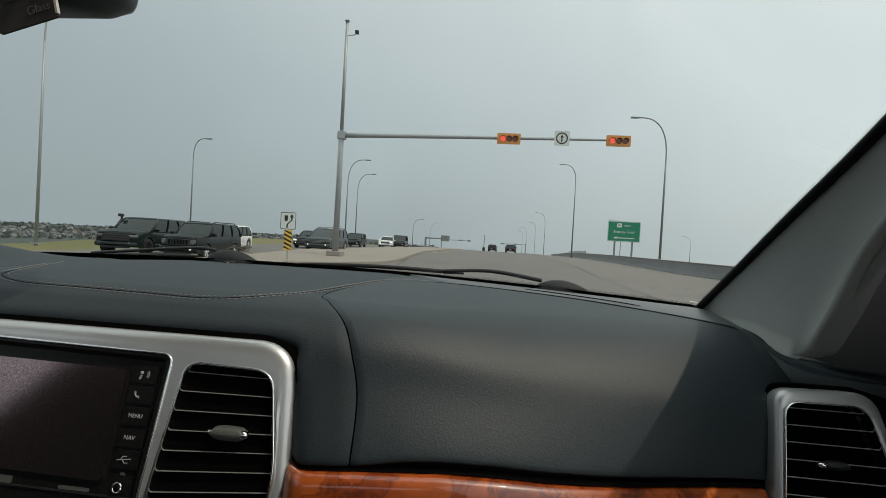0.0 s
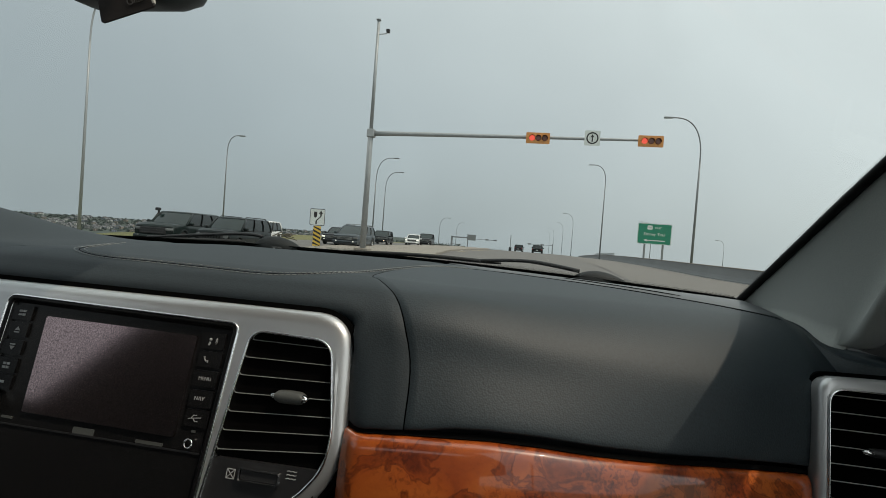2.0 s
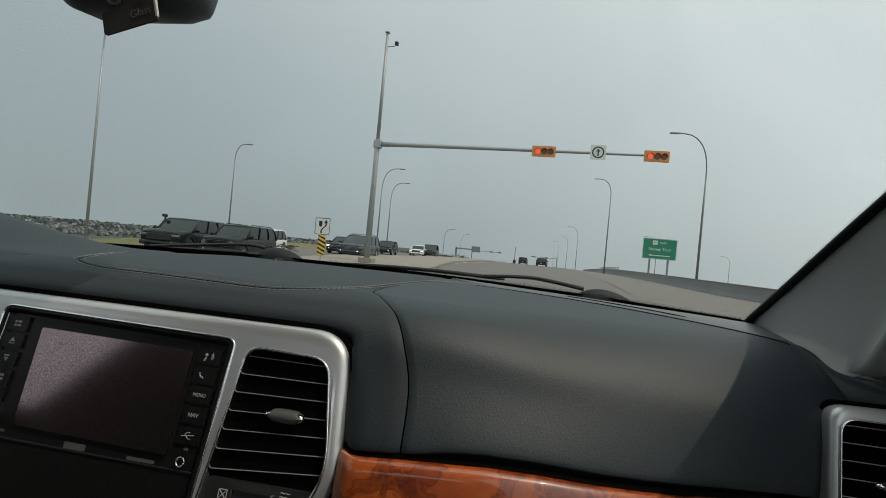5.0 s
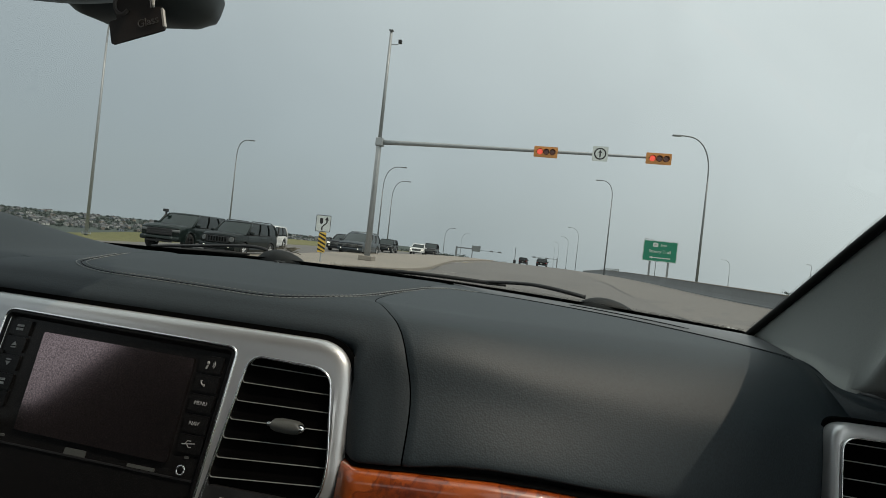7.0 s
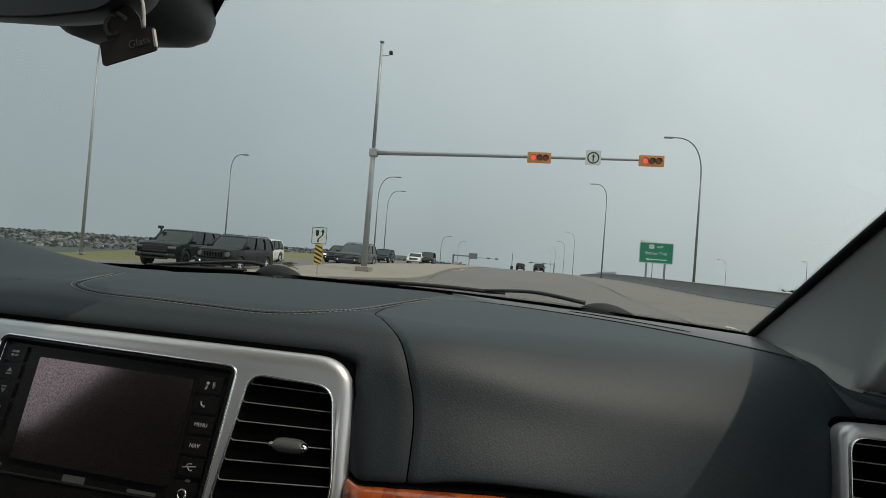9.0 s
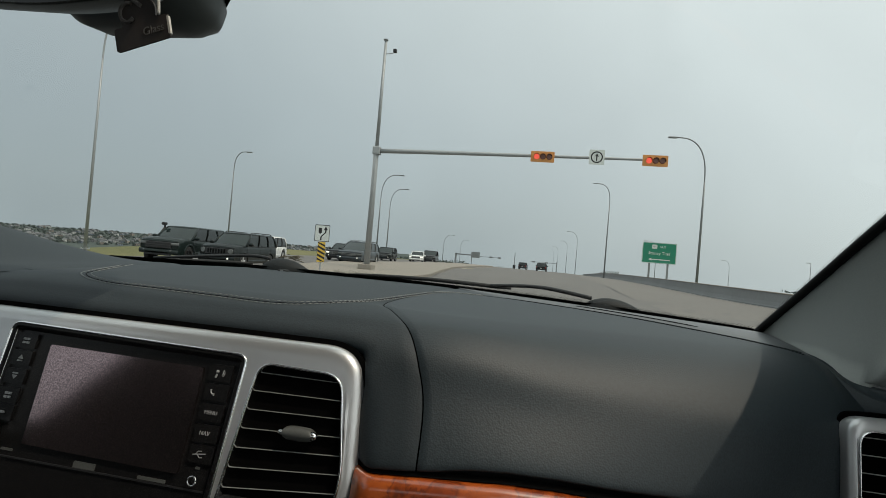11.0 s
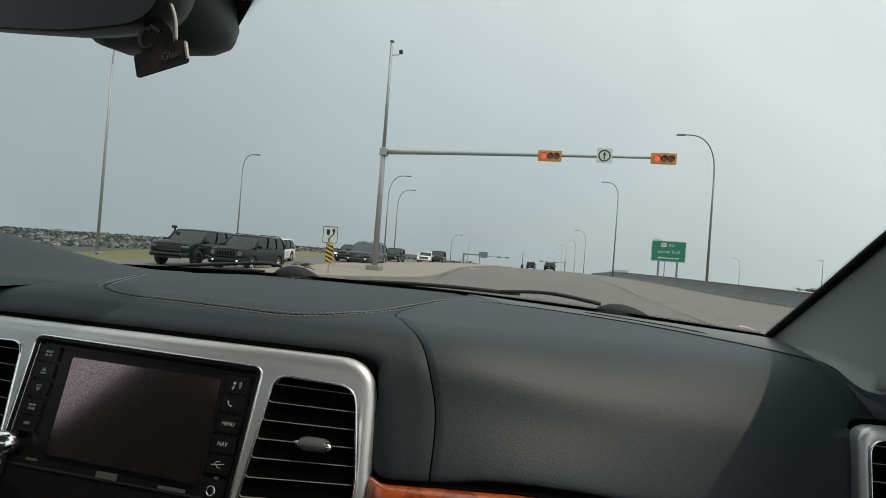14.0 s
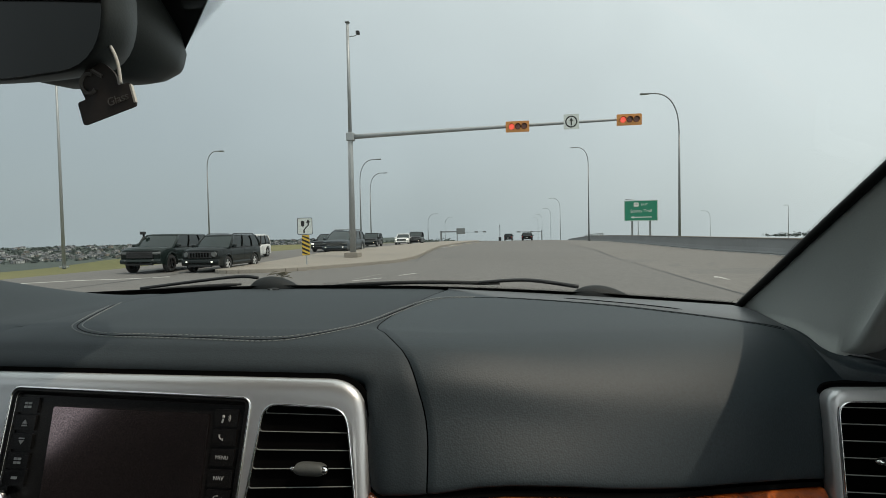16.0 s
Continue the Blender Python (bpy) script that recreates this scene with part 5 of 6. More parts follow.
street_lamp(13.95, 44.0, 12.65, -2.5, material=POLEDARK, radius=0.11)
street_lamp(12.45, 84.0, 15.2, -2.2, material=POLEDARK, radius=0.13)
street_lamp(14.0, 150.0, 10.9, -2.6, base=0.4)
street_lamp(15.0, 200.0, 10.2, -2.4, base=0.5)
street_lamp(15.2, 262.0, 10.0, -2.6, base=0.5)
street_lamp(16.0, 320.0, 10.0, -2.6, base=0.6)
street_lamp(-23.8, 23.2, 13.4, 2.0, radius=0.085, material=GALV)
street_lamp(-36.3, 55.0, 11.6, 1.6)
street_lamp(-18.9, 60.0, 11.0, 2.2, base=-0.2)
street_lamp(-22.0, 75.0, 11.3, 2.2, base=-0.3)
street_lamp(-22.4, 130.0, 7.0, 2.2, base=-0.3)
street_lamp(-26.0, 190.0, 8.0, 2.4, base=-0.3)
street_lamp(59.5, 160.0, 7.4, -2.0, base=-0.6, radius=0.08)
street_lamp(26.5, 110.0, 8.5, -2.0, base=-0.6, radius=0.08)
street_lamp(61.0, 120.0, 6.9, -0.4, base=-0.6, radius=0.09)


def signal_head(ob, x, z, y, lit):
    """A lying signal head with three lamps on an amber backplate."""
    bm = bmesh.new()
    prism(bm, round_rect(x - 0.60, x + 0.60, z - 0.28, z + 0.28, 0.05, 4), 0.03, Matrix.Translation((0, y, 0)))
    head = part("signal_head", bm, SIGYEL, ob, "amber backplate with three lamps in a row")
    bm = bmesh.new()
    prism(bm, round_rect(x - 0.52, x + 0.52, z - 0.18, z + 0.18, 0.03, 3), 0.16, Matrix.Translation((0, y + 0.03, 0)))
    part("signal_box", bm, SIGYEL, head)
    for k, dx in enumerate((-0.30, 0.02, 0.34)):
        lens = bmesh.new()
        bmesh.ops.create_cone(lens, cap_ends=True, segments=20, radius1=0.145, radius2=0.12, depth=0.03, matrix=Matrix.Translation((x + dx, y - 0.015, z)) @ Matrix.Rotation(radians(90), 4, "X"))
        part("lens", lens, LENS_RED if lit and k == 0 else LENS_OFF, head, "glowing red lens" if lit and k == 0 else "unlit lens")
        vis = bmesh.new()
        rows = [[(x + dx + 0.155 * math.cos(a), yy, z + 0.155 * math.sin(a)) for a in (radians(v) for v in range(-10, 191, 20))] for yy in (y, y - 0.14)]
        grid(vis, rows)
        v = part("visor", vis, SIGBLK, head)
        v.modifiers.new("thick", "SOLIDIFY").thickness = 0.008
    return head


def signal_mast(x, y, z0, height, arm_z, arm_len, heads, sign_x, rise, lit=True, scale=1.0):
    ob = thing("traffic_signal", "galvanised traffic signal mast with amber heads showing red" if lit else "galvanised traffic signal mast far along the road", "traffic light", "traffic signals", at=(x, y, z0))
    bm = bmesh.new()
    tube(bm, [(0, 0, 0.2), (0, 0, arm_z), (-0.02, 0, arm_z + 0.01)], [0.17, 0.14, 0.14], 14)
    part("pole", bm, GALV, ob, smooth=True)
    bm = bmesh.new()
    tube(bm, [(0, 0, arm_z), (0, 0, height)], [0.10, 0.075], 12)
    part("mast", bm, GALV, ob, smooth=True)
    part("foundation", boxed(-0.38, 0.38, -0.38, 0.38, -0.05, 0.22, bevel=0.03), CONCRETE, ob, "square concrete foundation")
    part("clamp", boxed(-0.18, 0.24, -0.18, 0.18, arm_z - 0.22, arm_z + 0.22, bevel=0.04), GALV, ob)
    bm = bmesh.new()
    n = 14
    tube(bm, [(0.15 + (arm_len - 0.15) * k / n, 0, arm_z + rise * (k / n) ** 0.8) for k in range(n + 1)], [0.13 - 0.075 * k / n for k in range(n + 1)], 12)
    part("mast_arm", bm, GALV, ob, smooth=True)
    for hx in heads:
        signal_head(ob, hx, arm_z + rise * (hx / arm_len) ** 0.8 - 0.09, -0.26, lit)
        u = arm_z + rise * (hx / arm_len) ** 0.8
        part("bracket", boxed(hx - 0.06, hx + 0.06, -0.10, 0.0, u - 0.12, u + 0.12), GALV, ob)
    if sign_x:
        u = arm_z + rise * (sign_x / arm_len) ** 0.8
        bm = bmesh.new()
        prism(bm, round_rect(sign_x - 0.38, sign_x + 0.38, u - 0.38, u + 0.38, 0.05, 4), 0.012, Matrix.Translation((0, -0.2, 0)))
        sg = part("straight_sign", bm, SIGNW, ob, "white sign with a black ringed arrow")
        bm = bmesh.new()
        pts = [(sign_x + 0.30 * math.cos(a), -0.203, u + 0.30 * math.sin(a)) for a in (2 * math.pi * q / 32 for q in range(33))]
        inner = [(sign_x + 0.235 * math.cos(a), -0.203, u + 0.235 * math.sin(a)) for a in (2 * math.pi * q / 32 for q in range(33))]
        grid(bm, [pts, inner])
        part("printed_ring", bm, SIGNINK, sg)
        bm = bmesh.new()
        prism(bm, [(sign_x + px, u + pz) for px, pz in ((-0.032, -0.19), (0.032, -0.19), (0.032, 0.05), (0.10, 0.03), (0, 0.20), (-0.10, 0.03), (-0.032, 0.05))], 0.002, Matrix.Translation((0, -0.205, 0)))
        part("printed_arrow", bm, SIGNINK, sg)
    bm = bmesh.new()
    tube(bm, [(0, 0, height - 0.75), (0.42, 0, height - 0.72), (0.52, 0, height - 0.66)], 0.025, 6)
    part("camera_bracket", bm, GALV, ob)
    part("detector", boxed(0.48, 0.66, -0.1, 0.1, height - 0.66, height - 0.48, bevel=0.02), BLACK, ob)
    part("cap", boxed(-0.11, 0.11, -0.11, 0.11, height, height + 0.06, bevel=0.01), POLEDARK, ob)
    return ob


signal_mast(-8.68, 26.0, 0.20, 12.63, 6.50, 15.15, (9.0, 14.5), 11.7, 0.24)


def keep_right(x, y):
    ob = thing("divider_sign", "white sign with a shield and curved arrow above striped marker", "road sign", at=(x, y, gz(y) + 0.15))
    bm = bmesh.new()
    tube(bm, [(0, 0.04, 0), (0, 0.04, 2.0)], 0.035, 8)
    part("post", bm, GALV, ob)
    bm = bmesh.new()
    prism(bm, round_rect(-0.38, 0.34, 1.36, 2.12, 0.05, 4), 0.01)
    s = part("sign_plate", bm, SIGNW, ob, "white plate with a shield and a curved arrow")
    bm = bmesh.new()
    prism(bm, round_poly([(-0.20, 1.98), (-0.20, 1.76), (-0.12, 1.70), (-0.04, 1.76), (-0.04, 1.98)], [0.02, 0.03, 0.03, 0.03, 0.02], 3), 0.002, Matrix.Translation((0, -0.003, 0)))
    part("printed_shield", bm, SIGNINK, s)
    bm = bmesh.new()
    ring(bm, round_rect(-0.38, 0.34, 1.36, 2.12, 0.05, 4), round_rect(-0.355, 0.315, 1.385, 2.095, 0.04, 4), Matrix(), [(0, 0.003), (1, 0.003)])
    part("printed_border", bm, SIGNINK, s)
    bm = bmesh.new()
    pts = catmull([(-0.06, 0, 1.42), (-0.06, 0, 1.56), (0.04, 0, 1.68), (0.14, 0, 1.78), (0.14, 0, 1.92)], 5)
    grid(bm, [[(p.x - 0.035, -0.004, p.z) for p in pts], [(p.x + 0.035, -0.004, p.z) for p in pts]])
    part("printed_arrow", bm, SIGNINK, s)
    bm = bmesh.new()
    prism(bm, [(0.04, 1.90), (0.24, 1.90), (0.14, 2.05)], 0.002, Matrix.Translation((0, -0.0045, 0)))
    part("arrow_head", bm, SIGNINK, s)
    bm = bmesh.new()
    prism(bm, round_rect(-0.18, 0.18, 0.42, 1.34, 0.03, 3), 0.01)
    m = part("hazard_marker", bm, SIGNYEL, ob, "yellow marker with black slanting stripes")
    for k in range(5):
        z = 0.46 + 0.19 * k
        bm = bmesh.new()
        prism(bm, [(-0.18, z + 0.06), (0.18, z - 0.10 if z > 0.55 else z - 0.03), (0.18, z - 0.01), (-0.18, min(1.33, z + 0.155))], 0.002, Matrix.Translation((0, -0.003, 0)))
        part("stripe", bm, SIGNINK, m)
    return ob


keep_right(-9.29, 21.2)


def guide_sign(x, y, z0, w, h, name_line, direction):
    ob = thing("direction_sign", "green road sign with white lettering and an arrow", "road sign", at=(x, y, z0))
    for px in (w * 0.24, w * 0.78):
        bm = bmesh.new()
        box(bm, px - 0.09, px + 0.09, 0.05, 0.2, -2.6, 1.0)
        part("post", bm, POLEDARK, ob)
    bm = bmesh.new()
    prism(bm, round_rect(0, w, 0, h, 0.08, 4), 0.04)
    s = part("sign_panel", bm, SIGNG, ob)
    bm = bmesh.new()
    ring(bm, round_rect(0.02, w - 0.02, 0.02, h - 0.02, 0.07, 4), round_rect(0.06, w - 0.06, 0.06, h - 0.06, 0.05, 4), Matrix(), [(0, 0.006), (1, 0.006)])
    part("white_border", bm, SIGNW, s)
    bm = bmesh.new()
    prism(bm, round_rect(w * 0.28, w * 0.43, h * 0.70, h * 0.90, 0.08, 4), 0.004, Matrix.Translation((0, -0.008, 0)))
    shield = part("route_shield", bm, SIGNW, s)
    lettering("print", "201", h * 0.11, SIGNINK, shield, Matrix.Translation((w * 0.355, -0.016, h * 0.80)) @ UPRIGHT)
    lettering("print", "EAST", h * 0.14, SIGNW, s, Matrix.Translation((w * 0.60, -0.008, h * 0.79)) @ UPRIGHT)
    lettering("print", name_line, h * 0.205, SIGNW, s, Matrix.Translation((w * 0.5, -0.008, h * 0.48)) @ UPRIGHT)
    bm = bmesh.new()
    az = h * 0.18
    prism(bm, [(w * 0.18, az), (w * 0.30, az + 0.16), (w * 0.27, az + 0.05), (w * 0.82, az + 0.05), (w * 0.82, az - 0.05), (w * 0.27, az - 0.05), (w * 0.30, az - 0.16)], 0.004, Matrix.Translation((0, -0.008, 0)))
    part("printed_arrow", bm, SIGNW, s)
    return ob


guide_sign(12.4, 57.5, 2.35, 3.55, 2.28, "Stoney Trail", "left")

# far gantry and signals
gantry = thing("sign_gantry", "distant steel gantry carrying road signs seen from behind", "sign gantry")
gy = 110.0
for nm, dims in (("post", (-16.2, -15.8, gy, gy + 0.3, -1.0, 1.95)), ("beam", (-16.0, -10.8, gy, gy + 0.3, 1.6, 1.88))):
    part(nm, boxed(*dims), POLEDARK, gantry)
part("sign_back", boxed(-12.5, -10.6, gy - 0.1, gy, 1.2, 2.5), SIGNBACK, gantry)
far_sig = thing("traffic_signal", "small distant traffic signal arm over the road", "traffic light", "traffic signals")
part("pole", boxed(-13.6, -13.4, 120, 120.2, -1.2, 1.75), POLEDARK, far_sig)
part("mast_arm", boxed(-13.5, -6.6, 120, 120.12, 1.55, 1.65), POLEDARK, far_sig)
for x in (-9.2, -7.2):
    part("signal_head", boxed(x, x + 0.8, 119.8, 120, 1.45, 1.80), SIGNBACK, far_sig)
far_sig2 = thing("traffic_signal", "small distant traffic signal arm above queueing cars", "traffic light", "traffic signals")
part("pole", boxed(9.0, 9.2, 160, 160.2, -2.0, 1.9), POLEDARK, far_sig2)
part("mast_arm", boxed(1.0, 9.1, 160, 160.12, 1.4, 1.52), POLEDARK, far_sig2)
for x in (1.4, 5.4):
    part("signal_head", boxed(x, x + 1.0, 159.8, 160, 1.25, 1.67), SIGNBACK, far_sig2)
post = thing("marker_post", "thin dark post at the crest of the road", "post", at=(-2.7, 105, -0.1))
part("pole", boxed(-0.07, 0.07, -0.07, 0.07, -1, 3.1), POLEDARK, post)
part("box", boxed(-0.28, 0.28, -0.2, 0.2, -0.6, 0.5, bevel=0.04), BLACK, post)


# ---- vehicles ----
def wheel(parent, x, y, r, side, rim_mat, w=0.22):
    bm = bmesh.new()
    rows = []
    prof = [(0.60, -0.5), (0.92, -0.5), (1.0, -0.36), (1.0, 0.36), (0.92, 0.5), (0.60, 0.5)]
    for rr, d in prof:
        rows.append([(x + d * w, y + rr * r * math.cos(a), r + rr * r * math.sin(a)) for a in (2 * math.pi * q / 22 for q in range(22))])
    grid(bm, rows, True)
    bmesh.ops.recalc_face_normals(bm, faces=bm.faces)
    t = part("wheel", bm, TYRE, parent, smooth=True)
    bm = bmesh.new()
    xo = x + side * w * 0.42
    for k in range(5):
        a = 2 * math.pi * k / 5 + 0.3
        pts = [Vector((xo, y + q * r * math.cos(a + da), r + q * r * math.sin(a + da))) for q, da in ((0.12, -0.5), (0.60, -0.20), (0.60, 0.20), (0.12, 0.5))]
        va = [bm.verts.new(p) for p in pts]
        vb = [bm.verts.new(p - Vector((side * 0.03, 0, 0))) for p in pts]
        bm.faces.new(va)
        for i in range(4):
            bm.faces.new((va[i], va[(i + 1) % 4], vb[(i + 1) % 4], vb[i]))
    for rr0, rr1 in ((0.56, 0.64),):
        grid(bm, [[(xo, y + rr * r * math.cos(a), r + rr * r * math.sin(a)) for a in (2 * math.pi * q / 24 for q in range(24))] for rr in (rr0, rr1)], True)
    bmesh.ops.create_cone(bm, cap_ends=True, segments=12, radius1=0.16 * r, radius2=0.16 * r, depth=0.03, matrix=Matrix.Translation((xo, y, r)) @ Matrix.Rotation(radians(90), 4, "Y"))
    part("rim", bm, rim_mat, t)
    bm = bmesh.new()
    bmesh.ops.create_circle(bm, cap_ends=True, segments=20, radius=0.58 * r, matrix=Matrix.Translation((xo - side * 0.05, y, r)) @ Matrix.Rotation(radians(90), 4, "Y"))
    part("brake_disc", bm, BLACK, t)
    return t


def cross_bar(x0, x1, y0, y1, z0, z1, round_by=0.02, n=14):
    """A bar across a car, with a rounded section, in short lengths, so that it can follow the nose's bow."""
    sec = round_rect(y0, y1, z0, z1, min(round_by, (y1 - y0) * 0.45, (z1 - z0) * 0.45), 3)
    bm = bmesh.new()
    vs = grid(bm, [[(x0 + (x1 - x0) * k / n, a, b) for a, b in sec] for k in range(n + 1)], True)
    bm.faces.new(vs[0])
    bm.faces.new(vs[-1])
    bmesh.ops.recalc_face_normals(bm, faces=bm.faces)
    return bm


def vehicle(name, label, category, x, y, turn, L, W, H, body_mat, belt=0.56, hood=0.27, nose=0.60, screen=0.14, tail=0.06, rear_len=0.0, r=0.35, clear=0.24,
            lamps="block", rim=ALLOY, lit=False, rack=False, cladding=False, group="vehicles in traffic", bow=0.16, crown=0.055):
    """A car with its nose at local -y. Lengths as shares of L and H."""
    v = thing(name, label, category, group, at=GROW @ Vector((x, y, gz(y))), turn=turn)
    TRAFFIC.append(v)
    zb, zn, hw = belt * H, nose * H * 0.98, W / 2
    y0, y1 = -L / 2, L / 2
    yh, yt = y0 + hood * L, y1 - rear_len * L

    def shaped(p):
        """Plan bow of nose and tail, and sides that lean in above and below the waist."""
        u = abs(p.x) / hw
        front, back_end = 1 - smooth(y0, y0 + 0.30 * L, p.y), smooth(y1 - 0.14 * L, y1, p.y)
        lean = 1 - 0.05 * max(0.0, (0.42 * H - p.z) / (0.42 * H)) ** 2 - 0.045 * max(0.0, (p.z - 0.40 * H) / (0.3 * H)) ** 2 * (p.z < zb + 0.05)
        return Vector((p.x * lean, p.y + bow * u ** 2.6 * front - 0.10 * u ** 3 * back_end, p.z))

    def piece(nm, bm, material, parent=v, lb="", smoothed=False, split=0):
        for q in bm.verts:
            q.co = shaped(q.co)
        ob = part(nm, bm, material, parent, lb, smooth=smoothed)
        if split:
            ob.modifiers.new("edges", "EDGE_SPLIT").split_angle = radians(split)
        return ob

    axles = (y0 + 0.185 * L, y1 - 0.20 * L)
    # lower body: bottom line, upper line and width along the car
    keys = [(y0, clear + 0.10, zn * 0.80, 0.93), (y0 + 0.012 * L, clear + 0.02, zn * 0.91, 0.965), (y0 + 0.05 * L, clear, zn * 0.985, 0.985), (y0 + 0.13 * L, clear - 0.02, zn * 1.015, 1.0), (yh, clear - 0.02, zb + 0.01, 1.0),
            ((yh + yt) / 2, clear - 0.02, zb + 0.03, 1.0), (yt, clear, zb + 0.04, 0.995), (y1 - 0.02 * L, clear + 0.02, zb * (1.0 if rear_len < 0.05 else 0.98), 0.97), (y1, clear + 0.14, zb * 0.95, 0.93)]
    line_keys = np.array(keys)
    stations = sorted(set(np.round(np.linspace(y0, y1, 46), 4)) | {round(a + r * 1.2 * math.cos(math.pi * k / 12), 4) for a in axles for k in range(13)} | {round(q[0], 4) for q in keys})
    rows = []
    for yy in stations:
        zl, zt, w = (float(np.interp(yy, line_keys[:, 0], line_keys[:, c])) for c in (1, 2, 3))
        w *= hw
        za = zl
        for ay in axles:
            d = abs(yy - ay)
            if d <= r * 1.2:
                za = max(za, r + math.sqrt(max(0.0, (r * 1.2) ** 2 - d * d)))
        on_hood = 1 - smooth(yh - 0.03 * L, yh, yy)
        half = []
        for u, share in ((1.0, 0.0), (1.0, 0.16), (1.0, 0.40), (1.0, 0.62), (0.995, 0.80), (0.975, 0.93), (0.93, 0.99)):
            half.append((w * u, za + (zt - za) * share))
        for u, up in ((0.84, 0.30), (0.62, 0.72), (0.32, 0.93), (0.0, 1.0)):
            half.append((w * u, zt + crown * up * (0.35 + 0.65 * on_hood)))
        rows.append([Vector((-a, yy, b)) for a, b in half] + [Vector((a, yy, b)) for a, b in reversed(half[:-1])])
    bm = bmesh.new()
    vs = grid(bm, rows)
    bm.faces.new(vs[0])
    bm.faces.new(vs[-1])
    bmesh.ops.recalc_face_normals(bm, faces=bm.faces)
    piece("body", bm, body_mat, smoothed=True, split=32)
    piece("underbody", boxed(-hw * 0.84, hw * 0.84, y0 + 0.05 * L, y1 - 0.05 * L, clear, zb * 0.85), BLACK)
    # cabin: glass between the waist and the roof, bowed in plan
    ys0, ys1, ye1, ye0 = yh - 0.03 * L, yh + screen * L, yt - tail * L, yt - 0.005 * L

    def cab(z, yy0, yy1, w):
        fore = [Vector((w * u, yy0 + 0.17 * abs(u) ** 2.2, z)) for u in (-1, -0.85, -0.6, -0.3, 0, 0.3, 0.6, 0.85, 1)]
        aft = [Vector((w * u, yy1 - 0.09 * abs(u) ** 2.5, z)) for u in (1, 0.7, 0.35, 0, -0.35, -0.7, -1)]
        return fore + aft

    lower, middle, upper = cab(zb, ys0, ye0, hw * 0.925), cab(zb + (H - zb) * 0.5, ys0 + (ys1 - ys0) * 0.52, ye0 + (ye1 - ye0) * 0.42, hw * 0.885), cab(H - 0.075, ys1, ye1, hw * 0.795)
    for nm, ids, gl, lb in (("windscreen", range(0, 9), WINDGLASS, "sky-reflecting glass"), ("side_glass", (8, 9), CARGLASS, "dark tinted glass"), ("rear_glass", range(9, 16), CARGLASS, "dark tinted glass"), ("side_glass", (15, 0), CARGLASS, "dark tinted glass")):
        bm = bmesh.new()
        grid(bm, [[lv[i] for i in ids] for lv in (lower, middle, upper)])
        bmesh.ops.recalc_face_normals(bm, faces=bm.faces)
        part(nm, bm, gl, v, lb, smooth=True)
    roof_rows = [cab(H - 0.085, ys1 - 0.025, ye1 + 0.02, hw * 0.812), cab(H - 0.05, ys1 - 0.005, ye1 + 0.015, hw * 0.80), cab(H - 0.025, ys1 + 0.05, ye1 - 0.03, hw * 0.74), cab(H - 0.008, ys1 + 0.16, ye1 - 0.14, hw * 0.58), cab(H, ys1 + 0.34, ye1 - 0.34, hw * 0.32)]
    bm = bmesh.new()
    vs = grid(bm, roof_rows, True)
    bm.faces.new(vs[-1])
    bmesh.ops.recalc_face_normals(bm, faces=bm.faces)
    part("roof", bm, body_mat, v, smooth=True)
    for i in (0, 8, 9, 15):
        bm = bmesh.new()
        tube(bm, [lower[i], middle[i], upper[i]], [0.060, 0.052, 0.045], 8)
        part("roof_post", bm, body_mat, v, smooth=True)
    for side, (i, j) in ((-1, (0, 15)), (1, (8, 9))):
        out = Vector((side * 0.008, 0, 0))
        for u in ((0.36, 0.70) if rear_len < 0.05 else (0.48,)):
            bm = bmesh.new()
            tube(bm, [lv[i].lerp(lv[j], u) + out for lv in (lower, middle, upper)], 0.038, 6)
            part("door_post", bm, GAP if body_mat in (CHARCOAL, DARKGREY, BLACKCAR) else BLACK, v)
        bm = bmesh.new()
        tube(bm, [lower[i].lerp(lower[j], k / 8) + out + Vector((0, 0, 0.012)) for k in range(9)], 0.017, 6)
        part("window_trim", bm, BLACK, v)
        bm = bmesh.new()
        bmesh.ops.create_uvsphere(bm, u_segments=12, v_segments=8, radius=1.0, matrix=Matrix.Translation((side * (hw + 0.10), ys0 + 0.30, zb + 0.10)) @ Matrix.Diagonal((0.12, 0.075, 0.085, 1)))
        box(bm, side * (hw + 0.02) - 0.05, side * (hw + 0.02) + 0.05, ys0 + 0.28, ys0 + 0.33, zb + 0.02, zb + 0.08)
        part("wing_mirror", bm, BLACK if cladding else body_mat, v, smooth=True)
        for u in (0.30, 0.62):
            yy = yh + (yt - yh) * (u + 0.12)
            piece("door_handle", boxed(side * hw - 0.014, side * hw + 0.014, yy, yy + 0.17, zb * 0.85, zb * 0.85 + 0.035, bevel=0.008), body_mat)
        for u in (0.0, 0.40, 0.74):
            yy = yh + 0.03 + (yt - yh) * u
            bm = bmesh.new()
            zs = [clear + 0.16 + (zb - clear - 0.18) * k / 6 for k in range(7)]
            grid(bm, [[Vector((side * (hw + 0.002), yy + dy, z)) for z in zs] for dy in (0, 0.012)])
            piece("door_gap", bm, GAP)
        bm = bmesh.new()
        n = 18
        grid(bm, [[Vector((side * (hw + d), axles[0] + r * 1.1 + (axles[1] - axles[0] - r * 2.2) * k / n, z)) for k in range(n + 1)] for d, z in ((-0.02, clear + 0.17), (0.014, clear + 0.15), (0.016, clear + 0.03), (-0.04, clear - 0.03))])
        piece("sill", bm, BLACK if cladding else body_mat, smoothed=True)
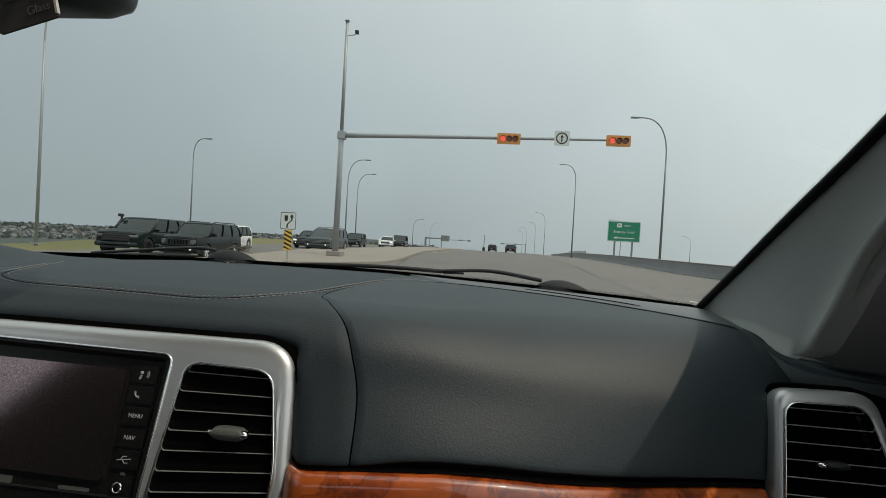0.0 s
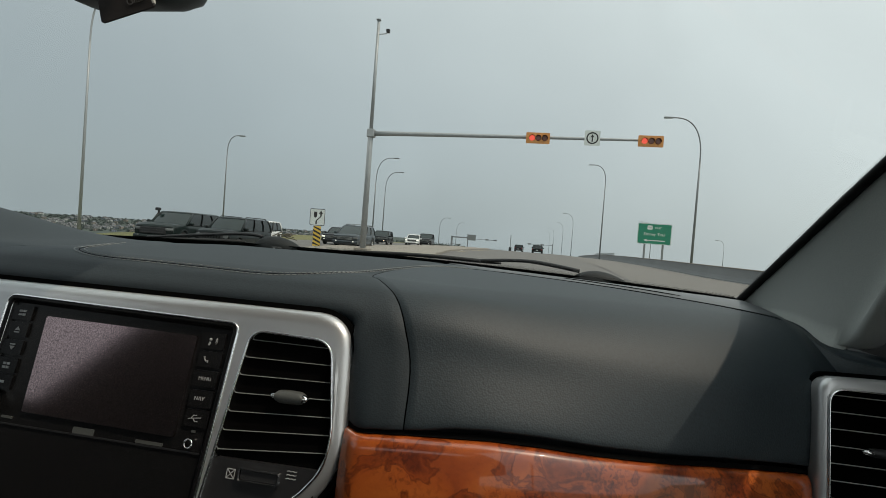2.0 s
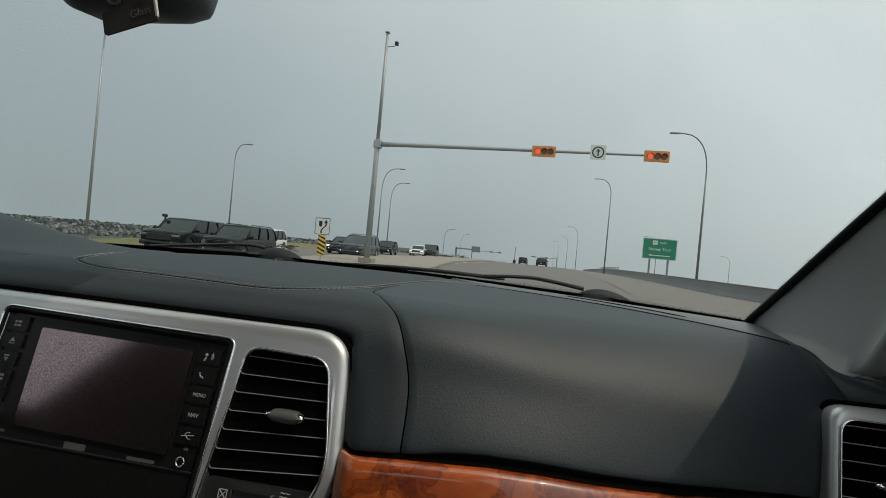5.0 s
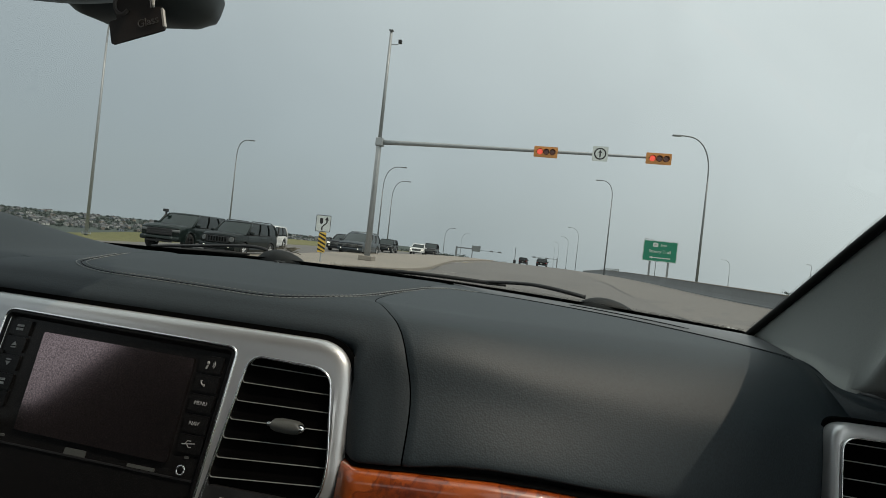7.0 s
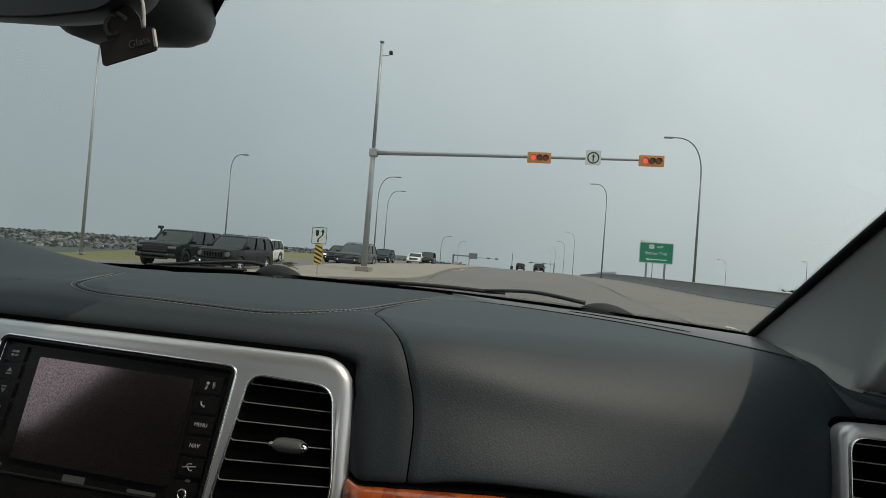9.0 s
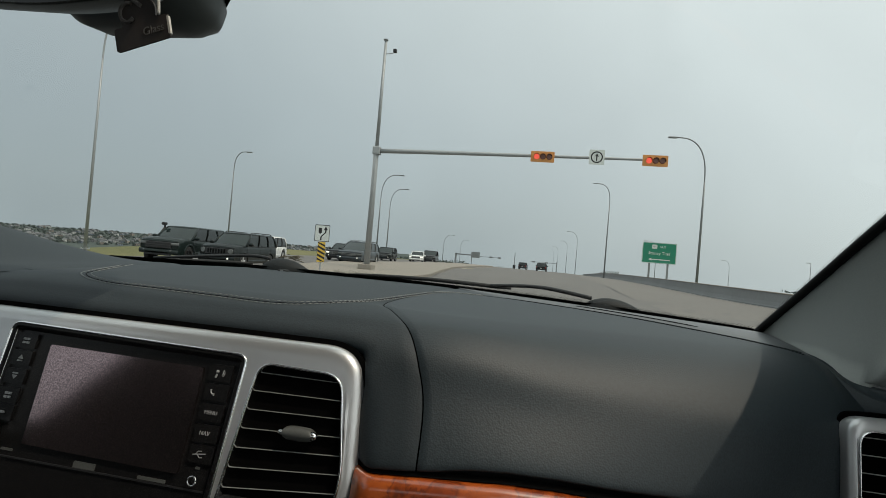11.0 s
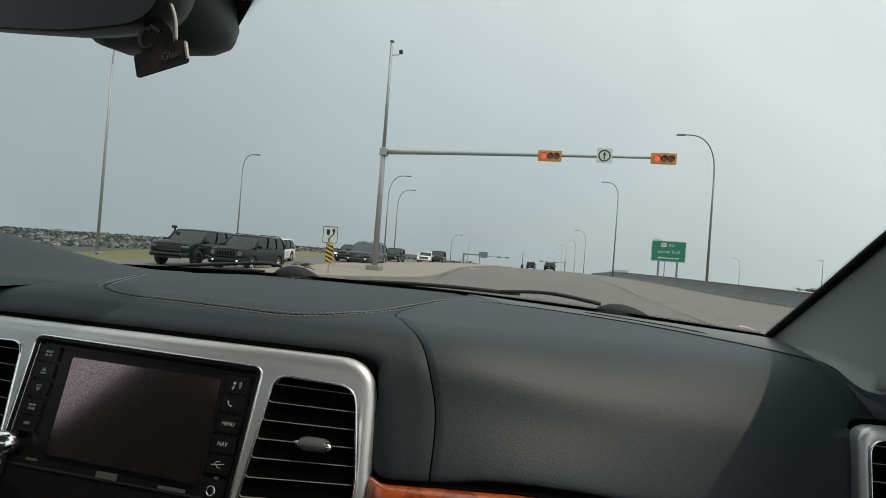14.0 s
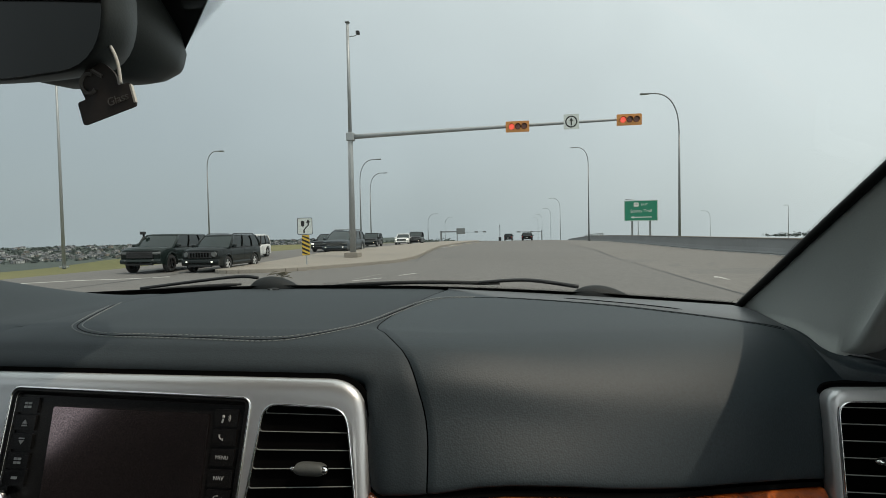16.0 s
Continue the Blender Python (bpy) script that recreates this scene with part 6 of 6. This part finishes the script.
        for ay in axles:
            bm = bmesh.new()
            arc = [radians(v2) for v2 in range(-8, 189, 14)]
            grid(bm, [[Vector((side * (hw + d), ay + r * q * math.cos(a), r + r * q * math.sin(a))) for a in arc] for d, q in ((-0.10, 1.16), (0.022, 1.17), (0.026, 1.27), (-0.004, 1.33))])
            piece("arch_flare", bm, BLACK if cladding else body_mat, smoothed=True)
            wheel(v, side * (hw - 0.10), ay, r, side, rim)
    # nose
    gz0, gz1 = zn * 0.60, zn * 0.86
    piece("grille", cross_bar(-hw * 0.62, hw * 0.62, y0 - 0.02, y0 + 0.10, gz0, gz1), BLACK)
    if lamps == "round":
        for k in range(7):
            xx = -hw * 0.44 + hw * 0.88 * k / 6
            piece("grille_slot", boxed(xx - 0.030, xx + 0.030, y0 - 0.028, y0, gz0 + 0.05, gz1 - 0.03), GAP)
            piece("grille_bar", boxed(xx + 0.040, xx + 0.052, y0 - 0.032, y0, gz0 + 0.04, gz1 - 0.02), body_mat)
    else:
        for k in range(3):
            zz = gz0 + (gz1 - gz0) * (k + 0.5) / 3
            piece("grille_bar", cross_bar(-hw * 0.58, hw * 0.58, y0 - 0.032, y0, zz - 0.014, zz + 0.014, 0.01), SIGNBACK if lamps == "block" else BLACK)
    piece("front_bumper", cross_bar(-hw * 0.97, hw * 0.97, y0 - 0.075, y0 + 0.26, clear + 0.02, zn * 0.57, 0.09), body_mat, smoothed=True, split=50)
    piece("air_intake", cross_bar(-hw * 0.55, hw * 0.55, y0 - 0.082, y0, clear + 0.11, zn * 0.42, 0.02), GAP)
    piece("skid_plate", cross_bar(-hw * 0.6, hw * 0.6, y0 - 0.06, y0 + 0.1, clear - 0.04, clear + 0.05, 0.02), BLACK)
    piece("hood_edge", cross_bar(-hw * 0.9, hw * 0.9, y0 + 0.005, y0 + 0.035, gz1 + 0.012, gz1 + 0.024, 0.004), GAP)
    for side in (-1, 1):
        bm = bmesh.new()
        xx = side * hw * 0.76
        if lamps == "round":
            bmesh.ops.create_cone(bm, cap_ends=True, segments=20, radius1=0.125, radius2=0.105, depth=0.06, matrix=Matrix.Translation((xx * 0.97, y0 - 0.005, (gz0 + gz1) / 2 + 0.03)) @ Matrix.Rotation(radians(90), 4, "X"))
        else:
            bm.free()
            bm = cross_bar(xx - 0.17, xx + 0.17, y0 - 0.012, y0 + 0.22, gz1 - 0.15, gz1 - 0.01, 0.05, 8)
        piece("headlight", bm, LAMPLIT if lit else LAMPGLASS, smoothed=True, split=40)
        bm = bmesh.new()
        bmesh.ops.create_cone(bm, cap_ends=True, segments=12, radius1=0.042, radius2=0.038, depth=0.03, matrix=Matrix.Translation((side * hw * 0.66, y0 - 0.085, clear + 0.19)) @ Matrix.Rotation(radians(90), 4, "X"))
        piece("fog_lamp", bm, LAMPLIT if lamps in ("round", "block") else LAMPGLASS)
        piece("tail_light", boxed(side * hw * 0.84 - 0.09, side * hw * 0.84 + 0.09, y1 - 0.16, y1 + 0.012, zb * 0.74, zb * 0.97, bevel=0.02), TAIL)
    piece("rear_bumper", cross_bar(-hw * 0.96, hw * 0.96, y1 - 0.20, y1 + 0.07, clear + 0.06, zb * 0.52, 0.06), BLACK if cladding else body_mat, smoothed=True, split=50)
    piece("number_plate", boxed(-0.15, 0.15, y1 + 0.0, y1 + 0.08, zb * 0.58, zb * 0.58 + 0.13), PLATE)
    if rack:
        for side in (-1, 1):
            bm = bmesh.new()
            tube(bm, [(side * hw * 0.72, ys1 + 0.22, H - 0.03), (side * hw * 0.72, ys1 + 0.34, H + 0.03), (side * hw * 0.72, ye1 - 0.28, H + 0.03), (side * hw * 0.72, ye1 - 0.14, H - 0.03)], 0.022, 6)
            part("roof_rail", bm, BLACK, v)
        if rack == "bars":
            for yy in (ys1 + 0.6, ye1 - 0.6):
                part("rack_bar", boxed(-hw * 0.76, hw * 0.76, yy - 0.03, yy + 0.03, H + 0.06, H + 0.10), GALV, v)
    return v


runner = vehicle("suv", "charcoal off-road suv with a snorkel waiting in traffic", "car", -15.62, 20.6, 7, 4.80, 1.92, 1.80, CHARCOAL, belt=0.635, hood=0.25, nose=0.655, screen=0.11, tail=0.07, lamps="tough", r=0.415, clear=0.42, rim=BLACK)
bm = bmesh.new()
tube(bm, [(-0.86, -1.15, 1.05), (-0.90, -1.0, 1.25), (-0.84, -0.66, 1.66), (-0.84, -0.67, 1.82)], 0.05, 8)
box(bm, -0.93, -0.75, -0.83, -0.60, 1.78, 1.92, bevel=0.03)
part("snorkel", bm, BLACK, runner)
vehicle("suv", "dark grey boxy suv with round headlamps", "car", -12.95, 20.7, 4, 4.41, 1.78, 1.72, DARKGREY, belt=0.63, hood=0.25, nose=0.64, screen=0.10, tail=0.06, lamps="round", r=0.36, clear=0.30, rack=True, bow=0.11)
vehicle("suv", "white suv behind the dark boxy suv", "car", -15.9, 27.85, 8, 4.1, 1.72, 1.55, WHITECAR)
vehicle("minivan", "blue-grey minivan with a roof rack", "car", -11.6, 33.0, 2, 4.9, 1.9, 1.62, BLUEGREY, belt=0.58, hood=0.17, nose=0.56, screen=0.21, tail=0.05, rack="bars")
vehicle("car", "black car in the turning lane", "car", -13.85, 36.0, 3, 4.4, 1.75, 1.42, BLACKCAR, belt=0.58, lit=True)
vehicle("car", "dark hatchback further down the queue", "car", -14.3, 49.0, 5, 4.1, 1.75, 1.5, DARKGREY)
vehicle("car", "white car far down the queue", "car", -13.1, 58.5, 5, 4.5, 1.8, 1.4, WHITECAR, lit=True)
vehicle("suv", "black suv far down the queue", "car", -11.9, 60.0, 5, 4.6, 1.85, 1.65, BLACKCAR)
vehicle("suv", "dark suv driving ahead on the road", "car", -0.85, 106.0, 176, 4.6, 1.8, 1.6, BLACKCAR, belt=0.6)
vehicle("sedan", "dark grey car driving ahead in the next lane", "car", 2.35, 82.0, 176, 4.5, 1.8, 1.45, DARKGREY, rear_len=0.12, tail=0.12)

# ---- the town across the valley ----
# siding and roof tones muted and blued to carry the smoke haze
WALLS = [mat("hazed_siding_" + n, c, 0.8, grain=0.2, scale=2, objvar=0.2) for n, c in (("grey", (0.21, 0.22, 0.225)), ("white", (0.42, 0.43, 0.42)), ("tan", (0.25, 0.225, 0.195)), ("blue", (0.17, 0.20, 0.23)))]
ROOFS = mat("hazed_shingles", (0.125, 0.13, 0.135), 0.9, grain=0.3, scale=3, objvar=0.3)
PANE = mat("house_window", (0.05, 0.06, 0.07), 0.2)


def house_master(w, d, h, wall_mat):
    ob = thing("house", "two-storey house in the town across the valley", "house", "town houses", at=(-700, 700, -40))
    part("wall", boxed(-w / 2, w / 2, -d / 2, d / 2, 0, h), wall_mat, ob)
    bm = bmesh.new()
    prism(bm, [(-w / 2 - 0.5, h - 0.1), (w / 2 + 0.5, h - 0.1), (0, h + w * 0.32)], d + 0.8, Matrix.Translation((0, -d / 2 - 0.4, 0)))
    part("roof", bm, ROOFS, ob)
    for px in (-w * 0.25, w * 0.25):
        for pz in (1.0, h * 0.55):
            part("window", boxed(px - 0.9, px + 0.9, -d / 2 - 0.05, -d / 2 + 0.05, pz, pz + 1.4), PANE, ob)
    return ob


rng = random.Random(5)
masters = [house_master(rng.uniform(10, 13), rng.uniform(9, 13), rng.uniform(5.0, 6.6), m) for m in WALLS]


def slope_at(u, v):
    """A place on the far slope: u along the town, v up the hill."""
    x = -1120 + 700 * u
    y = 660 + 260 * v + 240 * u
    z = -44 + 20 * u + (29 - 13 * u) * v
    return 1.6 * x, 1.6 * y, 1.6 * z - 0.8


for k in range(340):
    u, v = rng.random(), rng.random() ** 1.3
    x, y, z = slope_at(u, v)
    copy_thing(masters[k % 4], pose(x, y, z, 0, 0, rng.choice((0, 90, 35, 50, 20)) + rng.uniform(-8, 8)))
for k, mm in enumerate(masters):
    x, y, z = slope_at(0.15 + 0.2 * k, 0.4)
    mm.matrix_basis = pose(x, y, z, 0, 0, 40)
bm = bmesh.new()
rows = []
for j in range(9):
    v = j / 8 * 1.25 - 0.15
    rows.append([Vector(slope_at(u, v)) + Vector((0, 0, -0.3)) for u in (i / 20 * 1.5 - 0.25 for i in range(21))])
rows.append([p + Vector((-80, 200, -30)) for p in rows[-1]])
rows.insert(0, [p + Vector((150, -260, -30)) for p in rows[0]])
grid(bm, rows)
tagged(part("backdrop_slope", bm, HAZED_LEAF, smooth=True), "grassy slope that carries the far town, greyed by painted haze", "hillside", kind="structure")


def clump(bm, x, y, z, w, h, n, rr):
    for _ in range(n):
        a, q = rr.uniform(0, 6.28), rr.random()
        zz = z + h * rr.random()
        s = w * (0.17 + 0.2 * rr.random()) * (1.15 - (zz - z) / h * 0.8)
        px, py = x + w * 0.4 * q * math.cos(a), y + w * 0.4 * q * math.sin(a)
        vs = [bm.verts.new((px + s * rr.uniform(-1, 1), py + s * rr.uniform(-1, 1), zz + s * rr.uniform(-1, 1) * 0.8)) for _ in range(4)]
        for t in ((0, 1, 2), (0, 2, 3), (0, 3, 1), (1, 3, 2)):
            bm.faces.new([vs[i] for i in t])


bm = bmesh.new()
for k in range(2500):
    u, v = rng.uniform(-0.2, 1.12), rng.random() * 1.1 - 0.02
    x, y, z = slope_at(u, v)
    tall = rng.random() < 0.3
    clump(bm, x, y, z, rng.uniform(4, 6) if tall else rng.uniform(8, 14), rng.uniform(7, 10) if tall else rng.uniform(4, 6.5), 20, rng)
tagged(part("town_trees", bm, HAZED_LEAF), "trees between the houses of the far town, greyed by painted haze", "trees", kind="stuff")
bm = bmesh.new()
for k in range(420):
    x = rng.uniform(400, 900)
    y = 820 + rng.uniform(-30, 60)
    clump(bm, 2.2 * x, 2.2 * y, 2.2 * (-13 + 7 * smooth(420, 600, x)), rng.uniform(9, 18), rng.uniform(5, 14), 14, rng)
for k in range(160):
    x = rng.uniform(-420, -120)
    clump(bm, x, 1000 + rng.uniform(-30, 60), -16, rng.uniform(7, 14), rng.uniform(4, 9), 6, rng)
tagged(part("far_trees", bm, HAZED_LEAF), "far line of trees on the plain, greyed by painted haze", "trees", kind="stuff")



# ---- what the car has driven past, now behind it ----
BEHIND = -0.19
passed = thing("sign_gantry", "galvanised truss gantry with three green direction signs", "sign gantry", at=(-7.0, -150.0, BEHIND))
for px in (-14.5, 18.5):
    bm = bmesh.new()
    tube(bm, [(px, 0, 0.3), (px, 0, 8.2)], [0.36, 0.30], 14)
    part("post", bm, GALV, passed, smooth=True)
    part("footing", boxed(px - 0.7, px + 0.7, -0.7, 0.7, -0.3, 0.6, bevel=0.05), CONCRETE, passed, "concrete footing")
for pz in (6.2, 8.0):
    bm = bmesh.new()
    tube(bm, [(-14.5, 0, pz), (18.5, 0, pz)], 0.20, 12)
    part("chord", bm, GALV, passed, smooth=True)
for k in range(9):
    px = -12.4 + 3.4 * k
    bm = bmesh.new()
    tube(bm, [(px, 0, 6.2), (px, 0, 8.0)], 0.05, 6)
    tube(bm, [(px, 0, 6.2 if k % 2 else 8.0), (px + 1.7, 0, 8.0 if k % 2 else 6.2)], 0.05, 6)
    part("brace", bm, GALV, passed)
for x0, x1, top_line, name_line, arrows in ((3.0, 6.2, "EAST", "Stoney Trail", (4.5,)), (6.26, 11.6, "Beddington Trail", "SOUTH", (7.7, 10.2)), (11.66, 14.9, "WEST", "Stoney Trail", (13.3,))):
    bm = bmesh.new()
    prism(bm, round_rect(x0, x1, 5.9, 8.3, 0.12, 4), 0.05, Matrix.Translation((0, -0.35, 0)))
    panel = part("sign_panel", bm, SIGNG, passed, "green panel with white lettering")
    bm = bmesh.new()
    ring(bm, round_rect(x0 + 0.03, x1 - 0.03, 5.93, 8.27, 0.11, 4), round_rect(x0 + 0.09, x1 - 0.09, 5.99, 8.21, 0.08, 4), Matrix.Translation((0, -0.35, 0)), [(0, 0.006), (1, 0.006)])
    part("white_border", bm, SIGNW, panel)
    lettering("print", top_line, 0.42, SIGNW, panel, Matrix.Translation(((x0 + x1) / 2 + (0.3 if len(top_line) < 5 else 0), -0.358, 7.75)) @ UPRIGHT)
    lettering("print", name_line, 0.42 if len(name_line) > 6 else 0.3, SIGNW, panel, Matrix.Translation(((x0 + x1) / 2, -0.358, 7.1)) @ UPRIGHT)
    if len(top_line) < 5:
        bm = bmesh.new()
        prism(bm, round_rect(x0 + 0.75, x0 + 1.25, 7.5, 8.0, 0.12, 4), 0.006, Matrix.Translation((0, -0.358, 0)))
        lettering("print", "201", 0.24, SIGNINK, part("route_shield", bm, SIGNW, panel), Matrix.Translation((x0 + 1.0, -0.366, 7.75)) @ UPRIGHT)
    for ax in arrows:
        bm = bmesh.new()
        slant = {4.5: radians(-25), 13.3: radians(25)}.get(ax, radians(180))
        prism(bm, [(-0.06, -0.26), (0.06, -0.26), (0.06, 0.02), (0.24, -0.06), (0, 0.28), (-0.24, -0.06), (-0.06, 0.02)], 0.006, Matrix.Translation((ax, -0.358, 6.4)) @ Matrix.Rotation(slant, 4, "Y"))
        part("printed_arrow", bm, SIGNW, panel)
TRAFFIC.append(passed)

exit_sign = thing("exit_sign", "small green exit sign with a white arrow", "road sign", at=(13.5, -70.0, BEHIND))
bm = bmesh.new()
tube(bm, [(0, 0.05, 0), (0, 0.05, 2.6)], 0.05, 8)
part("post", bm, GALV, exit_sign)
bm = bmesh.new()
prism(bm, round_rect(-0.9, 0.9, 1.6, 3.4, 0.1, 4), 0.02)
panel = part("sign_panel", bm, SIGNG, exit_sign)
lettering("print", "EXIT", 0.6, SIGNW, panel, Matrix.Translation((0, -0.008, 2.95)) @ UPRIGHT)
bm = bmesh.new()
prism(bm, [(-0.07, -0.4), (0.07, -0.4), (0.07, 0.05), (0.26, -0.05), (0, 0.38), (-0.26, -0.05), (-0.07, 0.05)], 0.006, Matrix.Translation((0, -0.008, 2.15)) @ Matrix.Rotation(radians(45), 4, "Y"))
part("printed_arrow", bm, SIGNW, panel)
TRAFFIC.append(exit_sign)

speed_sign = thing("speed_sign", "amber exit speed sign on a thin post", "road sign", at=(14.0, -128.0, BEHIND))
bm = bmesh.new()
tube(bm, [(0, 0.05, 0), (0, 0.05, 2.8)], 0.05, 8)
part("post", bm, GALV, speed_sign)
bm = bmesh.new()
prism(bm, round_rect(-0.45, 0.45, 1.6, 2.9, 0.06, 4), 0.02)
panel = part("sign_panel", bm, SIGNYEL, speed_sign)
lettering("print", "EXIT", 0.32, SIGNINK, panel, Matrix.Translation((0, -0.008, 2.65)) @ UPRIGHT)
lettering("print", "40", 0.62, SIGNINK, panel, Matrix.Translation((0, -0.008, 2.1)) @ UPRIGHT)
TRAFFIC.append(speed_sign)

for px, py in ((14.6, -40), (14.6, -85), (14.6, -135), (-21.5, -50), (-21.5, -110), (-21.5, -165)):
    street_lamp(px, py, 10.5, -2.4 if px > 0 else 2.4, base=LOW)

tops = []
for px, py in ((-62, -52), (-28, -60), (36, -74)):
    pole = thing("utility_pole", "weathered wooden utility pole carrying power lines", "utility pole", "utility poles", at=(px, py, BEHIND + (0 if px > -50 else -2.5) - (3.0 if px > 20 else 0)))
    bm = bmesh.new()
    tube(bm, [(0, 0, -0.5), (0, 0, 12.5)], [0.19, 0.13], 10)
    part("pole", bm, WOODPOLE, pole, smooth=True)
    part("crossarm", boxed(-0.07, 0.07, -1.2, 1.2, 11.6, 11.75), WOODPOLE, pole)
    tops.append([pole.matrix_basis @ Vector((0, dy, 11.85)) for dy in (-1.1, 0.0, 1.1)])
    for dy in (-1.1, 0.0, 1.1):
        bm = bmesh.new()
        bmesh.ops.create_cone(bm, cap_ends=True, segments=8, radius1=0.05, radius2=0.03, depth=0.14, matrix=Matrix.Translation((0, dy, 11.8)))
        part("insulator", bm, GALV, pole)
    TRAFFIC.append(pole)
for a, b in zip(tops, tops[1:]):
    for p, q in zip(a, b):
        wire = thing("power_line", "thin sagging power line between wooden poles", "cable", "power lines")
        bm = bmesh.new()
        tube(bm, [p.lerp(q, k / 16) - Vector((0, 0, 1.2 * math.sin(math.pi * k / 16))) for k in range(17)], 0.018, 5)
        part("wire", bm, POLEDARK, wire)
        TRAFFIC.append(wire)

tower = thing("phone_tower", "tall pale phone mast with antenna panels", "mast", at=(55.0, -95.0, -4.0))
bm = bmesh.new()
tube(bm, [(0, 0, 0), (0, 0, 30)], [0.55, 0.35], 14)
part("pole", bm, GALV, tower, smooth=True)
for level in (22.5, 25.0, 28.0):
    for k in range(6):
        a = k * math.pi / 3
        bm = bmesh.new()
        box(bm, -0.15, 0.15, -0.1, 0.1, -0.9, 0.9, bevel=0.02)
        bm.transform(Matrix.Translation((0.85 * math.cos(a), 0.85 * math.sin(a), level)) @ Matrix.Rotation(a + math.pi / 2, 4, "Z"))
        part("antenna", bm, SIGNBACK, tower)
        bm = bmesh.new()
        tube(bm, [(0, 0, level), (0.8 * math.cos(a), 0.8 * math.sin(a), level)], 0.04, 6)
        part("bracket", bm, GALV, tower)
TRAFFIC.append(tower)

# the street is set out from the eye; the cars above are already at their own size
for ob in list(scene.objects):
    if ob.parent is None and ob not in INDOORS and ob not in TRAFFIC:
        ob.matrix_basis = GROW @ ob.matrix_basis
